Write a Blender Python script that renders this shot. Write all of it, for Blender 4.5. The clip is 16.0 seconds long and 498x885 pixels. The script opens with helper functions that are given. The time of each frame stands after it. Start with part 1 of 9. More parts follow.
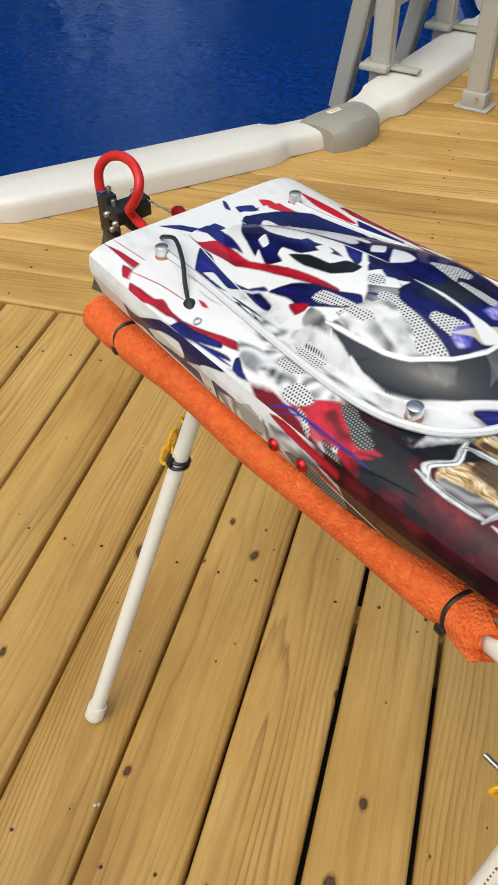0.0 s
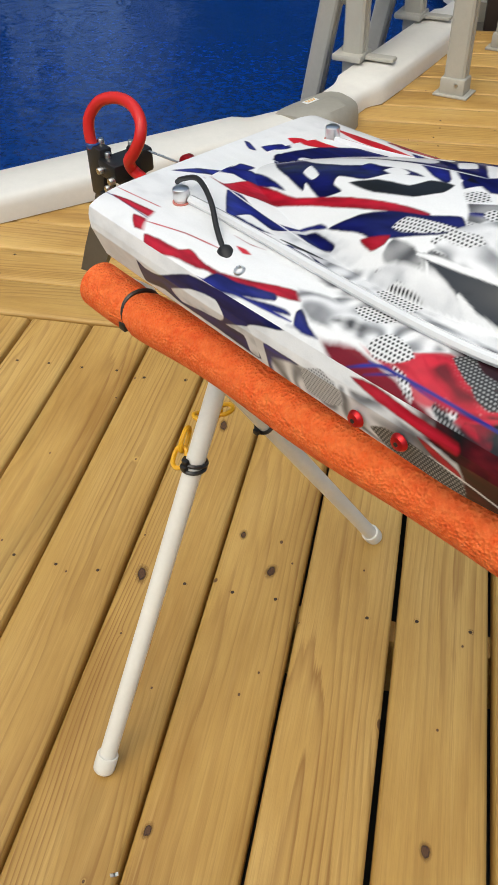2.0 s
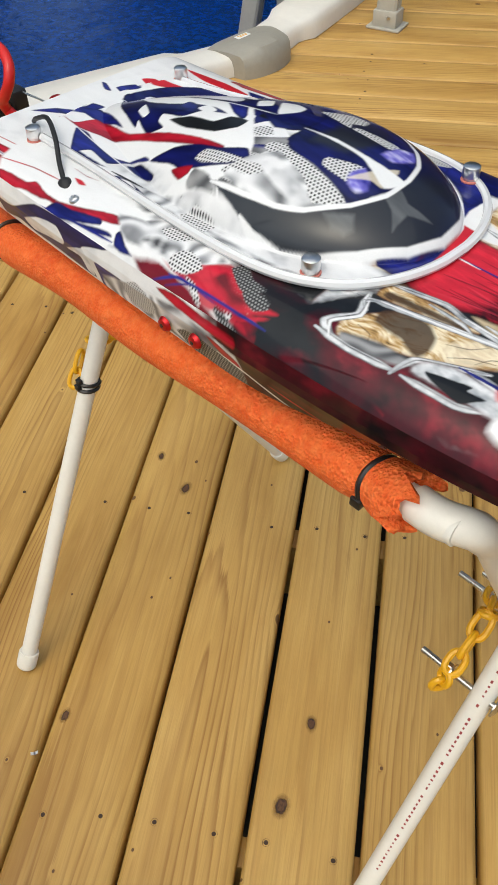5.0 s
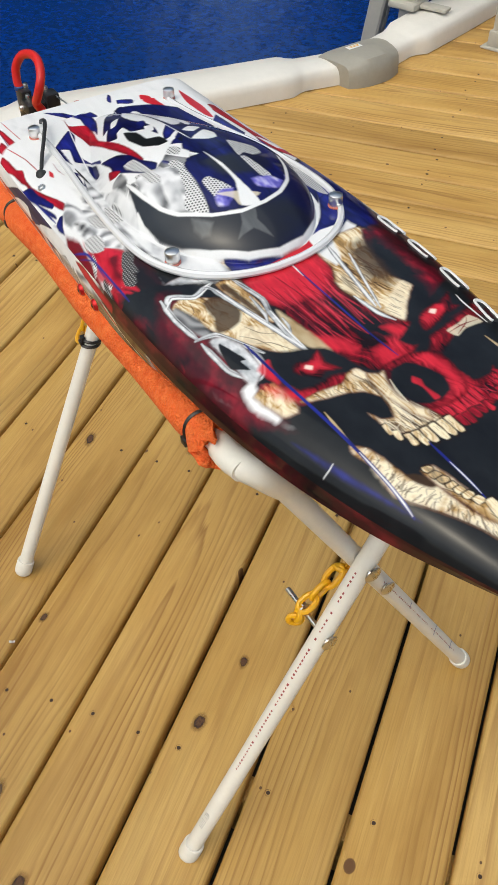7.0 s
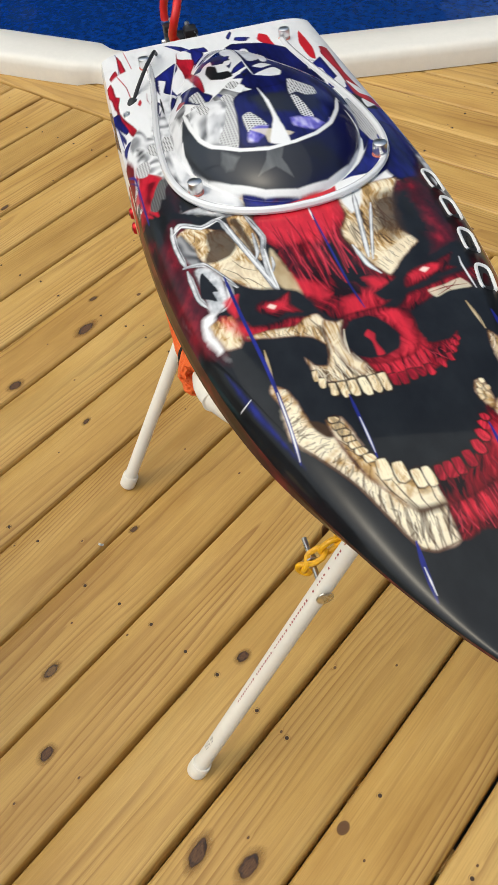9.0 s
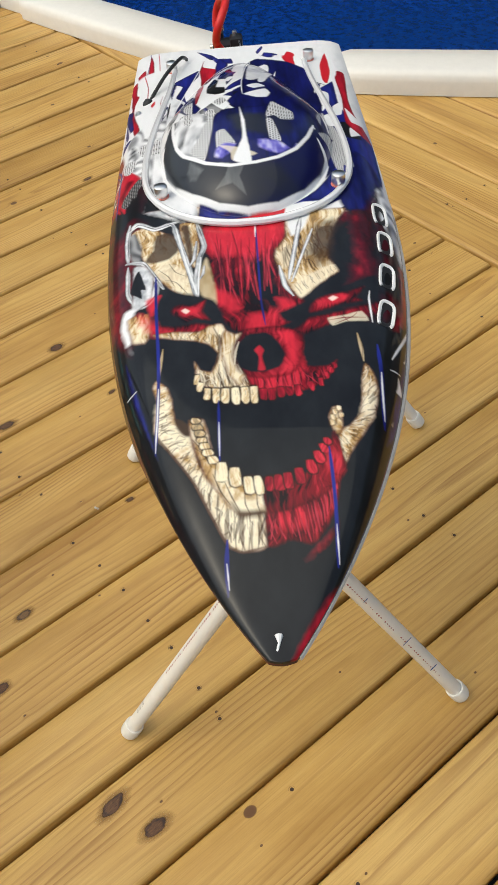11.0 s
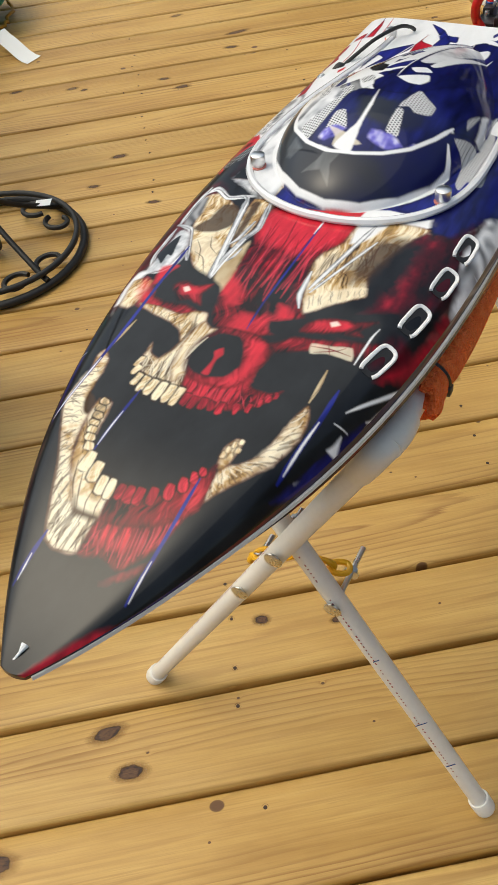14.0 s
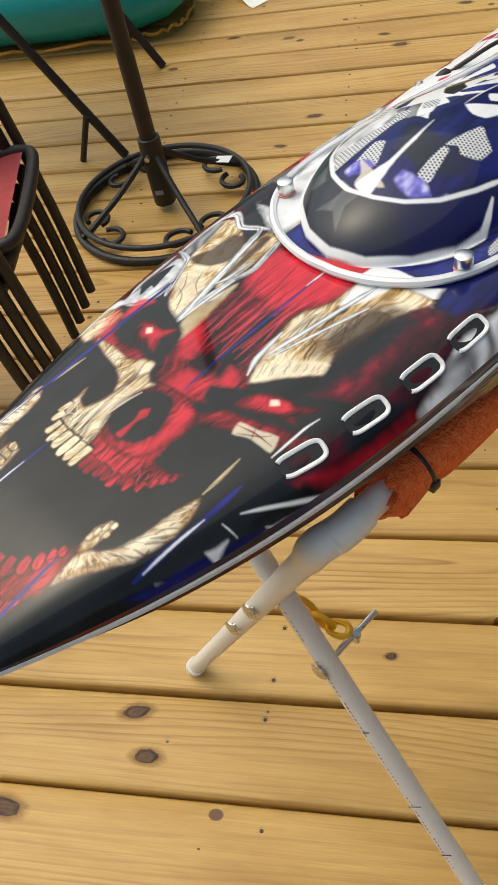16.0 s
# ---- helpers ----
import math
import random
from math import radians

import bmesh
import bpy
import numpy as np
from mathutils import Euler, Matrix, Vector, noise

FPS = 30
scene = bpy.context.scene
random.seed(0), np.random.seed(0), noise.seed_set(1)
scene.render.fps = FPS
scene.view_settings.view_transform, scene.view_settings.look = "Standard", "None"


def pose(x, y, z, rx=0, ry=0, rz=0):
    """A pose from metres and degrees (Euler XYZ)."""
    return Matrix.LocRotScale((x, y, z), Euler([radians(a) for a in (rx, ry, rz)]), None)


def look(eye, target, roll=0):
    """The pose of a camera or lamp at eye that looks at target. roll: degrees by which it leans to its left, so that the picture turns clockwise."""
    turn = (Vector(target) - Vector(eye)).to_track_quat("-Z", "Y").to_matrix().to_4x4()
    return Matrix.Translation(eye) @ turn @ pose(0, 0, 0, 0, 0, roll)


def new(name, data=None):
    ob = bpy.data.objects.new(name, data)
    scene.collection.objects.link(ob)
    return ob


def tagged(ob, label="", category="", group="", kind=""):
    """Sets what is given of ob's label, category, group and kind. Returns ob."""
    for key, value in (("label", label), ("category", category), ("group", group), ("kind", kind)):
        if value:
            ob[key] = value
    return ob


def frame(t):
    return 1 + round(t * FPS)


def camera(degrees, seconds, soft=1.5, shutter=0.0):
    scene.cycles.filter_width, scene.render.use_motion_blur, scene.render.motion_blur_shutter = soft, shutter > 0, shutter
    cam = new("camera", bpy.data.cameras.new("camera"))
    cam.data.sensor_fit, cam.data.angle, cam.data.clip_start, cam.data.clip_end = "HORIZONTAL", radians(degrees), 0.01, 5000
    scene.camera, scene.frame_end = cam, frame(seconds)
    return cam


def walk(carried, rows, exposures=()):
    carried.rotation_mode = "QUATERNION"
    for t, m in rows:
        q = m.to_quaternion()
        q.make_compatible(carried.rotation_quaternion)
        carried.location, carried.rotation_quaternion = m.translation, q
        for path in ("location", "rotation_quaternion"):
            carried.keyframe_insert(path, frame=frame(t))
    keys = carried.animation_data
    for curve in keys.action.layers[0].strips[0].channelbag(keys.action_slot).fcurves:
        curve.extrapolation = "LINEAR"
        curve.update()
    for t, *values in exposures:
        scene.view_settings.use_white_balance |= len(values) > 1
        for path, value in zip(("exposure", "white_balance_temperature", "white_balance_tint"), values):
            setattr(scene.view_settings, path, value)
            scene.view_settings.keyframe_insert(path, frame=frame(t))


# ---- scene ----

cam = camera(33.3, 16.0)
PATH = [
    (0, (0.2, 0.133, 1.177), (-0.203, 1.52, -0.207), -0.7),
    (0.5, (0.141, 0.181, 1.127), (-0.281, 1.537, -0.282), -1.1),
    (1, (0.126, 0.195, 1.135), (-0.309, 1.534, -0.286), -2.6),
    (1.5, (0.125, 0.197, 1.106), (-0.294, 1.548, -0.308), -3.3),
    (2, (0.109, 0.21, 1.05), (-0.228, 1.644, -0.302), -1.6),
    (2.5, (0.087, 0.213, 1.021), (-0.19, 1.707, -0.28), 0.3),
    (3, (0.076, 0.205, 1.018), (-0.195, 1.722, -0.257), 0.7),
    (3.5, (0.087, 0.21, 1.022), (-0.202, 1.716, -0.262), 0.1),
    (4, (0.112, 0.197, 1.035), (-0.183, 1.67, -0.286), -0.9),
    (4.5, (0.153, 0.174, 1.055), (-0.124, 1.583, -0.338), -1.5),
    (5, (0.235, 0.14, 1.092), (-0.031, 1.491, -0.358), -1.6),
    (5.2, (0.271, 0.127, 1.102), (-0.013, 1.454, -0.367), -2.0),
    (7.3, (0.516, 0.053, 1.198), (-0.068, 1.302, -0.251), -2.3),
    (7.5, (0.54, 0.047, 1.203), (-0.077, 1.286, -0.241), -2.9),
    (8, (0.597, 0.034, 1.197), (-0.167, 1.233, -0.209), -4.5),
    (8.3, (0.623, 0.044, 1.192), (-0.212, 1.194, -0.216), -5.1),
    (8.5, (0.644, 0.062, 1.187), (-0.222, 1.171, -0.235), -5.4),
    (9, (0.676, 0.145, 1.167), (-0.296, 1.075, -0.313), -8.6),
    (9.5, (0.704, 0.2, 1.155), (-0.307, 1.012, -0.367), -10.2),
    (9.7, (0.719, 0.208, 1.164), (-0.267, 1.016, -0.378), -8.7),
    (11.8, (0.857, 0.238, 1.201), (-0.351, 0.963, -0.219), -5.6),
    (12, (0.865, 0.24, 1.201), (-0.363, 0.945, -0.21), -6.1),
    (12.5, (0.872, 0.287, 1.192), (-0.416, 0.858, -0.227), -8.6),
    (13, (0.873, 0.396, 1.179), (-0.447, 0.811, -0.265), -9.0),
    (13.5, (0.861, 0.451, 1.162), (-0.474, 0.703, -0.306), -8.7),
    (14, (0.861, 0.508, 1.158), (-0.482, 0.593, -0.322), -7.8),
    (14.5, (0.861, 0.567, 1.16), (-0.497, 0.452, -0.304), -9.5),
    (15, (0.864, 0.628, 1.158), (-0.478, 0.343, -0.297), -11.6),
    (15.5, (0.841, 0.664, 1.162), (-0.462, 0.311, -0.314), -12.7),
    (16, (0.761, 0.705, 1.15), (-0.489, 0.277, -0.351), -14.3),
]
walk(cam, [(t, look(eye, target, roll)) for t, eye, target, roll in PATH], [(0.0, -0.02, 6300, 0), (9.5, 0.0, 6400, 0), (16.0, 0.06, 6600, 0)])

# ---- light ----
world = bpy.data.worlds.new("sky")
scene.world = world
world.use_nodes = True
wn, wl = world.node_tree.nodes, world.node_tree.links
sky = wn.new("ShaderNodeTexSky")
sky.sky_type, sky.sun_disc = "NISHITA", False
sky.sun_elevation, sky.sun_rotation = radians(62), radians(200)
sky.air_density, sky.dust_density, sky.ozone_density = 0.9, 6.0, 0.6
wn["Background"].inputs["Strength"].default_value = 0.15
wl.new(sky.outputs["Color"], wn["Background"].inputs["Color"])

sun = new("sun", bpy.data.lights.new("sun", "SUN"))
sun.data.energy, sun.data.angle, sun.data.color = 0.9, radians(100), (1.0, 0.95, 0.87)
sun.matrix_world = look((0, 0, 10), (0.6, 1.3, 6.2))

# ---- helpers of this scene ----
def material(name, colour=(0.5, 0.5, 0.5), rough=0.5, metal=0.0, coat=0.0, spec=0.5):
    m = bpy.data.materials.new(name)
    m.use_nodes = True
    b = m.node_tree.nodes["Principled BSDF"]
    b.inputs["Base Color"].default_value = (*colour, 1)
    b.inputs["Roughness"].default_value, b.inputs["Metallic"].default_value = rough, metal
    b.inputs["Coat Weight"].default_value, b.inputs["Coat Roughness"].default_value = coat, 0.04
    b.inputs["Specular IOR Level"].default_value = spec
    return m


class Nodes:
    """Short ways to wire a material."""

    def __init__(self, m):
        self.t = m.node_tree
        self.b = self.t.nodes["Principled BSDF"]

    def add(self, kind, **sets):
        n = self.t.nodes.new(kind)
        for k, v in sets.items():
            if k == "op":
                n.operation = v
            elif k == "data":
                n.data_type = v
            elif k == "blend":
                n.blend_type = v
        return n

    def put(self, a, b):
        self.t.links.new(a, b)

    def feed(self, socket, v):
        if hasattr(v, "is_output"):
            self.put(v, socket)
        else:
            socket.default_value = v

    def math(self, op, a, b=0.0, c=0.0):
        n = self.add("ShaderNodeMath", op=op)
        for s, v in zip(n.inputs, (a, b, c)):
            self.feed(s, v)
        return n.outputs[0]

    def vec(self, op, a, b=(0, 0, 0)):
        n = self.add("ShaderNodeVectorMath", op=op)
        self.feed(n.inputs[0], a)
        if op == "SCALE":
            self.feed(n.inputs["Scale"], b)
        else:
            self.feed(n.inputs[1], b)
        return n.outputs["Value"] if op in ("LENGTH", "DISTANCE") else n.outputs["Vector"]

    def noise(self, vector, scale, detail=4.0, rough=0.55, distort=0.0):
        n = self.add("ShaderNodeTexNoise")
        self.put(vector, n.inputs["Vector"])
        n.inputs["Scale"].default_value, n.inputs["Detail"].default_value = scale, detail
        n.inputs["Roughness"].default_value, n.inputs["Distortion"].default_value = rough, distort
        return n.outputs["Fac"]

    def ramp(self, fac, *stops):
        n = self.add("ShaderNodeValToRGB")
        self.put(fac, n.inputs["Fac"])
        e = n.color_ramp.elements
        while len(e) < len(stops):
            e.new(0.5)
        for el, (p, c) in zip(e, stops):
            el.position = p
            el.color = (*c, 1) if isinstance(c, tuple) else (c, c, c, 1)
        return n.outputs["Color"]

    def mix(self, fac, a, b, blend="MIX"):
        n = self.add("ShaderNodeMix", data="RGBA", blend=blend)
        self.feed(n.inputs[0], fac)
        for s, v in ((n.inputs[6], a), (n.inputs[7], b)):
            self.feed(s, (*v, 1) if isinstance(v, tuple) and len(v) == 3 else v)
        return n.outputs[2]

    def coords(self, which="Object"):
        return self.add("ShaderNodeTexCoord").outputs[which]

    def bump(self, height, strength=0.3, distance=0.002):
        n = self.add("ShaderNodeBump")
        self.put(height, n.inputs["Height"])
        n.inputs["Strength"].default_value, n.inputs["Distance"].default_value = strength, distance
        self.put(n.outputs["Normal"], self.b.inputs["Normal"])
        return n

    def colour(self, v):
        self.put(v, self.b.inputs["Base Color"])

    def rough(self, v):
        self.put(v, self.b.inputs["Roughness"])


def speckled(name, colour, rough=0.45, amount=0.12, scale=40.0, bump=0.15, metal=0.0, depth=0.001, coat=0.0):
    """A plain surface with soft stains, fine grain and a little relief."""
    m = material(name, colour, rough, metal, coat)
    n = Nodes(m)
    c = n.coords()
    big, fine = n.noise(c, scale * 0.15, 3), n.noise(c, scale * 3, 5, 0.7)
    f = n.math("ADD", n.math("MULTIPLY", big, 0.6), n.math("MULTIPLY", fine, 0.4))
    lo = tuple(max(0.0, v * (1 - amount * 1.6)) for v in colour)
    hi = tuple(min(1.0, v * (1 + amount)) for v in colour)
    n.colour(n.ramp(f, (0.3, lo), (0.7, hi)))
    n.rough(n.math("ADD", n.math("MULTIPLY", f, 0.25), rough - 0.12))
    n.bump(fine, bump, depth)
    return m


def mesh_of(bm, name, mats, smooth=True):
    me = bpy.data.meshes.new(name)
    bm.normal_update()
    bm.to_mesh(me)
    bm.free()
    for m in mats if isinstance(mats, (list, tuple)) else [mats]:
        me.materials.append(m)
    if smooth:
        me.polygons.foreach_set("use_smooth", [True] * len(me.polygons))
        me.set_sharp_from_angle(angle=radians(38))
    return me


def part(name, bm, mats, parent=None, label="", at=None):
    """One mesh object, as a part under parent."""
    ob = new(name, bm if isinstance(bm, bpy.types.Mesh) else mesh_of(bm, name, mats))
    if parent:
        ob.parent = parent
    if at is not None:
        ob.matrix_local = at
    if label:
        ob["label"] = label
    return ob


def thing(name, label, category, group="", at=None, kind=""):
    ob = new(name)
    ob.empty_display_size = 0.05
    if at is not None:
        ob.matrix_world = at
    return tagged(ob, label, category, group, kind)


def sweep(pts, radius, seg=12, closed=False, bm=None, caps=True, squash=1.0):
    """A tube along the points; radius may be a list."""
    bm = bm or bmesh.new()
    pts = [Vector(p) for p in pts]
    n = len(pts)
    radii = radius if isinstance(radius, (list, tuple)) else [radius] * n
    up = None
    rings = []
    for i, p in enumerate(pts):
        if closed:
            d = pts[(i + 1) % n] - pts[i - 1]
        else:
            d = pts[min(i + 1, n - 1)] - pts[max(i - 1, 0)]
        d.normalize()
        if up is None:
            up = Vector((0, 0, 1)) if abs(d.z) < 0.9 else Vector((1, 0, 0))
        side = d.cross(up).normalized()
        up = side.cross(d).normalized()
        rings.append([bm.verts.new(p + radii[i] * (math.cos(2 * math.pi * k / seg) * side + squash * math.sin(2 * math.pi * k / seg) * up)) for k in range(seg)])
    for i in range(n if closed else n - 1):
        a, b = rings[i], rings[(i + 1) % n]
        for k in range(seg):
            bm.faces.new((a[k], b[k], b[(k + 1) % seg], a[(k + 1) % seg]))
    if caps and not closed:
        bm.faces.new(rings[0])
        bm.faces.new(rings[-1][::-1])
    bmesh.ops.recalc_face_normals(bm, faces=bm.faces)
    return bm


def lathe(profile, seg=24, bm=None, m=None):
    """A turned body about z from (radius, height) pairs."""
    bm = bm or bmesh.new()
    m = m or Matrix()
    rings = []
    for r, z in profile:
        if r < 1e-6:
            rings.append([bm.verts.new(m @ Vector((0, 0, z)))])
        else:
            rings.append([bm.verts.new(m @ Vector((r * math.cos(2 * math.pi * k / seg), r * math.sin(2 * math.pi * k / seg), z))) for k in range(seg)])
    for a, b in zip(rings, rings[1:]):
        for k in range(seg):
            q = [a[k % len(a)], a[(k + 1) % len(a)], b[(k + 1) % len(b)], b[k % len(b)]]
            q = list(dict.fromkeys(q))
            if len(q) > 2:
                bm.faces.new(q)
    bmesh.ops.recalc_face_normals(bm, faces=bm.faces)
    return bm


def block(sx, sy, sz, bevel=0.0, at=(0, 0, 0), bm=None, rot=None, segs=2):
    """A box of that size about a point, with rounded edges."""
    b2 = bmesh.new()
    bmesh.ops.create_cube(b2, size=1.0)
    bmesh.ops.scale(b2, vec=(sx, sy, sz), verts=b2.verts)
    if bevel:
        bmesh.ops.bevel(b2, geom=list(b2.edges), offset=bevel, segments=segs, affect="EDGES", profile=0.5)
    bmesh.ops.transform(b2, matrix=Matrix.Translation(at) @ (rot or Matrix()), verts=b2.verts)
    return join(bm, b2)


def join(bm, b2):
    if bm is None:
        return b2
    tmp = bpy.data.meshes.new("tmp")
    b2.to_mesh(tmp)
    b2.free()
    bm.from_mesh(tmp)
    bpy.data.meshes.remove(tmp)
    return bm


def grid_mesh(P, mats, name, wrap=False):
    """A smooth mesh from a grid of points (rows, columns, 3)."""
    nr, nc = P.shape[:2]
    me = bpy.data.meshes.new(name)
    i = np.arange(nr * nc).reshape(nr, nc)
    if wrap:
        i = np.concatenate([i, i[:, :1]], axis=1)
    q = np.stack([i[:-1, :-1], i[:-1, 1:], i[1:, 1:], i[1:, :-1]], axis=-1).reshape(-1, 4)
    me.vertices.add(nr * nc)
    me.vertices.foreach_set("co", np.ascontiguousarray(P, dtype=np.float32).ravel())
    me.loops.add(q.size)
    me.loops.foreach_set("vertex_index", q.ravel().astype(np.int32))
    me.polygons.add(len(q))
    me.polygons.foreach_set("loop_start", np.arange(0, q.size, 4, dtype=np.int32))
    me.polygons.foreach_set("use_smooth", np.ones(len(q), dtype=bool))
    me.update(calc_edges=True)
    me.validate()
    for m in mats if isinstance(mats, (list, tuple)) else [mats]:
        me.materials.append(m)
    return me


def curve_pts(pts, n=8, closed=False):
    """A smooth line through the points (Catmull-Rom)."""
    pts = [Vector(p) for p in pts]
    out = []
    m = len(pts)
    for i in range(m if closed else m - 1):
        if closed:
            p0, p1, p2, p3 = pts[i - 1], pts[i], pts[(i + 1) % m], pts[(i + 2) % m]
        else:
            p0, p1, p2, p3 = pts[max(i - 1, 0)], pts[i], pts[i + 1], pts[min(i + 2, m - 1)]
        for k in range(n):
            s = k / n
            out.append(0.5 * (2 * p1 + (p2 - p0) * s + (2 * p0 - 5 * p1 + 4 * p2 - p3) * s * s + (3 * p1 - p0 - 3 * p2 + p3) * s ** 3))
    if not closed:
        out.append(pts[-1])
    return out


# ---- materials ----
def wood_material():
    """Yellow pressure-treated pine: growth rings cut along the board, knots, fine fibre."""
    m = material("treated_pine", rough=0.62)
    n = Nodes(m)
    info = n.add("ShaderNodeObjectInfo")
    rnd = info.outputs["Random"]
    c = n.coords()
    off = n.add("ShaderNodeCombineXYZ")
    n.put(n.math("MULTIPLY", rnd, 37.0), off.inputs[0])
    n.put(n.math("MULTIPLY", rnd, 91.0), off.inputs[1])
    p = n.vec("ADD", c, off.outputs[0])
    # knots: one in most cells of a long lattice
    kp = n.vec("MULTIPLY", p, (11.0, 3.2, 0.0))
    vor = n.add("ShaderNodeTexVoronoi")
    vor.voronoi_dimensions, vor.feature = "2D", "F1"
    n.put(kp, vor.inputs["Vector"])
    vor.inputs["Scale"].default_value, vor.inputs["Randomness"].default_value = 1.0, 1.0
    d = n.vec("LENGTH", n.vec("MULTIPLY", n.vec("SUBTRACT", kp, vor.outputs["Position"]), (0.0909, 0.24, 0.0)))
    cell = n.add("ShaderNodeSeparateColor")
    n.put(vor.outputs["Color"], cell.inputs[0])
    size = n.math("MULTIPLY", n.math("POWER", cell.outputs[0], 14.0), 0.007)
    near = n.math("DIVIDE", d, n.math("ADD", size, 0.0018))
    bend = n.math("DIVIDE", 1.0, n.math("ADD", 1.0, n.math("MULTIPLY", near, near)))
    # rings round a tilted heart line
    sep = n.add("ShaderNodeSeparateXYZ")
    n.put(c, sep.inputs[0])
    wob = n.noise(n.vec("MULTIPLY", p, (3.0, 0.9, 3.0)), 1.0, 2, 0.4)
    hx = n.math("ADD", sep.outputs[0], n.math("MULTIPLY", n.math("SUBTRACT", rnd, 0.5), 0.11))
    hx = n.math("ADD", hx, n.math("MULTIPLY", n.math("SUBTRACT", wob, 0.5), 0.10))
    hz = n.math("ADD", n.math("MULTIPLY", sep.outputs[1], n.math("MULTIPLY", n.math("SUBTRACT", rnd, 0.45), 0.05)), 0.035)
    hz = n.math("ADD", hz, n.math("MULTIPLY", n.math("SUBTRACT", n.noise(n.vec("MULTIPLY", p, (1.0, 1.3, 1.0)), 1.0, 3, 0.5), 0.5), 0.035))
    r = n.math("SQRT", n.math("ADD", n.math("MULTIPLY", hx, hx), n.math("MULTIPLY", hz, hz)))
    r = n.math("ADD", r, n.math("MULTIPLY", bend, 0.012))
    fibre = n.noise(n.vec("MULTIPLY", p, (520.0, 7.0, 520.0)), 1.0, 5, 0.7)
    fine = n.noise(n.vec("MULTIPLY", p, (1500.0, 26.0, 800.0)), 1.0, 3, 0.7)
    broad = n.noise(n.vec("MULTIPLY", p, (60.0, 1.4, 60.0)), 1.0, 3, 0.6)
    swing = n.noise(n.vec("MULTIPLY", p, (20.0, 0.8, 20.0)), 1.0, 2, 0.5)
    many = n.math("ADD", 70.0, n.math("MULTIPLY", n.math("FRACT", n.math("MULTIPLY", rnd, 7.3)), 80.0))
    ring = n.math("FRACT", n.math("ADD", n.math("ADD", n.math("MULTIPLY", r, many), n.math("MULTIPLY", swing, 3.0)), n.math("ADD", n.math("MULTIPLY", fibre, 0.32), n.math("MULTIPLY", broad, 0.9))))
    late = n.ramp(ring, (0.0, 0.0), (0.5, 0.10), (0.86, 1.0), (1.0, 0.0))
    weight = n.ramp(n.noise(n.vec("MULTIPLY", p, (14.0, 1.0, 14.0)), 1.0, 3, 0.6), (0.36, 0.04), (0.66, 0.85))
    blot = n.noise(n.vec("MULTIPLY", p, (9.0, 1.6, 9.0)), 1.0, 5, 0.62)
    base = n.ramp(blot, (0.28, (0.375, 0.203, 0.042)), (0.5, (0.545, 0.336, 0.093)), (0.74, (0.66, 0.442, 0.150)))
    col = n.mix(n.math("MULTIPLY", late, weight), base, (0.25, 0.110, 0.020))
    col = n.mix(n.math("MULTIPLY", n.ramp(fibre, (0.34, 1.0), (0.54, 0.0)), 0.30), col, (0.30, 0.155, 0.040))
    col = n.mix(n.math("MULTIPLY", n.ramp(fine, (0.36, 1.0), (0.5, 0.0)), 0.14), col, (0.26, 0.13, 0.035))
    col = n.mix(n.math("MULTIPLY", n.ramp(n.noise(n.vec("MULTIPLY", p, (160.0, 3.0, 160.0)), 1.0, 4, 0.65), (0.55, 0.0), (0.75, 1.0)), 0.30), col, (0.72, 0.49, 0.19))
    streak = n.ramp(n.noise(n.vec("MULTIPLY", p, (95.0, 5.0, 95.0)), 1.0, 5, 0.75), (0.66, 0.0), (0.76, 1.0))
    col = n.mix(n.math("MULTIPLY", streak, 0.40), col, (0.20, 0.085, 0.022))
    tint = n.ramp(rnd, (0.0, (0.86, 0.84, 0.80)), (0.35, (1.0, 0.98, 0.94)), (0.65, (1.04, 1.03, 1.04)), (1.0, (0.94, 0.90, 0.80)))
    col = n.mix(1.0, col, tint, "MULTIPLY")
    green = n.ramp(n.noise(n.vec("MULTIPLY", p, (5.0, 1.1, 5.0)), 1.0, 5, 0.6), (0.60, 0.0), (0.74, 1.0))
    col = n.mix(n.math("MULTIPLY", green, 0.30), col, (0.26, 0.22, 0.07))
    rim = n.ramp(near, (0.6, 1.0), (1.6, 0.35), (2.6, 0.0))
    heart = n.ramp(near, (0.0, 1.0), (0.85, 1.0), (1.05, 0.0))
    col = n.mix(n.math("MULTIPLY", rim, 0.75), col, (0.22, 0.085, 0.02))
    col = n.mix(n.math("MULTIPLY", heart, 0.8), col, (0.085, 0.035, 0.012))
    n.colour(col)
    n.rough(n.math("ADD", n.math("MULTIPLY", fibre, 0.2), 0.38))
    h = n.math("ADD", n.math("MULTIPLY", fibre, 0.6), n.math("ADD", n.math("MULTIPLY", fine, 0.4), n.math("MULTIPLY", late, 0.5)))
    n.bump(n.math("SUBTRACT", h, n.math("MULTIPLY", heart, 1.0)), 0.35, 0.0006)
    return m


WOOD = wood_material()
PVC = speckled("white_pvc", (0.82, 0.79, 0.72), 0.45, 0.05, 60, 0.05)
INK_RED = material("pipe_print_red", (0.30, 0.05, 0.05), 0.5)
INK_DARK = material("pipe_print_dark", (0.06, 0.06, 0.08), 0.5)
INK_BLUE = material("pen_blue", (0.02, 0.06, 0.22), 0.5)
BLACK_PLASTIC = speckled("black_plastic", (0.012, 0.012, 0.013), 0.38, 0.2, 80, 0.1)
RUBBER = material("black_rubber", (0.015, 0.015, 0.016), 0.55)
STEEL = speckled("bright_steel", (0.62, 0.61, 0.58), 0.28, 0.1, 120, 0.05, metal=1.0)
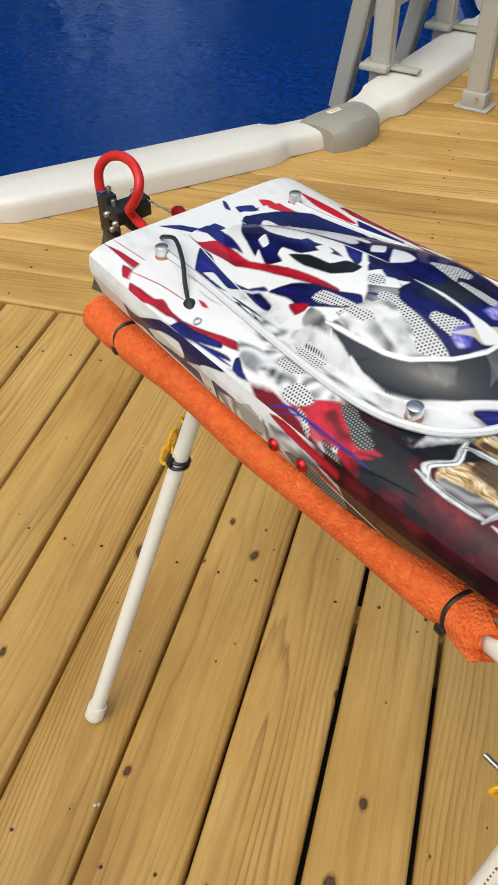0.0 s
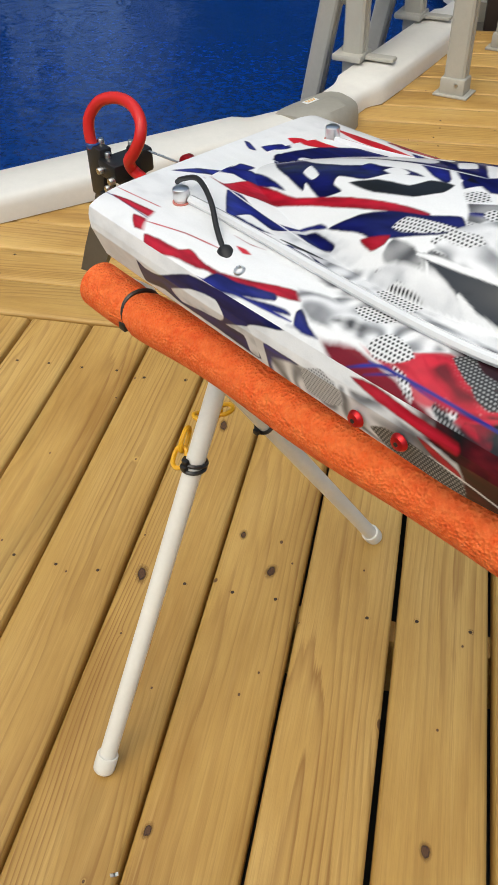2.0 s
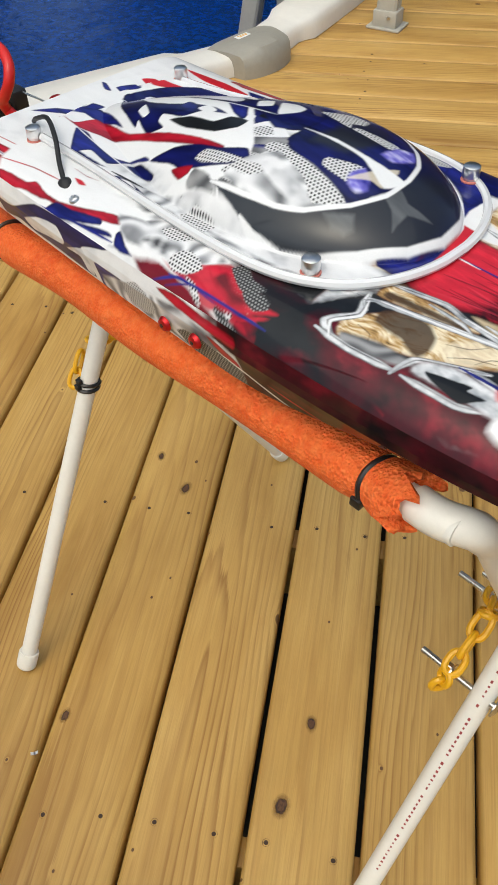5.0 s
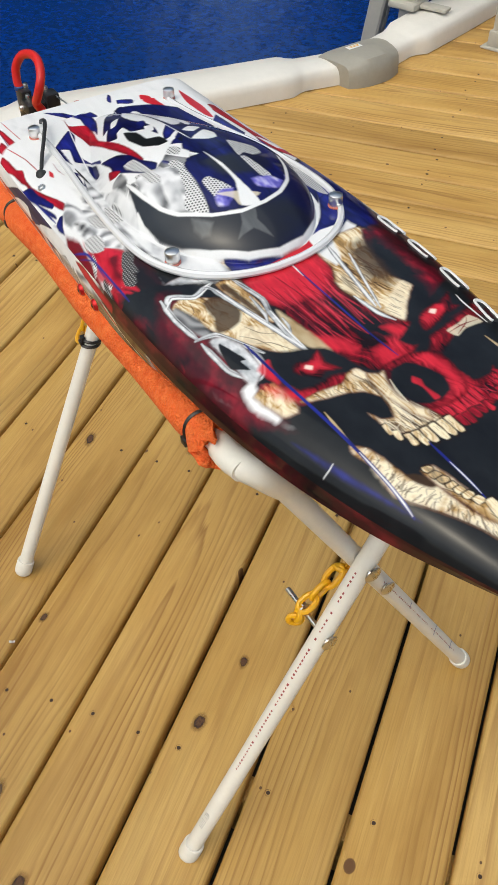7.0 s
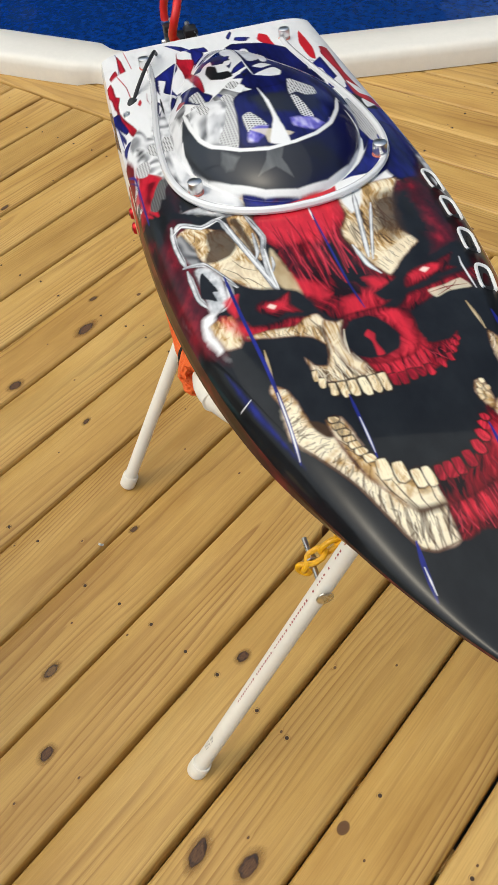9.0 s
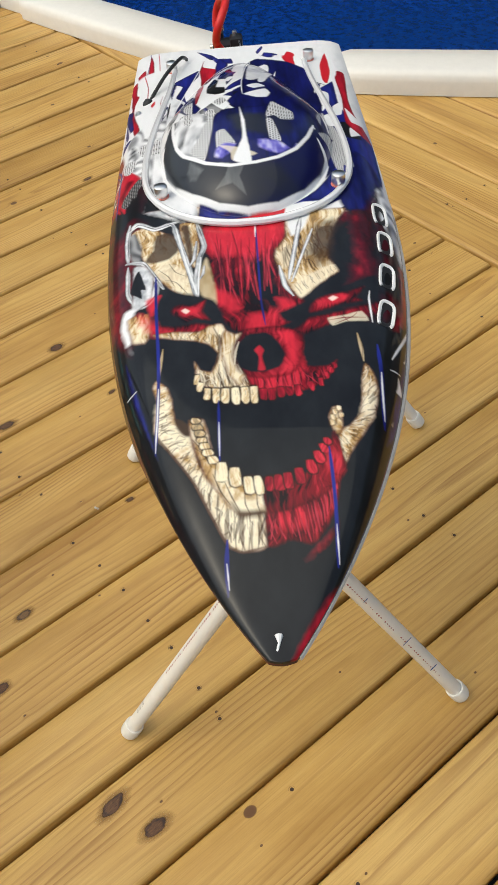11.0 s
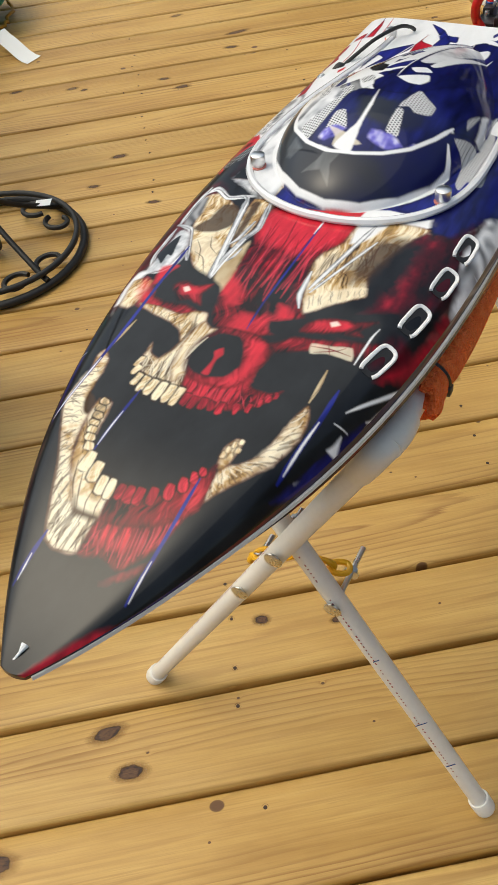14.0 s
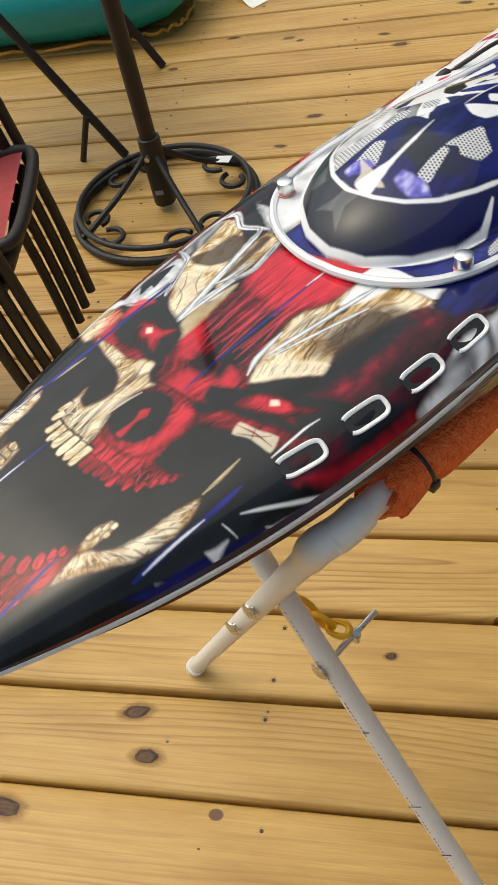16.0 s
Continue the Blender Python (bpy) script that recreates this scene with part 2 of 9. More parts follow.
ALUMINIUM = speckled("turned_aluminium", (0.80, 0.80, 0.79), 0.3, 0.06, 150, 0.1, metal=1.0)
RED_ANODISED = material("red_anodised", (0.50, 0.015, 0.02), 0.3, 0.7)
YELLOW = speckled("yellow_plastic", (0.80, 0.42, 0.01), 0.4, 0.06, 60, 0.05)
WHITE_RESIN = speckled("white_resin_rail", (0.74, 0.71, 0.66), 0.42, 0.06, 14, 0.12)
TAUPE = speckled("taupe_resin", (0.33, 0.31, 0.265), 0.5, 0.1, 20, 0.2)
GREIGE = speckled("greige_ladder_resin", (0.42, 0.40, 0.35), 0.48, 0.08, 20, 0.1)
IRON = speckled("black_iron", (0.012, 0.011, 0.010), 0.5, 0.25, 60, 0.35)
BROWN_METAL = speckled("brown_painted_steel", (0.018, 0.012, 0.009), 0.5, 0.25, 50, 0.25)
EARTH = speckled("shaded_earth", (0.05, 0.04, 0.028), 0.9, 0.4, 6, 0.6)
PAPER = material("white_tag", (0.82, 0.82, 0.80), 0.6)


def noodle_material():
    m = material("orange_foam", (0.86, 0.14, 0.015), 0.75)
    n = Nodes(m)
    c = n.coords()
    v = n.add("ShaderNodeTexVoronoi")
    v.feature = "F1"
    n.put(c, v.inputs["Vector"])
    v.inputs["Scale"].default_value = 400.0
    big, mid = n.noise(c, 9.0, 4), n.noise(c, 120.0, 4, 0.7)
    n.colour(n.mix(n.ramp(mid, (0.35, 0.0), (0.7, 1.0)), n.ramp(big, (0.3, (0.78, 0.090, 0.008)), (0.7, (0.88, 0.130, 0.013))), (0.93, 0.21, 0.045)))
    n.bump(n.math("ADD", v.outputs["Distance"], n.math("MULTIPLY", mid, 1.0)), 0.9, 0.0020)
    m.node_tree.nodes["Principled BSDF"].inputs["Subsurface Weight"].default_value = 0.12
    m.node_tree.nodes["Principled BSDF"].inputs["Subsurface Radius"].default_value = (0.012, 0.004, 0.001)
    return m


FOAM = noodle_material()


def water_material():
    m = material("pool_water", (0.01, 0.045, 0.2), 0.03, spec=0.5)
    n = Nodes(m)
    n.b.inputs["IOR"].default_value = 1.5
    c = n.coords()
    wob = n.vec("ADD", c, n.vec("SCALE", n.add("ShaderNodeTexNoise").outputs["Color"], 0.02))
    spots = n.noise(n.vec("MULTIPLY", wob, (1.0, 1.0, 0.0)), 34.0, 6, 0.75)
    broad = n.noise(c, 1.3, 3)
    col = n.ramp(spots, (0.36, (0.002, 0.016, 0.110)), (0.52, (0.004, 0.032, 0.19)), (0.70, (0.012, 0.070, 0.33)))
    col = n.mix(n.ramp(broad, (0.35, 0.0), (0.7, 0.5)), col, (0.006, 0.03, 0.13))
    n.colour(col)
    w1 = n.noise(n.vec("MULTIPLY", c, (1.0, 1.0, 0.0)), 5.0, 3, 0.55, 0.6)
    w2 = n.noise(n.vec("MULTIPLY", c, (1.0, 1.6, 0.0)), 22.0, 3, 0.55, 0.4)
    n.bump(n.math("ADD", n.math("MULTIPLY", w1, 1.0), n.math("MULTIPLY", w2, 0.10)), 0.20, 0.022)
    return m


WATER = water_material()


def knot_material():
    """A dark heart, an uneven bark ring and a stained halo that fades into the board."""
    m = material("pine_knot", rough=0.6)
    n = Nodes(m)
    c = n.coords("Generated")
    rnd = n.add("ShaderNodeObjectInfo").outputs["Random"]
    p = n.vec("MULTIPLY", n.vec("SUBTRACT", c, (0.5, 0.5, 0.0)), (2.0, 2.0, 0.0))
    off = n.add("ShaderNodeCombineXYZ")
    n.put(n.math("MULTIPLY", rnd, 53.0), off.inputs[2])
    q = n.vec("ADD", p, off.outputs[0])
    wob, fine = n.noise(q, 2.0, 4), n.noise(n.vec("MULTIPLY", q, (3.0, 1.0, 1.0)), 5.0, 5, 0.7)
    r = n.math("ADD", n.vec("LENGTH", p), n.math("MULTIPLY", n.math("SUBTRACT", wob, 0.5), 0.42))
    rings = n.math("FRACT", n.math("ADD", n.math("MULTIPLY", r, 6.0), n.math("MULTIPLY", fine, 1.2)))
    dark = n.mix(n.ramp(fine, (0.3, 0.0), (0.7, 1.0)), (0.036, 0.016, 0.006), (0.15, 0.066, 0.022))
    pale = n.mix(n.ramp(fine, (0.3, 0.0), (0.7, 1.0)), (0.13, 0.075, 0.028), (0.24, 0.14, 0.050))
    col = n.mix(n.ramp(rnd, (0.93, 0.0), (0.95, 1.0)), dark, pale)
    bark = n.math("MULTIPLY", n.ramp(r, (0.30, 0.0), (0.40, 1.0), (0.45, 1.0), (0.50, 0.0)), n.ramp(wob, (0.38, 0.15), (0.58, 0.95)))
    halo = n.mix(n.ramp(rings, (0.55, 0.0), (0.9, 1.0)), (0.34, 0.175, 0.045), (0.24, 0.105, 0.026))
    col = n.mix(n.ramp(r, (0.48, 0.0), (0.56, 1.0)), col, halo)
    col = n.mix(bark, col, (0.022, 0.010, 0.006))
    n.colour(col)
    n.bump(n.math("SUBTRACT", fine, n.math("MULTIPLY", bark, 1.5)), 0.6, 0.0008)
    clear = n.add("ShaderNodeBsdfTransparent")
    both = n.add("ShaderNodeMixShader")
    n.put(n.ramp(r, (0.44, 0.0), (0.52, 0.50), (0.90, 1.0)), both.inputs[0])
    n.put(n.b.outputs[0], both.inputs[1])
    n.put(clear.outputs[0], both.inputs[2])
    n.put(both.outputs[0], n.t.nodes["Material Output"].inputs["Surface"])
    return m


KNOT = knot_material()

# ---- ground and deck frame ----
bm = bmesh.new()
bmesh.ops.create_grid(bm, x_segments=24, y_segments=24, size=400)
for v in bm.verts:
    v.co.z = -1.25
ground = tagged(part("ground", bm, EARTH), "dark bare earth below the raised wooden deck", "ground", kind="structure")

POOL = Vector((-2.461, 4.291, 0.0))
POOL_R, SIDES = 2.747, 12
TURN = 2 * math.pi / SIDES
FIRST = radians(-49.0) - TURN / 2


def pool_corner(k, r=POOL_R, z=0.0):
    a = FIRST + k * TURN
    return Vector((POOL.x + r * math.cos(a), POOL.y + r * math.sin(a), z))


def pool_y(x, r):
    """The near edge of the pool at x, for a ring of that radius."""
    d = r * r - (x - POOL.x) ** 2
    return POOL.y - math.sqrt(d) if d > 0 else 99.0


def pool_x(y, r):
    d = r * r - (y - POOL.y) ** 2
    return POOL.x + math.sqrt(d) if d > 0 else -99.0


EDGE_Y, PITCH, GAP, THICK = 1.642, 0.1445, 0.0062, 0.03
CROSS = 0.139
JOISTS = (-1.52, -1.02, -0.52, -0.02, 0.48, 0.98, 1.48)
deck_frame = thing("deck_frame", "pine joists carrying the deck boards", "deck frame", kind="structure")
for y in JOISTS + (1.60, 1.74):
    part("joist", block(6.58, 0.038, 0.14, 0.002, (-0.94, y, -THICK - 0.071)), WOOD, deck_frame)
for x in (0.62, 1.12, 1.62, 2.12):
    part("joist", block(0.038, 1.94, 0.14, 0.002, (x, 2.80, -THICK - 0.071)), WOOD, deck_frame)

# ---- pool ----
def ring_pts(r, z):
    return [pool_corner(k, r, z) for k in range(SIDES)]


bm = bmesh.new()
low, high = [bm.verts.new(p) for p in ring_pts(POOL_R - 0.06, -1.24)], [bm.verts.new(p) for p in ring_pts(POOL_R - 0.06, 0.03)]
for k in range(SIDES):
    bm.faces.new((low[k], low[(k + 1) % SIDES], high[(k + 1) % SIDES], high[k]))
inner = [bm.verts.new(p) for p in ring_pts(POOL_R - 0.075, 0.03)]
inlow = [bm.verts.new(p) for p in ring_pts(POOL_R - 0.075, -1.24)]
for k in range(SIDES):
    j = (k + 1) % SIDES
    bm.faces.new((high[k], high[j], inner[j], inner[k]))
    bm.faces.new((inner[k], inner[j], inlow[j], inlow[k]))
LINER = speckled("blue_liner", (0.012, 0.06, 0.22), 0.4, 0.3, 60, 0.05)
pool_wall = tagged(part("pool_wall", bm, LINER), "blue vinyl-lined wall of the above-ground pool", "pool wall", kind="structure")

bm = bmesh.new()
centre = bm.verts.new((POOL.x, POOL.y, -0.10))
rim = [bm.verts.new(p) for p in ring_pts(POOL_R - 0.0755, -0.10)]
for k in range(SIDES):
    bm.faces.new((centre, rim[k], rim[(k + 1) % SIDES]))
water = tagged(part("water", bm, WATER), "deep blue rippled swimming pool water", "water", kind="structure")


def coping_segment(k):
    """One top rail between two caps: narrow necks at the ends, a wide bowed middle."""
    a, b = pool_corner(k), pool_corner(k + 1)
    d = (b - a).normalized()
    out = Vector((d.y, -d.x, 0))
    length = (b - a).length
    rows = []
    stations = (0.06, 0.10, 0.165, 0.18, 0.205, 0.24) + tuple(np.linspace(0.3, 0.7, 9)) + (0.76, 0.795, 0.82, 0.835, 0.90, 0.94)
    for s in stations:
        e = min(s, 1 - s)
        wide = min(1.0, max(0.0, (e - 0.165) / 0.045))
        wide = wide * wide * (3 - 2 * wide)
        bow = 0.022 * (1 - (2 * s - 1) ** 2) * wide
        lo, hi = -0.145 + 0.012 * (1 - wide), -0.012 + 0.018 * wide + bow
        top = 0.062 + 0.010 * wide
        prof = [(lo, -0.03), (lo - 0.002, 0.045), (lo + 0.002, top - 0.004), (lo + 0.008, top), ((lo + hi) / 2, top + 0.004), (hi - 0.030, top), (hi - 0.014, top - 0.004), (hi - 0.005, top - 0.013), (hi, top - 0.030), (hi + 0.001, 0.002)]
        p = a + d * (s * length)
        rows.append([p + out * o + Vector((0, 0, z)) for o, z in prof])
    bm = bmesh.new()
    vs = [[bm.verts.new(p) for p in r] for r in rows]
    for r0, r1 in zip(vs, vs[1:]):
        for i in range(len(r0) - 1):
            bm.faces.new((r0[i], r0[i + 1], r1[i + 1], r1[i]))
    bm.faces.new(vs[0])
    bm.faces.new(vs[-1])
    bmesh.ops.recalc_face_normals(bm, faces=bm.faces)
    return bm


def cap_mesh():
    """The moulded plate over a joint, local x outwards."""
    bm = bmesh.new()
    rows = []
    for s in np.linspace(-1, 1, 15):
        y = 0.115 * s
        e = abs(s)
        lo, hi = -0.155 + 0.012 * e ** 4, 0.026 - 0.028 * e ** 2.4
        dome = 0.012 * max(0.0, 1 - (s / 0.62) ** 4) ** 0.5 if e < 0.62 else 0.0
        row = []
        for o, z in ((0.0, 0.0), (0.0, 0.045), (0.03, 0.069), (0.25, 0.075), (0.36, 0.076), (0.42, 0.076 + dome * 0.8), (0.68, 0.075 + dome), (0.88, 0.071 + dome * 0.85), (0.96, 0.060 + dome * 0.3), (1.0, 0.035), (1.0, 0.0)):
            row.append(bm.verts.new((lo + (hi - lo) * o, y * (1.0 + 0.12 * (1 - o)) * (1 if o < 0.5 else 1.0 - 0.18 * (o - 0.5)), z - 0.004 * e ** 6)))
        rows.append(row)
    for r0, r1 in zip(rows, rows[1:]):
        for i in range(len(r0) - 1):
            bm.faces.new((r0[i], r1[i], r1[i + 1], r0[i + 1]))
    bm.faces.new(rows[0])
    bm.faces.new(rows[-1])
    bmesh.ops.recalc_face_normals(bm, faces=bm.faces)
    return mesh_of(bm, "cap", TAUPE)


pool_rail = thing("pool_rail", "off-white moulded resin top rail round the pool", "pool rail", kind="structure")
CAP = cap_mesh()
for k in range(SIDES):
    part("rail_segment", coping_segment(k), WHITE_RESIN, pool_rail)
    a = FIRST + k * TURN
    cap = part("joint_cap", CAP, None, pool_rail, "taupe moulded joint cap", Matrix.Translation(pool_corner(k)) @ pose(0, 0, 0, 0, 0, math.degrees(a)))
    if k in (0, 1):
        lab = part("label_plate", block(0.022, 0.055, 0.0012, 0.0004, (-0.112, 0, 0.0762)), PAPER, cap, "small pale sticker")
        bars = block(0.003, 0.04, 0.0006, 0, (-0.116, 0, 0.0772))
        part("printed_bar", block(0.003, 0.032, 0.0006, 0, (-0.109, 0, 0.0772), bars), YELLOW, cap)

# ---- model boat: local x towards the bow, y to its left, z height over the deck ----
BOAT = pose(-0.0116, 0.8455, 0.0, 0, 0, -36.65)
STERN, BOW = -0.079, 0.790


def half_beam(u):
    u = np.asarray(u, float)
    x = np.clip((u - 0.27) / 0.530, 0, 1)
    fore = 0.137 * (1 - x ** (2.4 + 0.5 * x))
    fore = np.where(u > 0.78, np.minimum(fore, np.sqrt(np.clip(0.04 * (BOW - u), 0, 1))), fore)
    aft = 0.137 - 0.006 * (np.clip(0.27 - u, 0, 1) / 0.342) ** 1.8
    return np.maximum(np.where(u > 0.27, fore, aft), 0.0)


def smooth(a, b, x):
    t = np.clip((x - a) / (b - a), 0, 1)
    return t * t * (3 - 2 * t)


def crown(u):
    return 0.749 + 0.021 * smooth(-0.07, 0.30, u) - 0.026 * smooth(0.62, 0.80, u)


def rim_z(u):
    return 0.741 + 0.007 * smooth(0.0, 0.4, u) - 0.006 * smooth(0.66, 0.80, u)


def deck_z(u, v):
    q = np.clip(np.abs(v) / np.maximum(half_beam(u), 1e-4), 0, 1)
    return rim_z(u) + (crown(u) - rim_z(u)) * (1 - q ** 10)


def hatch_half(u):
    """Half width of the hatch flange; rounded off in front and at the stern."""
    u = np.asarray(u, float)
    w = 0.080 + 0.022 * smooth(-0.02, 0.25, u)
    front = np.sqrt(np.clip(1 - (np.clip(u - 0.244, 0, 1) / 0.122) ** 2.9, 0, 1))
    back = np.sqrt(np.clip(1 - (np.clip(-0.011 - u, 0, 1) / 0.024) ** 2.4, 0, 1))
    return w * front * back


def canopy(u, v):
    w = np.where(u > 0.22, 0.088, 0.063 + 0.025 * smooth(-0.01, 0.20, u))
    a = np.where(u > 0.22, 0.138, 0.235)
    r = ((u - 0.22) / a) ** 2 + (v / w) ** 2
    power = 0.6 + 0.4 * smooth(0.22, 0.11, u)
    return 0.044 * np.clip(1 - r, 0, 1) ** power


def top_z(u, v):
    """Height of the painted top, hatch included."""
    h = hatch_half(u)
    q = np.abs(v) / np.maximum(h, 1e-4)
    step = 0.0045 * smooth(1.0, 0.95, q)
    return deck_z(u, v) + step + canopy(u, v)


# ---- the airbrushed artwork: flat shapes laid down in order, in millimetres of the boat's plan ----
STEP = 0.5
U0, V0, NU, NV = -80.0, -147.0, 1764, 589


def lattice(x, y, seed):
    """Smooth random values on a unit lattice."""
    tab = np.random.RandomState(seed).rand(128, 128)
    xi, yi = np.floor(x).astype(int), np.floor(y).astype(int)
    fx, fy = x - xi, y - yi
    fx, fy = fx * fx * (3 - 2 * fx), fy * fy * (3 - 2 * fy)
    a, b = tab[xi & 127, yi & 127], tab[(xi + 1) & 127, yi & 127]
    c, d = tab[xi & 127, (yi + 1) & 127], tab[(xi + 1) & 127, (yi + 1) & 127]
    return (a * (1 - fx) + b * fx) * (1 - fy) + (c * (1 - fx) + d * fx) * fy


def cloud(x, y, seed, octaves=3):
    total, weight = 0.0, 0.0
    for k in range(octaves):
        total = total + lattice(x * 2 ** k + 13.7 * k, y * 2 ** k + 5.1 * k, seed + k) * 0.55 ** k
        weight += 0.55 ** k
    return total / weight


def blend3(t, lo, mid, hi):
    """Colours from a value 0 to 1 by way of a middle one."""
    t = np.clip(t, 0, 1)[..., None]
    lo, mid, hi = np.array(lo), np.array(mid), np.array(hi)
    return np.where(t < 0.5, lo + (mid - lo) * t * 2, mid + (hi - mid) * (t * 2 - 1))


def creases(x, y, seed, along=(9.0, 4.0)):
    """0 in thin winding cracks, 1 between them."""
    wx, wy = cloud(x / 22, y / 22, seed + 40, 2) - 0.5, cloud(x / 22, y / 22, seed + 60, 2) - 0.5
    n = cloud((x + 30 * wx) / along[0], (y + 30 * wy) / along[1], seed, 2)
    return np.clip(np.abs(n - 0.5) * 11.0, 0, 1)


def bone(x, y, seed, along, hi=(0.90, 0.80, 0.58)):
    w = 14 * (cloud(x / 18, y / 18, seed + 30, 2) - 0.5)
    streak = cloud((x + w) / along[0] / 1.4, (y + w) / along[1] * 2.6, seed + 9, 3)
    t = 0.60 + 0.22 * creases(x, y, seed, (along[0] * 2.2, along[1] * 1.2)) + 1.25 * (streak - 0.5) + 1.2 * (cloud(x / 24, y / 20, seed + 3, 2) - 0.5)
    return blend3(t, (0.022, 0.008, 0.002), (0.52, 0.32, 0.120), hi)


def flesh(x, y, seed, along):
    w = 16 * (cloud(x / 18, y / 18, seed + 30, 2) - 0.5)
    streak = cloud((x + w) / along[0] / 1.4, (y + w) / along[1] * 2.4, seed + 9, 3)
    t = 0.40 + 0.16 * creases(x, y, seed, (along[0] * 2.2, along[1] * 1.2)) + 1.1 * (streak - 0.5) + 1.3 * (cloud(x / 26, y / 20, seed + 3, 2) - 0.5)
    return blend3(t, (0.008, 0.001, 0.001), (0.26, 0.003, 0.012), (0.72, 0.030, 0.055))


def wave(x, y, seed):
    w = cloud(x / 42, y / 30, seed, 2)
    s = 0.5 + 0.5 * np.sin(2 * math.pi * (w * 4.6 + x / 120))
    s = s ** 1.0 * 0.75 + 0.45 * cloud(x / 14, y / 10, seed + 5, 2)
    return blend3(s, (0.06, 0.062, 0.070), (0.42, 0.425, 0.45), (0.82, 0.82, 0.84))


def dots(x, y, pitch, radius, ground, ink):
    px, py = x / pitch, y / (pitch * 0.866)
    row = np.floor(py)
    fx = px + 0.5 * (row % 2)
    d = np.hypot((fx - np.floor(fx) - 0.5) * pitch, (py - row - 0.5) * pitch * 0.866)
    a = np.clip((radius - d) / 0.5 + 0.5, 0, 1)[..., None]
    return np.array(ground) * (1 - a) + np.array(ink) * a


def plain(colour, amount=0.35, stretch=(30, 6)):
    def field(x, y):
        n = cloud(x / stretch[0], y / stretch[1], 77, 3)[..., None]
        return np.array(colour) * (1 - amount + 2 * amount * n)
    return field


def smoke(x, y):
    n = cloud(x / 30, y / 17, 21, 4)
    return blend3((n - 0.25) * 0.9, (0.006, 0.0065, 0.008), (0.013, 0.0145, 0.017), (0.034, 0.038, 0.044))


def red_smoke(x, y):
    return blend3(1.5 * (cloud(x / 26, y / 15, 31, 4) - 0.25), (0.008, 0.003, 0.004), (0.09, 0.003, 0.010), (0.36, 0.012, 0.030))


BONE0 = (lambda x, y: bone(x, y, 3, (7.0, 5.0)), 1.0, (2.0, 0.75))
BONE1 = (lambda x, y: bone(x, y, 5, (14.0, 4.2)), 1.0, (2.0, 0.75))
BONE2 = (lambda x, y: bone(x, y, 8, (4.5, 14.0)), 1.0, (2.0, 0.75))
BONE_LIGHT = (plain((0.90, 0.80, 0.60), 0.15), 0.65)
RED_FLESH = (lambda x, y: flesh(x, y, 4, (15.0, 5.0)), 1.0, (4.5, 0.85))
RED_SMOKE = (red_smoke, 0.95)
RED_SILK = (plain((0.46, 0.008, 0.026), 0.5, (16, 9)), 0.9)
RED_DARK = (plain((0.16, 0.004, 0.012), 0.5, (26, 7)), 1.0)
SMOKE_RED = (lambda x, y: blend3(1.5 * (cloud(x / 30, y / 13, 35, 4) - 0.3), (0.010, 0.008, 0.010), (0.030, 0.006, 0.010), (0.24, 0.008, 0.024)), 1.0)
BONE_SOFT = (lambda x, y: blend3(0.15 + 0.9 * cloud(x / 26, y / 14, 47, 3), (0.10, 0.055, 0.020), (0.42, 0.29, 0.13), (0.72, 0.60, 0.40)), 0.9)
RED_DEEP = (plain((0.42, 0.009, 0.026), 0.6, (26, 4)), 1.0, (1.6, 0.6))
RED_FLAT = (plain((0.55, 0.014, 0.028), 0.15), 1.0)
RED_HOT = (plain((0.66, 0.020, 0.042), 0.35), 0.8)
GLOW = (plain((0.98, 0.70, 0.62), 0.05), 1.0)
SHADE = (plain((0.050, 0.022, 0.008), 0.4), 0.82)
BLACK = (smoke, 1.0)
SCREEN = (lambda x, y: blend3(0.5 + y / 150 + 0.5 * (cloud(x / 30, y / 30, 51, 3) - 0.5), (0.030, 0.034, 0.042), (0.016, 0.018, 0.030), (0.006, 0.007, 0.07)), 1.0)
STAR = (plain((0.16, 0.17, 0.18), 0.5), 0.55)
WHITE = (plain((0.83, 0.83, 0.845), 0.04), 1.0)
WHITE_GREY = (lambda x, y: blend3(1.7 * (cloud(x / 22, y / 12, 61, 3) - 0.22), (0.42, 0.43, 0.46), (0.74, 0.74, 0.76), (0.84, 0.84, 0.855)), 1.0)
GREY_WEB = (lambda x, y: blend3(0.15 + 1.1 * cloud(x / 9, y / 6, 75, 3), (0.10, 0.11, 0.13), (0.40, 0.42, 0.45), (0.80, 0.80, 0.82)), 1.0, (1.3, 0.7))
BONE_DARK = (plain((0.055, 0.028, 0.012), 0.6, (12, 9)), 0.92)
GREY_DARK = (lambda x, y: wave(x, y, 73) * 0.40, 1.0)
GREY_WAVE = (lambda x, y: wave(x, y, 71), 1.0)
HALFTONE = (lambda x, y: dots(x, y, 3.0, 0.92, (0.74, 0.74, 0.75), (0.018, 0.018, 0.022)), 1.0)
HALFTONE_DARK = (lambda x, y: dots(x, y, 2.6, 0.72, (0.022, 0.022, 0.025), (0.34, 0.34, 0.34)), 1.0)
HALFTONE_GREY = (lambda x, y: dots(x, y, 2.4, 0.66, (0.56, 0.56, 0.57), (0.10, 0.10, 0.11)), 1.0)
BLUE = (plain((0.012, 0.017, 0.185), 0.75, (34, 5)), 1.0, (2.2, 0.6))
BLUE_DEEP = (plain((0.006, 0.008, 0.090), 0.85, (30, 6)), 1.0, (2.5, 0.5))
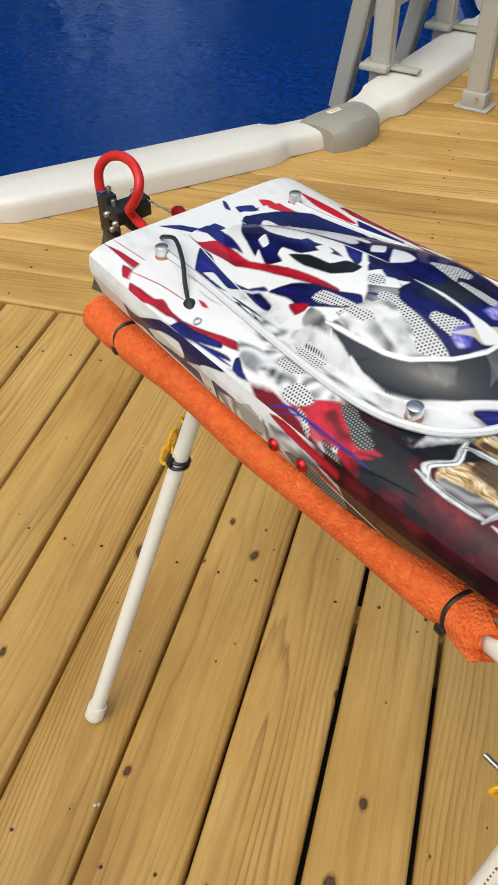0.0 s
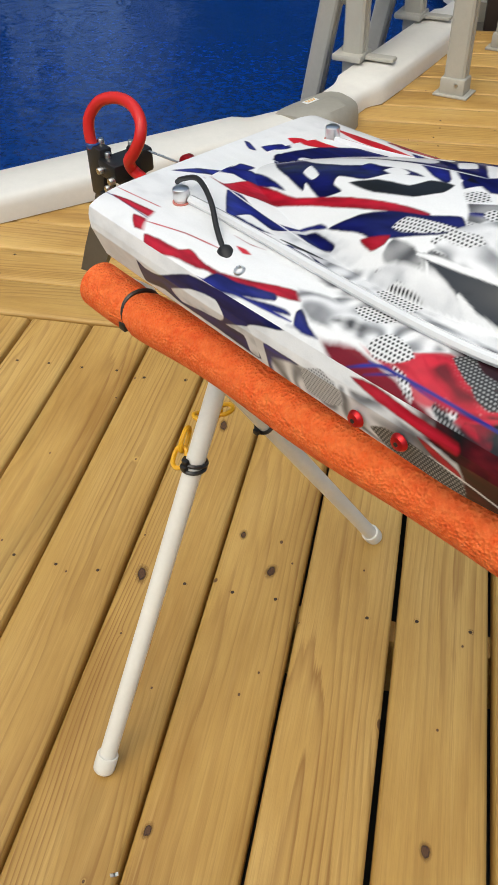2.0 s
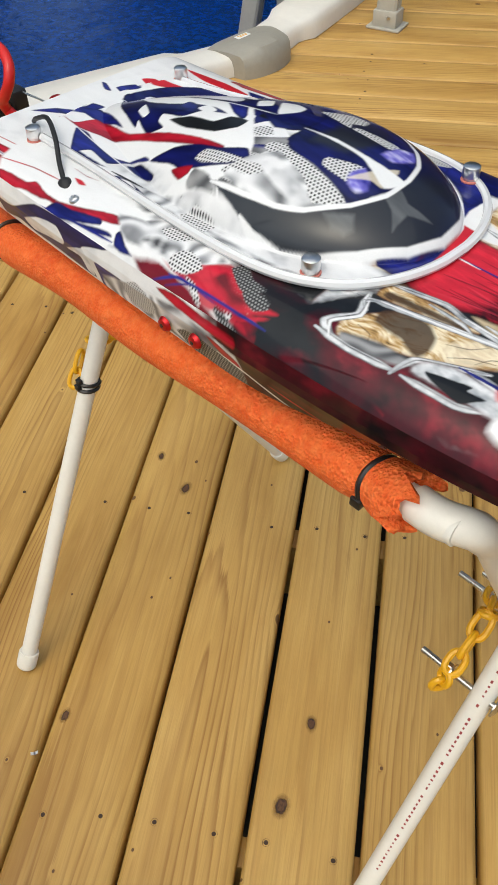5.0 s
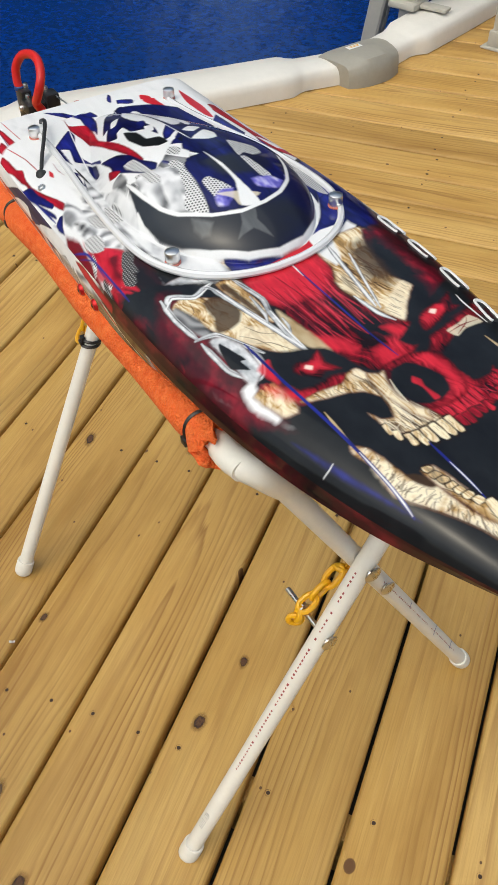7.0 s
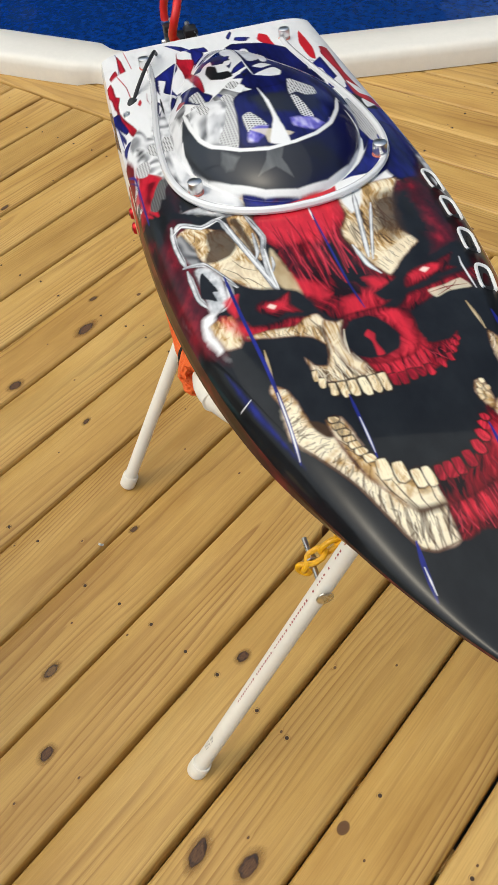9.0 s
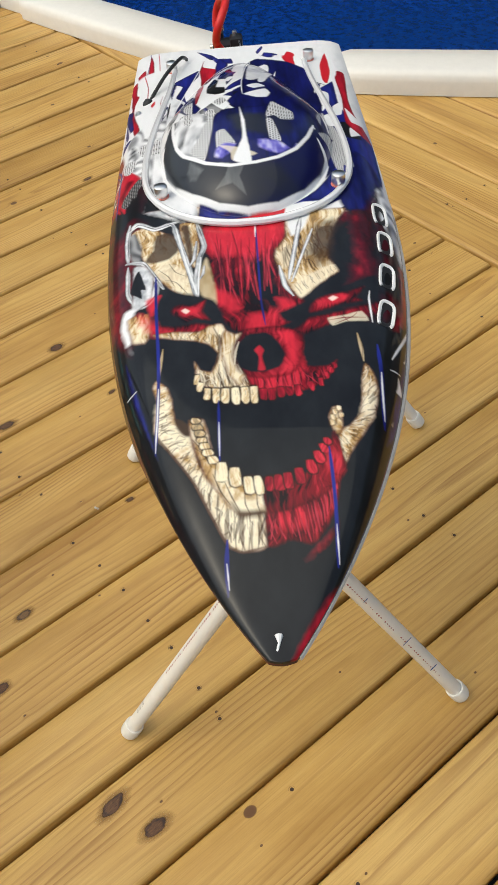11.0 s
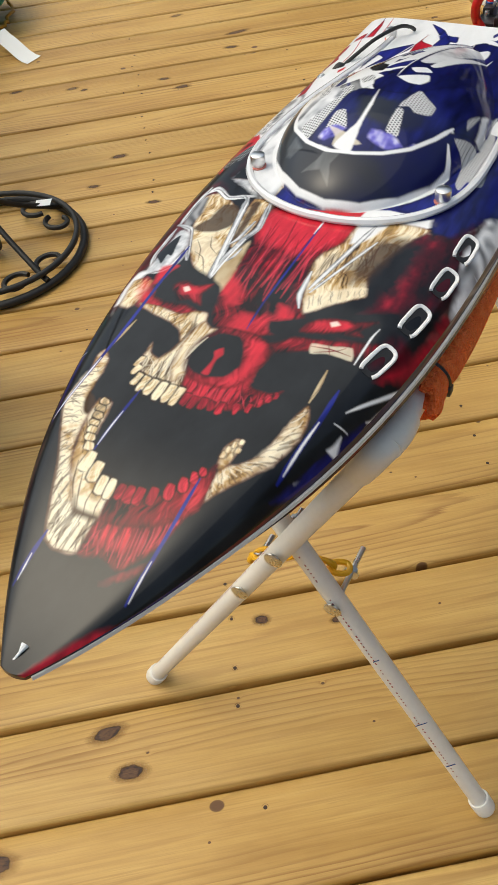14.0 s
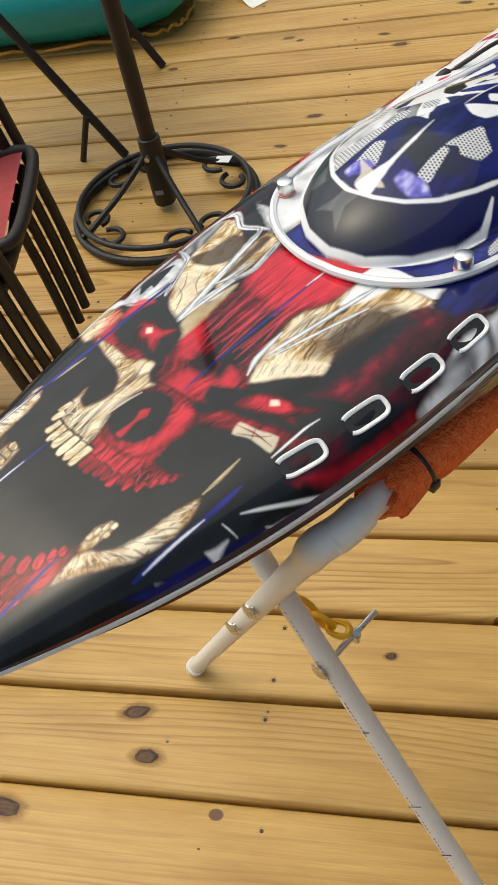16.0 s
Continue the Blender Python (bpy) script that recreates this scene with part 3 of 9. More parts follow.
BLUE_VIOLET = (lambda x, y: blend3(1.6 * (cloud(x / 12, y / 9, 81, 3) - 0.2), (0.02, 0.02, 0.25), (0.18, 0.16, 0.62), (0.72, 0.70, 0.90)), 1.0)
TOOTH = (lambda x, y: bone(x, y, 15, (12.0, 3.0), (0.93, 0.84, 0.62)) * 0.75 + np.array((0.24, 0.20, 0.13)), 1.0)
TOOTH_RED = (lambda x, y: flesh(x, y, 16, (12.0, 3.0)) * 0.8 + np.array((0.11, 0.004, 0.010)), 1.0)

sheet = {}


def open_sheet(x0, y0, nx, ny, ground):
    sheet["x0"], sheet["y0"] = x0, y0
    gx, gy = x0 + STEP * np.arange(nx), y0 + STEP * np.arange(ny)
    sheet["x"], sheet["y"] = np.meshgrid(gx, gy, indexing="ij")
    sheet["c"] = ground(sheet["x"], sheet["y"]).astype(np.float32)


def rounded(flat, closed, sharp=False):
    p = [(flat[i], flat[i + 1], 0) for i in range(0, len(flat), 2)]
    if sharp:
        return np.array(p)[:, :2]
    soft = np.array([(q.x, q.y) for q in curve_pts(p, 5, closed)])
    p = np.array(p + p[:1] if closed else p, float)[:, :2]
    n = len(soft)
    straight = np.stack([np.interp(np.arange(n) / 5, np.arange(len(p)), p[:, i]) for i in (0, 1)], -1)
    return 0.55 * soft + 0.45 * straight


def window(p, margin):
    """Rows and columns of the sheet about a set of points."""
    nx, ny = sheet["x"].shape
    a = max(0, int((p[:, 0].min() - margin - sheet["x0"]) / STEP)), min(nx, int((p[:, 0].max() + margin - sheet["x0"]) / STEP) + 2)
    b = max(0, int((p[:, 1].min() - margin - sheet["y0"]) / STEP)), min(ny, int((p[:, 1].max() + margin - sheet["y0"]) / STEP) + 2)
    return slice(*a), slice(*b)


def lay(w, alpha, style, depth=None):
    field, opacity = style[:2]
    a = (alpha * opacity)[..., None]
    c = field(sheet["x"][w], sheet["y"][w])
    if len(style) > 2 and depth is not None:
        width, strength = style[2]
        k = strength * np.exp(-np.clip(depth / width, 0, 9) ** 1.3)
        c = c * (1 - k[..., None] * np.array((0.86, 1.0, 1.0)))
    sheet["c"][w] = sheet["c"][w] * (1 - a) + c * a


def edge_distance(p, x, y, closed):
    d = np.full(x.shape, 1e9)
    inside = np.zeros(x.shape, bool)
    for i in range(len(p) if closed else len(p) - 1):
        (ax, ay), (bx, by) = p[i], p[(i + 1) % len(p)]
        ex, ey = bx - ax, by - ay
        t = np.clip(((x - ax) * ex + (y - ay) * ey) / (ex * ex + ey * ey + 1e-9), 0, 1)
        d = np.minimum(d, (x - ax - t * ex) ** 2 + (y - ay - t * ey) ** 2)
        if closed and ay != by:
            inside ^= ((ay > y) != (by > y)) & (x < ex * (y - ay) / ey + ax)
    return np.sqrt(d), inside


def fill(flat, style, soft=0.7, sharp=False):
    """A rounded shape with an edge as soft as the spray."""
    p = rounded(flat, True, sharp)
    w = window(p, soft + 1)
    x, y = sheet["x"][w], sheet["y"][w]
    if not x.size:
        return
    d, inside = edge_distance(p, x, y, True)
    sd = np.where(inside, d, -d) + (cloud(x / 5, y / 5, 91, 2) - 0.5) * soft * 0.9
    lay(w, np.clip(0.5 + sd / (2 * soft), 0, 1), style, np.maximum(sd, 0) * (0.7 + 0.8 * cloud(x / 7, y / 7, 95, 2)))


def line(flat, style, width=1.0):
    """A brush line, thinner towards its ends."""
    p = rounded(flat, False)
    w = window(p, width + 1)
    x, y = sheet["x"][w], sheet["y"][w]
    if not x.size:
        return
    d, _ = edge_distance(p, x, y, False)
    ends = np.minimum(np.hypot(x - p[0, 0], y - p[0, 1]), np.hypot(x - p[-1, 0], y - p[-1, 1]))
    half = width / 2 * np.clip(0.35 + ends / 18, 0, 1)
    lay(w, np.clip(0.5 + (half - d) / 0.7, 0, 1), style)


INK = (plain((0.020, 0.008, 0.004), 0.4), 0.85)
STREAK = (plain((0.055, 0.020, 0.006), 0.6, (9, 5)), 0.62)
STREAK_PALE = (plain((0.93, 0.84, 0.66), 0.2, (9, 5)), 0.6)
STREAK_RED = (plain((0.022, 0.001, 0.003), 0.6, (9, 5)), 0.62)
STREAK_ROSE = (plain((0.72, 0.045, 0.080), 0.4, (9, 5)), 0.5)


def strokes(inner, outer, count, style, width, seed, reach=(0.0, 1.0), sway=1.5):
    """Short brush strokes from one edge of a bone towards the other."""
    rng = np.random.default_rng(seed)
    a, b = rounded(inner, False), rounded(outer, False)
    for k in range(count):
        f = (k + rng.uniform(0.1, 0.9)) / count
        p, q = [np.array([np.interp(f * (len(e) - 1), np.arange(len(e)), e[:, i]) for i in (0, 1)]) for e in (a, b)]
        s0 = reach[0] + rng.uniform(0, 0.3) * (reach[1] - reach[0])
        s1 = reach[1] - rng.uniform(0, 0.3) * (reach[1] - reach[0])
        mid = p + (q - p) * (s0 + s1) / 2 + rng.normal(0, sway, 2)
        flat = list(p + (q - p) * s0) + list(mid) + list(p + (q - p) * s1)
        line([float(v) for v in flat], style, width * rng.uniform(0.6, 1.4))


def top_ground(x, y):
    """White spray aft, smoke forward."""
    n = (cloud(x / 20, y / 20, 101, 3) - 0.5) * 26
    border = 352 - np.where(y < 0, 0.55, 0.15) * np.clip(np.abs(y) - 70, 0, 80)
    f = np.clip((x + n * 0.6 - border) / 10 + 0.5, 0, 1)[..., None]
    return WHITE_GREY[0](x, y) * 0.25 * (1 - f) + WHITE[0](x, y) * 0.75 * (1 - f) + smoke(x, y) * f


def look_up(c, x0, y0, x, y):
    """Colours of a sheet at places in millimetres."""
    fx = np.clip((x - x0) / STEP, 0, c.shape[0] - 1.001)
    fy = np.clip((y - y0) / STEP, 0, c.shape[1] - 1.001)
    i, j = fx.astype(int), fy.astype(int)
    a, b = (fx - i)[..., None], (fy - j)[..., None]
    return (c[i, j] * (1 - a) + c[i + 1, j] * a) * (1 - b) + (c[i, j + 1] * (1 - a) + c[i + 1, j + 1] * a) * b


def settle():
    """Draws the after part a little further aft and inwards, as it lies on the finished hatch."""
    x, y = sheet["x"], sheet["y"]
    aft = smooth(450, 300, x)
    rim = smooth(75, 115, -y)
    sheet["c"] = look_up(sheet["c"], U0, V0, x + aft * (11 + 10 * rim), y * (1 + aft * 0.05 * smooth(60, 120, np.abs(y)))).astype(np.float32)


def paint_top():
    open_sheet(U0, V0, NU, NV, top_ground)
    # foredeck: smoky dark ground, red at the shoulders
    fill((511, -111, 464, -124, 387, -134, 304, -138, 269, -117, 311, -97, 360, -102, 406, -104, 450, -102, 498, -99, 530, -98), RED_SMOKE, 4)
    fill((364, 96, 345, 112, 402, 108, 462, 102, 508, 97, 523, 91, 496, 87, 449, 93), RED_SMOKE, 4)
    fill((496, 121, 517, 123, 502, 127, 457, 132, 407, 137, 402, 130, 454, 124), RED_SMOKE, 3)
    fill((396, 128, 370, 137, 331, 144, 398, 143, 424, 139, 424, 131), GREY_WAVE, 3)
    fill((564, 110, 537, 121, 570, 118, 612, 104, 632, 96, 645, 90, 661, 86, 681, 79, 693, 73, 681, 75, 651, 86, 618, 96), BLUE, 1.5)
    fill((614, 92, 602, 99, 570, 108, 598, 103, 612, 95), WHITE, 1)
    fill((726, 59, 750, 41, 770, 25, 787, 13, 795, 5, 788, 7, 768, 18, 747, 34, 727, 54), RED_DEEP, 1.5)
    fill((533, -107, 574, -99, 614, -86, 639, -77, 605, -86, 572, -95), BLUE, 1)
    # left crown: bone under a pale web
    fill((380, -101, 364, -90, 372, -70, 416, -57, 447, -49, 465, -34, 497, -27, 480, -48, 475, -63, 457, -78, 429, -90), BONE0, 1.2)
    fill((350, -66, 340, -51, 371, -39, 417, -33, 448, -34, 416, -48, 378, -60), BONE0, 1)
    fill((378, -90, 374, -76, 387, -62, 415, -62, 421, -76, 403, -86), SHADE, 2.5)
    fill((356, -60, 352, -50, 379, -44, 398, -48, 378, -56), SHADE, 2)
    fill((320, -127, 329, -107, 352, -69, 344, -51, 357, -41, 357, -48, 361, -60, 387, -61, 416, -55, 443, -46, 470, -43, 447, -50, 406, -61, 379, -67, 365, -84, 374, -95, 396, -96, 421, -92, 443, -83, 434, -95, 460, -98, 476, -86, 485, -98, 480, -105, 450, -102, 406, -104, 360, -118), GREY_WAVE, 0.8)
    fill((375, -41, 417, -32, 444, -32, 462, -36, 474, -43, 443, -45, 417, -41, 389, -41), WHITE, 1)
    fill((398, -50, 403, -42, 435, -40, 443, -45, 421, -50), SHADE, 1.5)
    fill((458, -102, 467, -89, 456, -80, 477, -81, 483, -90, 486, -101), WHITE, 1)
    fill((424, -104, 437, -93, 454, -92, 459, -101, 441, -100), BLACK, 1)
    # red forehead and right bone
    fill((368, -40, 376, -8, 372, 36, 404, 33, 446, 26, 477, 33, 499, 29, 514, 12, 503, -7, 481, -25, 426, -34), RED_FLESH, 1.2)
    fill((447, 24, 422, 28, 381, 38, 367, 63, 361, 96, 397, 97, 433, 88, 457, 69, 472, 49, 485, 37, 472, 29), BONE1, 1.2)
    fill((388, 69, 374, 94, 406, 96, 433, 83, 437, 69, 411, 64), SHADE, 4)
    fill((375, 37, 372, 43, 409, 39, 440, 33, 464, 33, 485, 38, 471, 29, 447, 24, 420, 28), GREY_WAVE, 0.8)
    fill((364, 54, 362, 71, 378, 53, 396, 46, 382, 43), WHITE, 1)
    line((378, -8, 429, 1, 484, 1, 506, 9), BLACK, 1.2)
    line((381, -24, 428, -14, 478, -17), BLACK, 1.0)
    line((384, 13, 438, 11, 480, 21), BLACK, 1.0)
    # brow, eyes and cheeks
    fill((478, -84, 462, -72, 472, -49, 481, -28, 503, -3, 497, 20, 485, 47, 465, 74, 453, 94, 494, 95, 524, 92, 524, 74, 520, 52, 534, 35, 525, 17, 521, -1, 525, -19, 516, -38, 519, -61, 508, -77), RED_FLESH, 1.5)
    fill((480, -78, 473, -60, 484, -41, 507, -26, 513, -41, 508, -62), BLACK, 2.5)
    fill((498, 40, 485, 56, 476, 74, 468, 90, 488, 93, 502, 79, 511, 65, 510, 51), BLACK, 2.5)
    fill((483, -28, 505, -7, 516, 12, 505, 29, 490, 42, 518, 30, 528, 13, 522, -6, 508, -21), BLACK, 2.5)
    fill((494, -74, 483, -65, 480, -55, 489, -41, 502, -31, 504, -45, 503, -60), RED_DEEP, 4)
    fill((501, 46, 491, 58, 482, 74, 476, 89, 489, 87, 502, 72, 507, 57), RED_DEEP, 4)
    fill((490, -69, 485, -60, 485, -51, 493, -55, 497, -63), BLACK, 1.5)
    fill((502, 60, 497, 70, 488, 78, 494, 81, 503, 72, 506, 63), BLACK, 1.5)
    line((498, -71, 489, -55, 497, -34), RED_HOT, 1.6)
    line((501, 47, 490, 65, 485, 88), RED_HOT, 1.6)
    fill((489, -61, 484, -57, 489, -49, 494, -53), RED_HOT, 2.5)
    fill((491, 59, 486, 64, 490, 70, 496, 65), RED_HOT, 2.5)
    fill((489, -58, 485, -55, 489, -52, 493, -54), GLOW, 1.2)
    fill((490, 62, 487, 65, 490, 67, 494, 65), GLOW, 1.2)
    fill((496, -109, 482, -102, 499, -87, 515, -66, 515, -43, 523, -24, 539, -15, 531, -40, 525, -64, 531, -82, 525, -95), BONE2, 1.2)
    fill((508, -106, 506, -100, 527, -89, 526, -100), WHITE, 3)
    fill((513, 56, 510, 72, 517, 91, 526, 90, 525, 74, 522, 58), BONE2, 1)
    fill((525, 22, 526, 48, 541, 72, 563, 66, 555, 49, 565, 32, 553, 21), RED_FLESH, 2)
    fill((523, -21, 524, -5, 541, -8, 558, -13, 541, -22), RED_FLESH, 1.5)
    # nose
    fill((523, -28, 516, -6, 519, 12, 528, 27, 553, 34, 571, 29, 585, 15, 585, -1, 568, -14, 546, -23), RED_FLESH, 2)
    line((532, -17, 519, -6, 518, 5, 528, 17, 546, 25), RED_HOT, 1.4)
    fill((559, -18, 534, -16, 525, -3, 531, 13, 553, 23, 568, 17, 572, 3, 570, -9), BLACK, 1.2)
    fill((570, 1, 550, 0, 542, 2, 548, 6, 557, 5, 571, 6), RED_HOT, 1.2)
    # upper jaw
    fill((567, -48, 542, -48, 534, -36, 536, -20, 562, -14, 576, -2, 601, 1, 599, -15, 594, -33, 585, -44), BONE1, 1.2)
    fill((576, -2, 571, 16, 566, 33, 554, 49, 559, 59, 581, 51, 593, 34, 601, 18, 603, 1), RED_FLESH, 1.2)
    # open mouth and lower jaw
    fill((531, -81, 537, -72, 567, -70, 581, -73, 560, -79), BONE0, 1)
    fill((586, -78, 571, -73, 578, -64, 608, -58, 629, -48, 647, -42, 671, -30, 686, -27, 681, -38, 662, -52, 640, -66, 613, -75), BONE1, 1.2)
    fill((630, -53, 648, -41, 668, -29, 680, -15, 685, -2, 720, 1, 723, -13, 719, -23, 702, -34, 680, -44, 656, -58, 634, -70), BONE1, 1.2)
    fill((582, -65, 611, -57, 630, -49, 636, -52, 613, -61), SHADE, 2)
    fill((685, -2, 681, 16, 672, 32, 654, 45, 641, 52, 667, 52, 688, 46, 705, 43, 718, 33, 723, 19, 720, 2), RED_FLESH, 1.2)
    fill((619, 51, 630, 56, 632, 62, 622, 71, 597, 73, 578, 77, 569, 83, 580, 87, 609, 85, 628, 79, 650, 68, 670, 57, 665, 52, 648, 53, 638, 48), BONE1, 1.2)
    line((580, 78, 601, 74, 618, 73, 634, 63), SHADE, 1.2)
    fill((695, -19, 693, -6, 714, -1, 720, -13, 712, -23), BONE_LIGHT, 6)
    fill((701, 10, 697, 28, 709, 34, 717, 18), RED_HOT, 6)
    # roots, sinews and shadow between the forms
    line((686, -32, 695, -31, 705, -27), SHADE, 1.4)
    line((687, -28, 697, -26, 707, -23), SHADE, 1.4)
    line((688, -24, 699, -22, 709, -19), SHADE, 1.4)
    line((689, -19, 700, -18, 711, -15), SHADE, 1.4)
    line((690, -15, 702, -13, 713, -11), SHADE, 1.4)
    line((691, -11, 704, -9, 715, -7), SHADE, 1.4)
    line((691, -7, 705, -5, 717, -3), SHADE, 1.4)
    line((690, 2, 699, 4, 710, 4), BLACK, 1.3)
    line((688, 7, 698, 9, 708, 9), BLACK, 1.3)
    line((686, 12, 696, 14, 706, 13), BLACK, 1.3)
    line((684, 16, 694, 18, 705, 17), BLACK, 1.3)
    line((683, 21, 693, 23, 703, 22), BLACK, 1.3)
    line((681, 26, 691, 28, 701, 26), BLACK, 1.3)
    line((679, 31, 689, 33, 699, 30), BLACK, 1.3)
    line((677, 35, 687, 37, 698, 34), BLACK, 1.3)
    line((550, -44, 564, -40, 580, -36), SHADE, 1.1)
    line((553, -38, 566, -34, 581, -31), SHADE, 1.1)
    line((555, -32, 568, -28, 581, -26), SHADE, 1.1)
    line((557, -26, 571, -22, 582, -21), SHADE, 1.1)
    line((559, -20, 573, -16, 583, -15), SHADE, 1.1)
    line((562, -14, 575, -11, 584, -10), SHADE, 1.1)
    line((577, 3, 585, 5, 594, 5), BLACK, 1.2)
    line((575, 9, 582, 12, 591, 11), BLACK, 1.2)
    line((574, 16, 580, 18, 588, 17), BLACK, 1.2)
    line((572, 23, 578, 25, 585, 23), BLACK, 1.2)
    line((570, 29, 575, 31, 582, 29), BLACK, 1.2)
    line((568, 36, 573, 38, 579, 35), BLACK, 1.2)
    line((567, 43, 571, 45, 576, 41), BLACK, 1.2)
    line((599, -72, 617, -65, 633, -60), SHADE, 1.2)
    line((608, -68, 626, -61, 641, -56), SHADE, 1.2)
    line((617, -63, 634, -56, 648, -52), SHADE, 1.2)
    line((626, -59, 642, -52, 655, -48), SHADE, 1.2)
    line((634, -55, 649, -48, 662, -44), SHADE, 1.2)
    line((588, 81, 609, 76, 627, 71), SHADE, 1.2)
    line((598, 78, 618, 74, 634, 68), SHADE, 1.2)
    line((608, 76, 627, 71, 642, 66), SHADE, 1.2)
    line((617, 74, 636, 69, 649, 64), SHADE, 1.2)
    line((626, 71, 644, 67, 655, 62), SHADE, 1.2)
    line((396, 39, 418, 43, 448, 39), SHADE, 1.3)
    line((393, 48, 416, 51, 446, 46), SHADE, 1.3)
    line((390, 57, 414, 60, 444, 54), SHADE, 1.3)
    line((386, 66, 412, 69, 442, 62), SHADE, 1.3)
    line((383, 75, 410, 78, 440, 69), SHADE, 1.3)
    line((380, -34, 418, -27, 461, -25), BLACK, 1.4)
    line((381, -25, 418, -18, 461, -17), BLACK, 1.4)
    line((382, -15, 419, -10, 462, -10), BLACK, 1.4)
    line((383, -6, 420, -1, 462, -3), BLACK, 1.4)
    line((383, 4, 420, 7, 463, 4), BLACK, 1.4)
    line((384, 13, 421, 16, 463, 12), BLACK, 1.4)
    line((385, 22, 422, 24, 464, 19), BLACK, 1.4)
    line((422, 26, 447, 24, 471, 30, 484, 37), WHITE, 1.2)
    line((373, -100, 364, -89, 371, -70), WHITE, 1.0)
    line((416, -55, 447, -47, 468, -43), WHITE, 1.1)
    line((521, -65, 521, -42, 527, -23), BONE_LIGHT, 2.0)
    line((612, -73, 635, -65, 654, -53), BONE_LIGHT, 2.4)
    line((587, 84, 612, 81, 639, 71), BONE_LIGHT, 2.2)
    fill((560, -62, 549, -60, 557, -53, 583, -48, 589, -54), BLACK, 3)
    # deep shadow and light on the face
    fill((489, -85, 472, -75, 474, -49, 490, -29, 510, -30, 507, -53, 509, -70), BLACK, 4)
    fill((492, 39, 470, 54, 470, 77, 472, 92, 496, 96, 506, 76, 510, 58, 506, 44), BLACK, 4)
    fill((463, -32, 477, -9, 489, 11, 489, 28, 495, 44, 508, 28, 503, 10, 498, -7, 501, -20), BLACK, 5)
    fill((501, -34, 498, -21, 520, -12, 531, -16, 516, -27), BLACK, 4)
    fill((508, 15, 510, 32, 527, 38, 535, 24, 524, 15), BLACK, 5)
    fill((497, -71, 482, -61, 487, -44, 499, -32, 500, -48, 502, -58), RED_HOT, 2.5)
    fill((495, 50, 482, 61, 488, 81, 500, 73, 504, 63), RED_HOT, 2.5)
    fill((480, -95, 492, -79, 502, -65, 505, -79, 497, -89), RED_SILK, 3)
    fill((481, -33, 471, -26, 489, -9, 499, -9, 496, -25), RED_SILK, 3)
    fill((468, 20, 472, 28, 484, 41, 487, 30), RED_SILK, 3)
    fill((451, 76, 440, 100, 458, 95, 468, 77), RED_SILK, 4)
    fill((495, -10, 495, -2, 524, 9, 524, -1), RED_SILK, 4)
    fill((477, 82, 470, 92, 486, 92, 492, 82), RED_SILK, 3)
    line((482, -83, 479, -65, 484, -46, 497, -28), BLACK, 2.2)
    line((497, 40, 480, 56, 476, 78, 474, 93), BLACK, 2.2)
    line((502, -65, 496, -53, 500, -38), BLACK, 1.6)
    line((503, 53, 497, 65, 497, 81), BLACK, 1.6)
    fill((491, -58, 487, -57, 491, -54, 494, -55), GLOW, 1.0)
    fill((491, 60, 487, 62, 491, 65, 494, 63), GLOW, 1.0)
    fill((516, -82, 512, -62, 516, -40, 524, -48, 523, -66, 527, -79), RED_SILK, 3)
    fill((523, -73, 518, -54, 523, -35, 531, -26, 529, -44, 532, -60), BONE_LIGHT, 3)
    fill((530, 20, 518, 35, 519, 57, 508, 84, 515, 87, 528, 58, 535, 49, 552, 37, 549, 24), RED_SILK, 3)
    fill((515, 54, 512, 64, 512, 85, 518, 87, 524, 72, 525, 57), BONE_LIGHT, 1.0)
    line((533, 23, 534, 33, 526, 41), SHADE, 1.1)
    line((544, 29, 539, 37, 528, 48), SHADE, 1.1)
    line((516, 59, 520, 69, 517, 84), SHADE, 1.1)
    line((525, -69, 522, -56, 525, -38), SHADE, 1.1)
    fill((538, -73, 532, -56, 540, -40, 558, -41, 567, -48, 586, -49, 567, -65), BLACK, 3)
    fill((552, 37, 531, 55, 533, 74, 556, 76, 575, 74, 587, 65, 572, 59), BLACK, 4)
    fill((556, -19, 537, -17, 527, -4, 536, 13, 554, 21, 564, 13, 568, 0, 566, -12), BLACK, 1.2)
    fill((566, 1, 550, -3, 539, -2, 547, 4, 564, 6), RED_HOT, 1.2)
    fill((541, -7, 536, -3, 540, 4, 545, 0), RED_HOT, 2)
    fill((575, -40, 551, -34, 554, -23, 573, -12, 591, -10, 589, -26), BONE_LIGHT, 4)
    fill((571, -49, 553, -49, 547, -45, 575, -40, 589, -42), SHADE, 3)
    fill((542, -33, 550, -21, 566, -14, 555, -23), SHADE, 2.5)
    line((566, -45, 577, -40, 587, -36), SHADE, 1.3)
    line((567, -37, 578, -32, 589, -29), SHADE, 1.3)
    line((569, -29, 580, -24, 590, -21), SHADE, 1.3)
    line((570, -21, 581, -17, 592, -14), SHADE, 1.3)
    line((571, -13, 582, -9, 593, -7), SHADE, 1.3)
    line((574, -1, 581, 2, 588, 3), BLACK, 1.4)
    line((571, 5, 578, 8, 584, 9), BLACK, 1.4)
    line((568, 12, 575, 15, 581, 16), BLACK, 1.4)
    line((564, 19, 572, 22, 577, 22), BLACK, 1.4)
    line((561, 26, 568, 28, 574, 29), BLACK, 1.4)
    line((558, 32, 565, 35, 570, 35), BLACK, 1.4)
    line((554, 39, 562, 42, 566, 42), BLACK, 1.4)
    fill((581, 0, 578, 14, 569, 31, 574, 32, 584, 16, 587, 3), RED_HOT, 3)
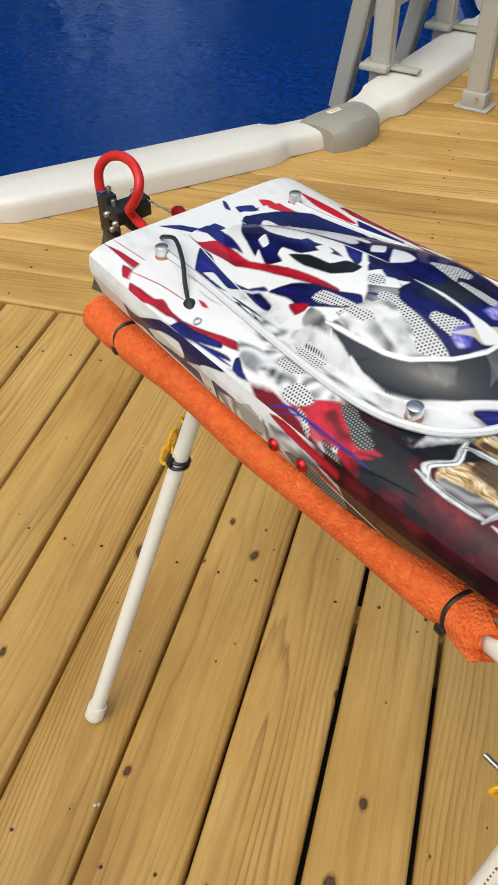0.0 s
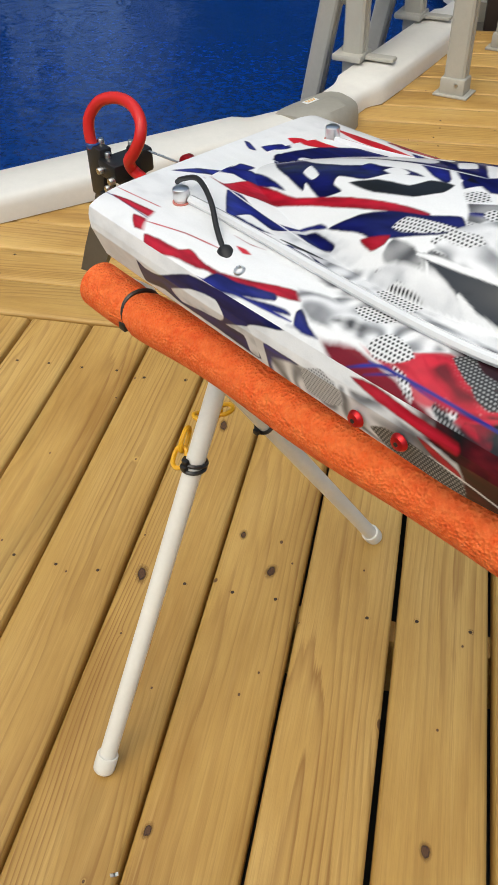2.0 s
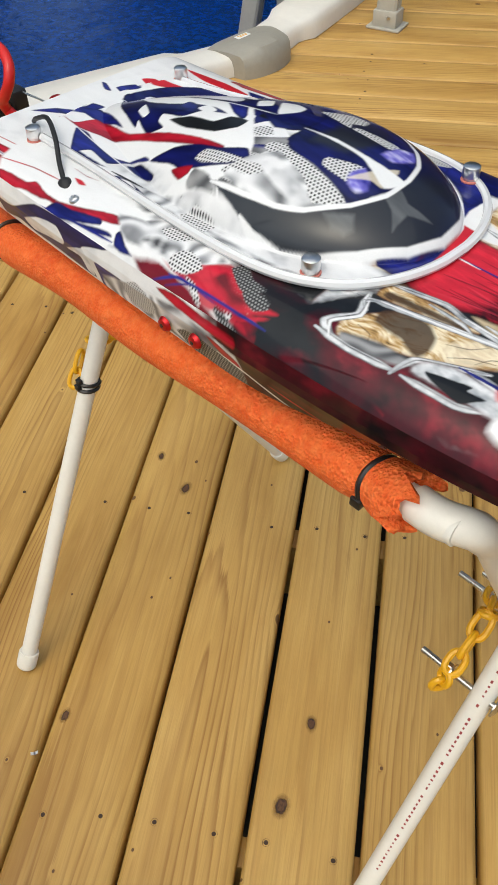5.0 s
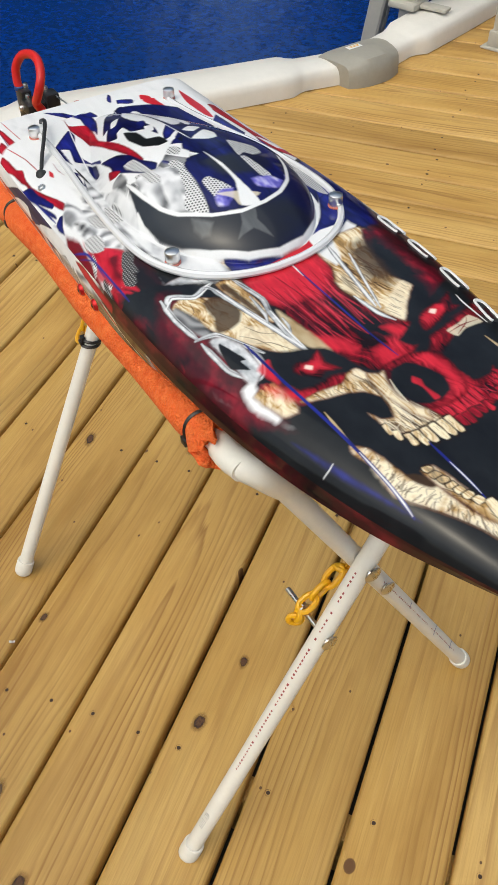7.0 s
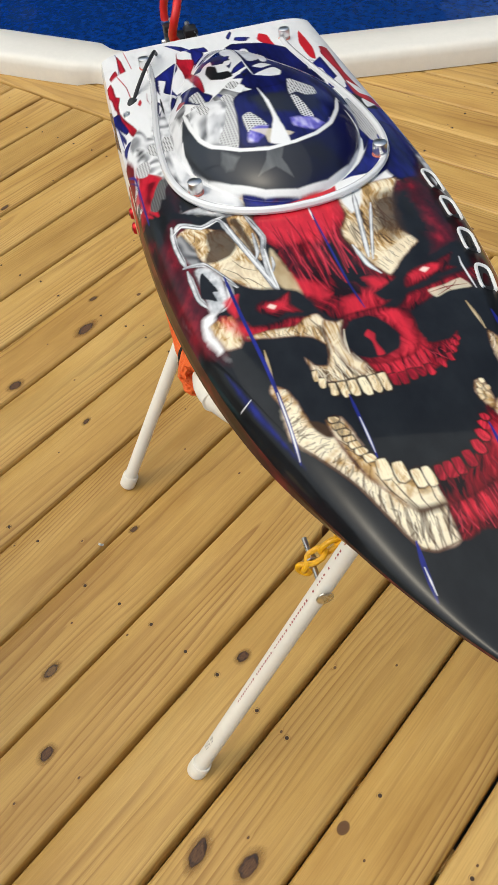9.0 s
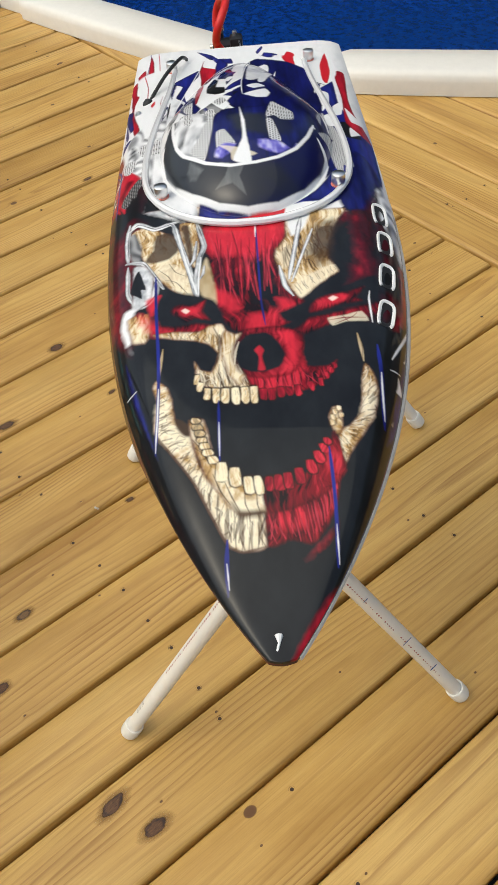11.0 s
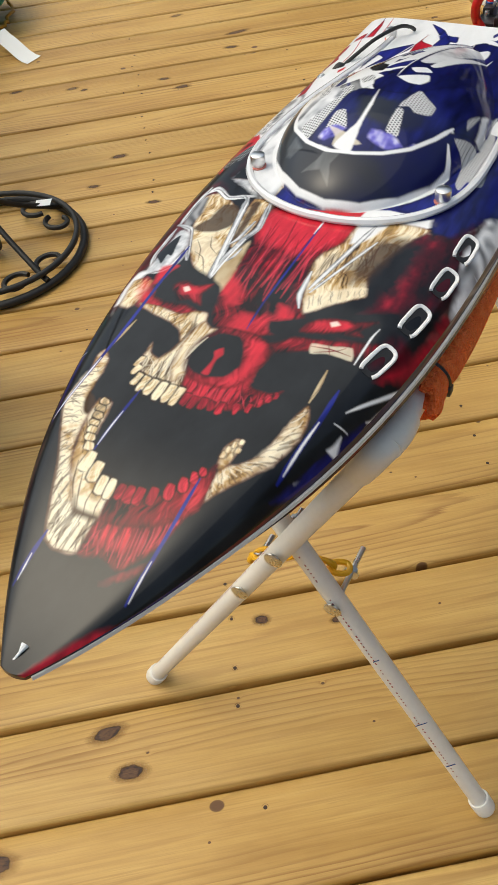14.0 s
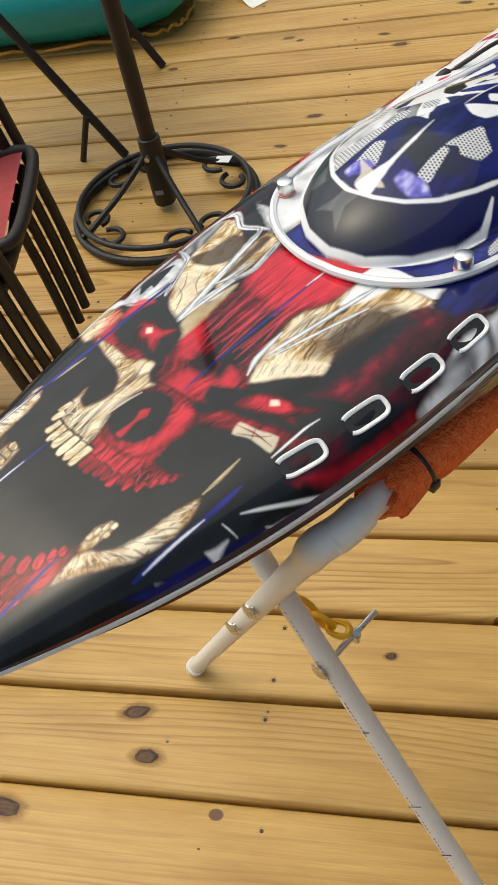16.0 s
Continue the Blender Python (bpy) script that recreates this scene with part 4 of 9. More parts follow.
    fill((542, 77, 566, 82, 582, 82, 571, 78), BONE_LIGHT, 1.0)
    fill((619, 73, 597, 73, 575, 79, 602, 78, 623, 76), SHADE, 2.5)
    fill((635, 67, 620, 78, 604, 83, 622, 81, 647, 69), BONE_LIGHT, 3)
    line((651, 56, 655, 60, 659, 62), SHADE, 1.3)
    line((645, 59, 648, 63, 653, 65), SHADE, 1.3)
    line((638, 63, 642, 66, 646, 68), SHADE, 1.3)
    line((631, 66, 635, 69, 639, 71), SHADE, 1.3)
    line((623, 69, 627, 72, 632, 74), SHADE, 1.3)
    line((616, 72, 620, 76, 624, 78), SHADE, 1.3)
    fill((692, 2, 687, 9, 687, 26, 681, 38, 668, 49, 673, 48, 686, 39, 692, 27, 692, 10), BLACK, 3)
    fill((706, 8, 699, 20, 694, 33, 711, 31, 719, 17), RED_HOT, 7)
    fill((703, -17, 699, -7, 718, 0, 720, -10), BONE_LIGHT, 5)
    line((698, 2, 706, 7, 715, 8), BLACK, 1.5)
    line((695, 7, 703, 11, 712, 12), BLACK, 1.5)
    line((691, 12, 700, 16, 709, 17), BLACK, 1.5)
    line((688, 17, 697, 21, 706, 21), BLACK, 1.5)
    line((685, 22, 693, 25, 702, 25), BLACK, 1.5)
    line((682, 27, 690, 30, 699, 30), BLACK, 1.5)
    line((679, 32, 687, 35, 696, 34), BLACK, 1.5)
    line((675, 37, 684, 40, 692, 38), BLACK, 1.5)
    line((672, 42, 680, 44, 689, 43), BLACK, 1.5)
    line((689, -25, 699, -20, 709, -18), SHADE, 1.5)
    line((689, -20, 699, -16, 709, -14), SHADE, 1.5)
    line((689, -15, 699, -11, 709, -10), SHADE, 1.5)
    line((689, -10, 699, -7, 709, -5), SHADE, 1.5)
    line((689, -5, 699, -2, 709, -1), SHADE, 1.5)
    fill((360, 128, 336, 141, 383, 143, 397, 134, 395, 126), GREY_WAVE, 2)
    line((364, 131, 364, 139), WHITE, 1.2)
    line((377, 130, 378, 139), WHITE, 1.2)
    line((606, 95, 576, 105, 541, 117, 522, 129), BLUE, 3.0)
    line((596, 100, 578, 105), WHITE, 1.0)
    fill((548, 113, 505, 123, 529, 123, 548, 118), GREY_WAVE, 1)
    fill((516, 98, 516, 108, 492, 122, 440, 130, 427, 130, 473, 123, 508, 111), RED_SILK, 4)
    # forehead light and the bones beside it
    fill((371, -38, 377, -1, 373, 37, 403, 29, 433, 17, 414, 5, 427, -12, 403, -23, 399, -34), RED_SILK, 7)
    line((423, -22, 452, -22, 476, -28), RED_SILK, 6)
    line((432, 1, 460, -1, 485, -3), RED_SILK, 6)
    line((401, -29, 430, -29, 467, -30), BLACK, 2.2)
    line((440, 21, 455, 12, 481, 9), BLACK, 2.2)
    line((438, -10, 460, -12, 482, -19), BLACK, 1.6)
    fill((404, 30, 379, 46, 368, 68, 367, 89, 397, 82, 437, 65, 450, 48, 463, 32, 442, 27), BONE_SOFT, 4)
    fill((373, 82, 374, 100, 442, 79, 450, 62, 418, 68), SHADE, 7)
    fill((449, 77, 464, 60, 487, 38, 477, 33, 453, 55, 441, 70), BONE_LIGHT, 5)
    fill((387, 54, 383, 72, 418, 67, 432, 50, 411, 49), SHADE, 8)
    line((383, 44, 410, 33, 439, 30, 463, 32), WHITE, 1.6)
    line((389, 45, 416, 34, 444, 32, 468, 33), GREY_WAVE, 2.4)
    fill((372, -80, 374, -67, 393, -62, 411, -69, 411, -81, 393, -85), SHADE, 3)
    fill((419, -82, 406, -66, 416, -56, 451, -49, 449, -64, 434, -78), BONE_LIGHT, 5)
    fill((367, -62, 373, -48, 400, -44, 413, -49, 391, -55, 380, -62), SHADE, 3)
    # stripes in front of the hatch
    fill((325, -70, 344, -44, 368, -38, 360, -57), GREY_WAVE, 1.2)
    fill((343, -45, 354, -3, 375, -4, 370, -39), BLUE, 0.6)
    fill((354, -3, 357, 37, 375, 37, 375, -4), RED_SILK, 0.6)
    fill((359, 36, 353, 66, 329, 97, 354, 90, 367, 63, 375, 37), WHITE, 0.6)
    fill((358, 22, 347, 48, 332, 73, 311, 92, 293, 111, 324, 116, 337, 97, 351, 73), BLUE, 0.8)
    fill((344, 86, 294, 101, 182, 112, 181, 123, 251, 125, 327, 128, 361, 113, 367, 95), BLUE_DEEP, 2)
    fill((369, 94, 357, 112, 327, 128, 378, 134, 432, 118, 428, 100), RED_SMOKE, 4)
    fill((367, 123, 324, 131, 265, 131, 314, 137, 377, 136, 400, 129), GREY_WAVE, 2)
    # grey drapery over the side of the hatch and the deck
    fill((121, -83, 157, -73, 183, -72, 226, -76, 289, -84, 306, -106, 266, -123, 239, -132, 210, -135, 182, -133, 162, -123), WHITE_GREY, 4)
    fill((165, -116, 181, -106, 208, -114, 238, -115, 257, -112, 266, -123, 239, -132, 225, -131, 201, -134, 182, -131, 168, -124), GREY_WAVE, 2)
    fill((153, -77, 172, -75, 191, -84, 201, -96, 189, -107, 172, -107, 156, -91), GREY_WAVE, 3)
    fill((249, -99, 271, -98, 294, -96, 307, -93, 325, -89, 344, -93, 357, -88, 342, -101, 317, -106, 290, -105, 268, -106), GREY_WAVE, 1.5)
    fill((307, -94, 317, -87, 327, -86, 329, -98, 314, -98), GREY_DARK, 2)
    fill((298, -96, 305, -94, 306, -95, 300, -96), HALFTONE, 0.6)
    fill((193, -83, 219, -75, 238, -93, 224, -96, 207, -94), HALFTONE, 0.6)
    fill((200, -96, 230, -96, 247, -100, 228, -107, 213, -108), HALFTONE, 0.6)
    fill((201, -113, 220, -112, 237, -111, 246, -112, 226, -119, 210, -120), HALFTONE, 0.6)
    fill((202, -96, 230, -95, 220, -98), BLACK, 0.5)
    # red silk and smoke on the side deck
    fill((283, -113, 329, -109, 352, -118, 378, -124, 397, -129, 411, -149, 385, -146, 352, -144, 324, -145, 296, -134), SMOKE_RED, 3)
    fill((197, -136, 229, -135, 249, -137, 282, -141, 313, -146, 340, -149, 349, -162, 317, -157, 281, -154, 240, -148, 222, -145), RED_DARK, 1)
    fill((231, -132, 247, -134, 262, -131, 262, -125, 283, -115, 295, -124, 315, -132, 330, -135, 335, -143, 304, -141, 283, -142, 261, -137, 242, -135), RED_SILK, 0.8)
    line((253, -135, 268, -132, 284, -136), BLACK, 2.2)
    line((272, -123, 283, -129, 297, -133), BLACK, 2.5)
    line((279, -119, 291, -126, 312, -132), RED_DARK, 4)
    fill((231, -128, 244, -122, 259, -125, 267, -129, 252, -134, 240, -133), HALFTONE, 0.6)
    fill((257, -134, 268, -135, 282, -143, 273, -141), HALFTONE, 0.6)
    fill((295, -140, 299, -135, 311, -139, 305, -145), HALFTONE, 0.6)
    fill((283, -113, 305, -109, 328, -107, 334, -116, 326, -130, 318, -136, 304, -129, 290, -120), HALFTONE_DARK, 0.6)
    fill((294, -141, 299, -136, 306, -141, 324, -145, 327, -148, 315, -148), HALFTONE_DARK, 0.6)
    line((295, -126, 309, -120, 327, -118), RED_DARK, 3.0)
    line((323, -130, 338, -127, 361, -134), RED_DARK, 3.0)
    line((319, -139, 345, -136, 385, -132, 400, -133), RED_DARK, 3.0)
    line((301, -132, 314, -133, 335, -145), RED_DARK, 3.0)
    fill((334, -116, 351, -110, 360, -114, 356, -119, 378, -123, 381, -132, 365, -133, 348, -127), BLACK, 3)
    fill((351, -120, 355, -115, 367, -113, 368, -106, 367, -100, 374, -99, 381, -109, 379, -118, 379, -124, 369, -123, 360, -121), GREY_WEB, 0.8)
    fill((355, -85, 362, -86, 372, -96, 366, -97, 357, -90), BONE0, 1)
    fill((403, -129, 412, -122, 428, -123, 451, -125, 496, -118, 509, -136, 485, -143, 447, -146, 425, -145), RED_SMOKE, 4)
    fill((370, -132, 386, -119, 404, -126, 409, -135, 390, -140), BLACK, 4)
    fill((421, -124, 441, -114, 456, -123, 446, -131), BLACK, 3)
    line((316, -140, 345, -128, 385, -126, 420, -131), RED_DEEP, 2.2)
    line((370, -146, 410, -146, 464, -141, 503, -127), RED_DEEP, 1.6)
    fill((439, -115, 458, -108, 473, -110, 468, -120, 452, -122), BLACK, 1.2)
    fill((451, -124, 469, -121, 479, -112, 493, -115, 495, -117, 476, -121, 459, -125), WHITE_GREY, 0.8)
    fill((360, -60, 372, -29, 379, -7, 388, -35, 377, -52), BLUE, 0.8)
    line((231, -144, 257, -136, 291, -138, 330, -136), BLUE, 1.5)
    line((245, -143, 267, -137, 301, -138), BLUE, 1.0)
    # stern deck
    fill((-13, -124, 16, -122, 52, -124, 59, -126, 85, -129, 109, -128, 137, -124, 163, -121, 172, -128, 146, -129, 108, -131, 80, -133, 50, -130, 38, -135, 25, -130, 1, -134), RED_DEEP, 0.6)
    line((-20, -118, 10, -118, 44, -117, 73, -113), RED_DEEP, 1.0)
    line((-77, -120, -41, -118, 13, -122), BLUE, 0.9)
    fill((83, -139, 103, -130, 137, -128, 155, -130, 146, -135, 125, -142, 101, -143), BLUE, 0.6)
    fill((170, -131, 180, -130, 199, -139, 188, -140, 176, -141, 183, -136), BLUE, 0.6)
    fill((146, -133, 172, -132, 188, -134, 164, -135), BLUE, 0.6)
    line((24, -150, 58, -147, 104, -142, 151, -137, 201, -137), BLUE_DEEP, 1.3)
    fill((71, -95, 91, -97, 107, -96, 93, -98), RED_DEEP, 0.5)
    fill((94, -110, 104, -108, 106, -111), RED_DEEP, 0.5)
    # hatch, near side
    fill((205, -84, 250, -94, 300, -88, 335, -66, 352, -40, 366, -44, 345, -82, 300, -104, 240, -108, 200, -98), GREY_WAVE, 1.5)
    fill((110, 66, 180, 82, 240, 92, 300, 84, 335, 62, 354, 34, 366, 40, 345, 80, 300, 102, 220, 104, 120, 90), BLUE, 1.0)
    fill((170, 84, 220, 92, 280, 92, 270, 99, 215, 100, 172, 94), HALFTONE_GREY, 0.8)
    fill((130, -40, 180, -66, 225, -78, 262, -76, 300, -56, 310, -25, 200, -15), GREY_DARK, 4)
    fill((26, -58, 50, -83, 78, -84, 110, -79, 134, -69, 142, -67, 110, -64, 82, -64, 52, -61), BLUE_DEEP, 0.5)
    fill((36, -62, 64, -68, 97, -71, 89, -79, 63, -82), BLUE, 1)
    line((37, -59, 82, -72, 120, -81), WHITE, 1.0)
    fill((112, -89, 123, -84, 160, -92, 154, -92, 139, -92), BLUE_DEEP, 0.5)
    fill((116, -79, 126, -72, 159, -82, 151, -86, 132, -82), BLUE_DEEP, 0.5)
    fill((123, -87, 134, -86, 148, -91, 137, -89), WHITE, 0.5)
    fill((127, -76, 134, -76, 149, -82, 142, -82), WHITE, 0.5)
    fill((-50, -41, -36, -27, -40, -19, -12, -8, -10, -25, 22, -24, 12, -37, -11, -43, -38, -42), BLUE_DEEP, 0.5)
    fill((17, 0, 65, -10, 66, -24, 113, -27, 137, -37, 148, -34, 178, -34, 201, -24, 210, -31, 190, -37, 171, -44, 151, -41, 154, -47, 130, -45, 106, -40, 83, -37, 56, -30), BLUE_DEEP, 0.5)
    fill((73, -19, 104, -18, 127, -27, 143, -28, 164, -29, 147, -33, 125, -32, 97, -27), WHITE, 0.5)
    fill((132, -38, 162, -42, 192, -36, 190, -44, 167, -48, 145, -45), BLACK, 1.5)
    fill((26, -24, 63, -38, 107, -41, 132, -48, 155, -50, 160, -57, 140, -56, 119, -50, 83, -45, 48, -37), BLUE, 0.6)
    fill((-31, -42, -4, -49, 17, -38, 48, -37, 85, -47, 121, -51, 140, -48, 170, -51, 202, -51, 214, -49, 190, -58, 153, -55, 125, -56, 81, -51, 46, -51, 25, -57, 1, -55), RED_DEEP, 0.5)
    fill((239, -51, 262, -44, 278, -41, 300, -46, 310, -49, 320, -44, 324, -31, 306, -7, 283, -16, 253, -26, 230, -41), BLUE_DEEP, 0.6)
    fill((219, -71, 230, -60, 245, -47, 274, -51, 286, -39, 261, -56, 238, -60, 216, -58), GREY_DARK, 3)
    fill((141, -69, 159, -61, 181, -55, 206, -56, 228, -53, 258, -49, 264, -56, 246, -60, 225, -63, 211, -68, 193, -69, 184, -73, 162, -71), BLUE_DEEP, 0.5)
    fill((161, -63, 183, -58, 203, -60, 191, -67, 178, -71), BLACK, 3)
    fill((244, -46, 264, -43, 289, -48, 303, -50, 299, -30, 286, -39, 289, -54, 280, -51, 269, -48), HALFTONE, 0.6)
    fill((248, -58, 262, -56, 275, -59, 268, -39, 288, -40, 261, -55, 256, -66), GREY_WAVE, 1)
    fill((251, -57, 262, -58, 253, -46, 257, -66), GREY_WAVE, 2)
    fill((265, -59, 276, -60, 272, -45, 262, -49), GREY_WAVE, 2)
    fill((223, -68, 231, -61, 248, -57, 252, -61, 238, -68), HALFTONE, 0.6)
    fill((214, -55, 244, -67, 244, -51, 253, -60, 235, -64), HALFTONE, 0.6)
    fill((196, -67, 205, -59, 234, -56, 230, -60, 210, -68), HALFTONE, 0.6)
    fill((286, -34, 293, -26, 306, -23, 303, -34, 294, -38), HALFTONE, 0.6)
    fill((186, -70, 206, -75, 221, -72, 222, -60, 213, -67, 199, -79), BLACK, 1.2)
    fill((206, -75, 217, -72, 217, -60, 209, -64), GREY_WAVE, 2)
    fill((183, -71, 197, -73, 198, -72, 191, -75), HALFTONE, 0.6)
    fill((168, -72, 194, -73, 180, -71), RED_DEEP, 0.5)
    fill((202, -46, 216, -39, 236, -34, 247, -36, 228, -46, 213, -50), HALFTONE, 0.6)
    fill((199, -74, 215, -74, 215, -57, 238, -60, 258, -59, 255, -64, 238, -67, 220, -67, 200, -61), GREY_WAVE, 0.8)
    line((211, -67, 218, -73, 217, -68, 246, -96), WHITE, 1.6)
    # hatch and canopy, top and far side
    fill((30, 48, 100, 60, 180, 76, 230, 86, 262, 84, 250, 66, 180, 56, 100, 40, 40, 30), BLUE_DEEP, 1.0)
    fill((70, 50, 110, 56, 150, 66, 118, 66, 84, 58), WHITE, 0.5)
    fill((170, 66, 215, 72, 240, 78, 205, 80), HALFTONE_GREY, 0.6)
    fill((241, -22, 242, 3, 233, 27, 239, 44, 261, 63, 281, 65, 313, 40, 324, 13, 311, -32, 286, -30), BLUE_DEEP, 0.8)
    fill((262, 3, 267, 26, 280, 47, 293, 50, 305, 29, 291, 15, 284, 4), BLUE, 5)
    fill((104, -35, 101, -13, 114, 7, 20, 40, 49, 66, 112, 77, 234, 73, 228, 59, 200, 40, 227, 16, 249, -1, 226, -16, 198, -26), BLUE_DEEP, 0.6)
    fill((149, -30, 122, -16, 161, -12, 177, -21), WHITE, 0.5)
    fill((169, -13, 172, -4, 196, -9, 195, -16), WHITE, 0.5)
    fill((206, 8, 204, 20, 219, 24, 223, 13), WHITE, 0.5)
    fill((196, 23, 144, 44, 216, 31, 210, 23), WHITE, 0.5)
    fill((184, 13, 179, 24, 196, 19), WHITE, 0.5)
    fill((53, 1, 9, 22, 122, 23, 155, 8, 126, -2), WHITE, 0.5)
    fill((208, -33, 202, -22, 215, -7, 240, -18, 228, -26), WHITE, 0.5)
    fill((198, -8, 201, 4, 223, 7, 228, -4, 216, -8), BLACK, 0.8)
    fill((58, 58, 87, 70, 122, 73, 103, 64), BLACK, 0.8)
    fill((210, -32, 207, -22, 218, -15, 228, -23), HALFTONE, 0.6)
    fill((152, -41, 167, -31, 209, -33, 211, -40), RED_DEEP, 0.5)
    fill((218, -40, 234, -33, 251, -32, 238, -41), BLUE, 0.6)
    fill((160, -52, 202, -35, 219, -37, 216, -51, 228, -58), BLACK, 0.8)
    fill((230, -61, 212, -53, 225, -39, 249, -36, 273, -45, 298, -46, 281, -58, 257, -63), GREY_DARK, 1.5)
    fill((236, -44, 243, -35, 274, -45, 299, -45, 289, -53, 267, -47), WHITE_GREY, 0.8)
    fill((219, -54, 224, -45, 242, -42, 249, -48, 240, -54), HALFTONE_GREY, 0.6)
    fill((234, -37, 234, -29, 259, -24, 285, -31, 309, -30, 300, -44, 276, -43), HALFTONE, 0.6)
    fill((279, -22, 275, -15, 294, -7, 297, -16, 291, -23), HALFTONE, 0.6)
    fill((255, 26, 259, 35, 291, 36, 293, 23, 282, 29, 268, 24), HALFTONE, 0.6)
    fill((227, 33, 232, 46, 261, 54, 267, 53, 252, 41, 243, 31), GREY_WAVE, 0.6)
    fill((229, 33, 235, 42, 262, 51, 257, 40, 247, 32), HALFTONE, 0.6)
    fill((309, -36, 302, -30, 298, -17, 302, -8, 320, -14), BLUE_VIOLET, 0.8)
    fill((294, 16, 294, 29, 295, 50, 306, 41, 312, 25, 307, 14), BLUE_VIOLET, 1.2)
    fill((297, -19, 305, -3, 304, 1, 307, 6, 313, 16, 317, 6, 325, 7, 316, -6, 319, -14, 311, -10), BONE_LIGHT, 0.5, sharp=True)
    fill((237, 4, 257, 7, 287, 7, 323, 7, 315, 4, 321, -4, 304, -2, 288, 4, 262, 4), WHITE, 0.5, sharp=True)
    line((250, 6, 279, 5, 304, 3), BLACK, 0.8)
    line((194, 2, 236, 2, 262, 3), WHITE, 1.0)
    # far side deck
    fill((28, 101, 60, 113, 135, 113, 173, 124, 208, 142, 271, 141, 307, 138, 297, 122, 267, 115, 232, 108, 203, 96, 168, 88, 125, 83), BLUE)
    fill((252, 116, 269, 130, 307, 138, 329, 121, 308, 112), BLUE_DEEP, 2)
    fill((183, 108, 185, 121, 219, 129, 220, 111), BLACK, 1)
    fill((139, 104, 126, 117, 160, 113, 164, 102), WHITE, 0.5)
    fill((92, 93, 100, 103, 133, 100, 163, 89, 137, 87), WHITE, 0.5)
    fill((175, 89, 170, 102, 201, 103, 202, 91), WHITE, 0.5)
    fill((196, 118, 187, 132, 203, 133, 218, 117), WHITE, 0.5)
    fill((33, 118, 30, 132, 111, 127, 156, 129, 211, 142, 210, 131, 183, 115, 113, 119), RED_DEEP, 0.5)
    fill((20, 56, 41, 67, 79, 75, 67, 66), RED_DEEP, 0.5)
    fill((141, 119, 159, 128, 178, 139, 179, 122), WHITE, 0.5)
    fill((214, 89, 225, 103, 274, 110, 286, 110, 291, 92, 255, 89), HALFTONE_GREY, 0.6)
    fill((258, 87, 293, 92, 292, 86, 282, 84), BLUE, 0.6)
    fill((59, -73, 30, -49, 94, -62, 90, -67), BLUE, 0.5, sharp=True)
    line((111, -72, 136, -75, 188, -75, 191, -71, 112, -69), BLUE_DEEP, 1.8)
    line((235, -76, 249, -77), BLUE_DEEP, 2.0)
    fill((-52, -118, -31, -113, 27, -110, 65, -113, 61, -120, 10, -120), RED_DEEP, 0.5)
    line((-61, -107, -6, -103, 48, -102), RED_DEEP, 1.2)
    fill((129, -112, 163, -105, 171, -110, 150, -112), RED_DEEP, 0.5)
    fill((90, -127, 103, -118, 156, -119, 177, -126, 138, -128), BLUE)
    line((134, -119, 183, -118, 203, -124), BLUE, 2.0)
    # crown of bone under a pale web, and the dark round it
    fill((280, -107, 317, -96, 361, -108, 402, -115, 448, -108, 494, -109, 519, -107, 498, -120, 444, -128, 374, -132, 325, -123), SMOKE_RED, 3)
    fill((338, -124, 367, -115, 406, -117, 448, -108, 491, -107, 515, -108, 490, -119, 441, -126, 378, -130), RED_SMOKE, 4)
    fill((397, -119, 423, -106, 447, -110, 438, -122, 415, -124), BLACK, 3)
    fill((310, -97, 335, -84, 349, -87, 353, -104, 332, -105), BLACK, 3)
    fill((371, -97, 371, -78, 384, -54, 420, -39, 465, -46, 459, -61, 446, -79, 422, -93, 404, -105), BONE0, 1.2)
    fill((341, -57, 350, -41, 370, -39, 390, -42, 378, -51, 356, -56), BONE0, 1)
    fill((349, -53, 360, -42, 373, -43, 363, -51), SHADE, 1.5)
    fill((377, -77, 382, -62, 404, -63, 421, -77, 415, -89, 398, -87), BONE_DARK, 1.5)
    fill((393, -46, 408, -41, 428, -47, 415, -52), BONE_DARK, 1.5)
    fill((423, -82, 419, -60, 441, -49, 461, -49, 455, -63, 444, -77), BONE_LIGHT, 3)
    line((419, -73, 433, -68, 452, -66), SHADE, 1.0)
    line((421, -61, 435, -65, 446, -74), SHADE, 1.0)
    line((432, -54, 446, -54, 454, -62), SHADE, 1.0)
    line((426, -83, 434, -76, 446, -74), SHADE, 1.0)
    fill((348, -106, 339, -83, 350, -74, 348, -65, 358, -65, 376, -50, 392, -39, 416, -35, 446, -45, 473, -46, 447, -50, 415, -49, 395, -51, 390, -62, 376, -67, 373, -78, 373, -95, 390, -108, 409, -107, 421, -94, 441, -83, 465, -83, 478, -99, 465, -100, 440, -99, 416, -104, 392, -113, 366, -109), GREY_WEB, 0.8)
    line((354, -100, 350, -85, 363, -70, 382, -53, 404, -43), WHITE, 1.0)
    line((357, -100, 354, -85, 366, -70, 385, -53, 407, -43), GREY_DARK, 1.0)
    line((370, -99, 388, -109, 410, -110, 427, -98), WHITE, 1.0)
    line((373, -99, 391, -109, 412, -109, 430, -97), GREY_DARK, 1.0)
    line((393, -40, 420, -39, 446, -49, 464, -48), WHITE, 1.0)
    line((397, -40, 423, -39, 449, -49, 466, -48), GREY_DARK, 1.0)
    line((350, -74, 368, -72, 381, -75), WHITE, 1.0)
    line((354, -74, 371, -72, 385, -74), GREY_DARK, 1.0)
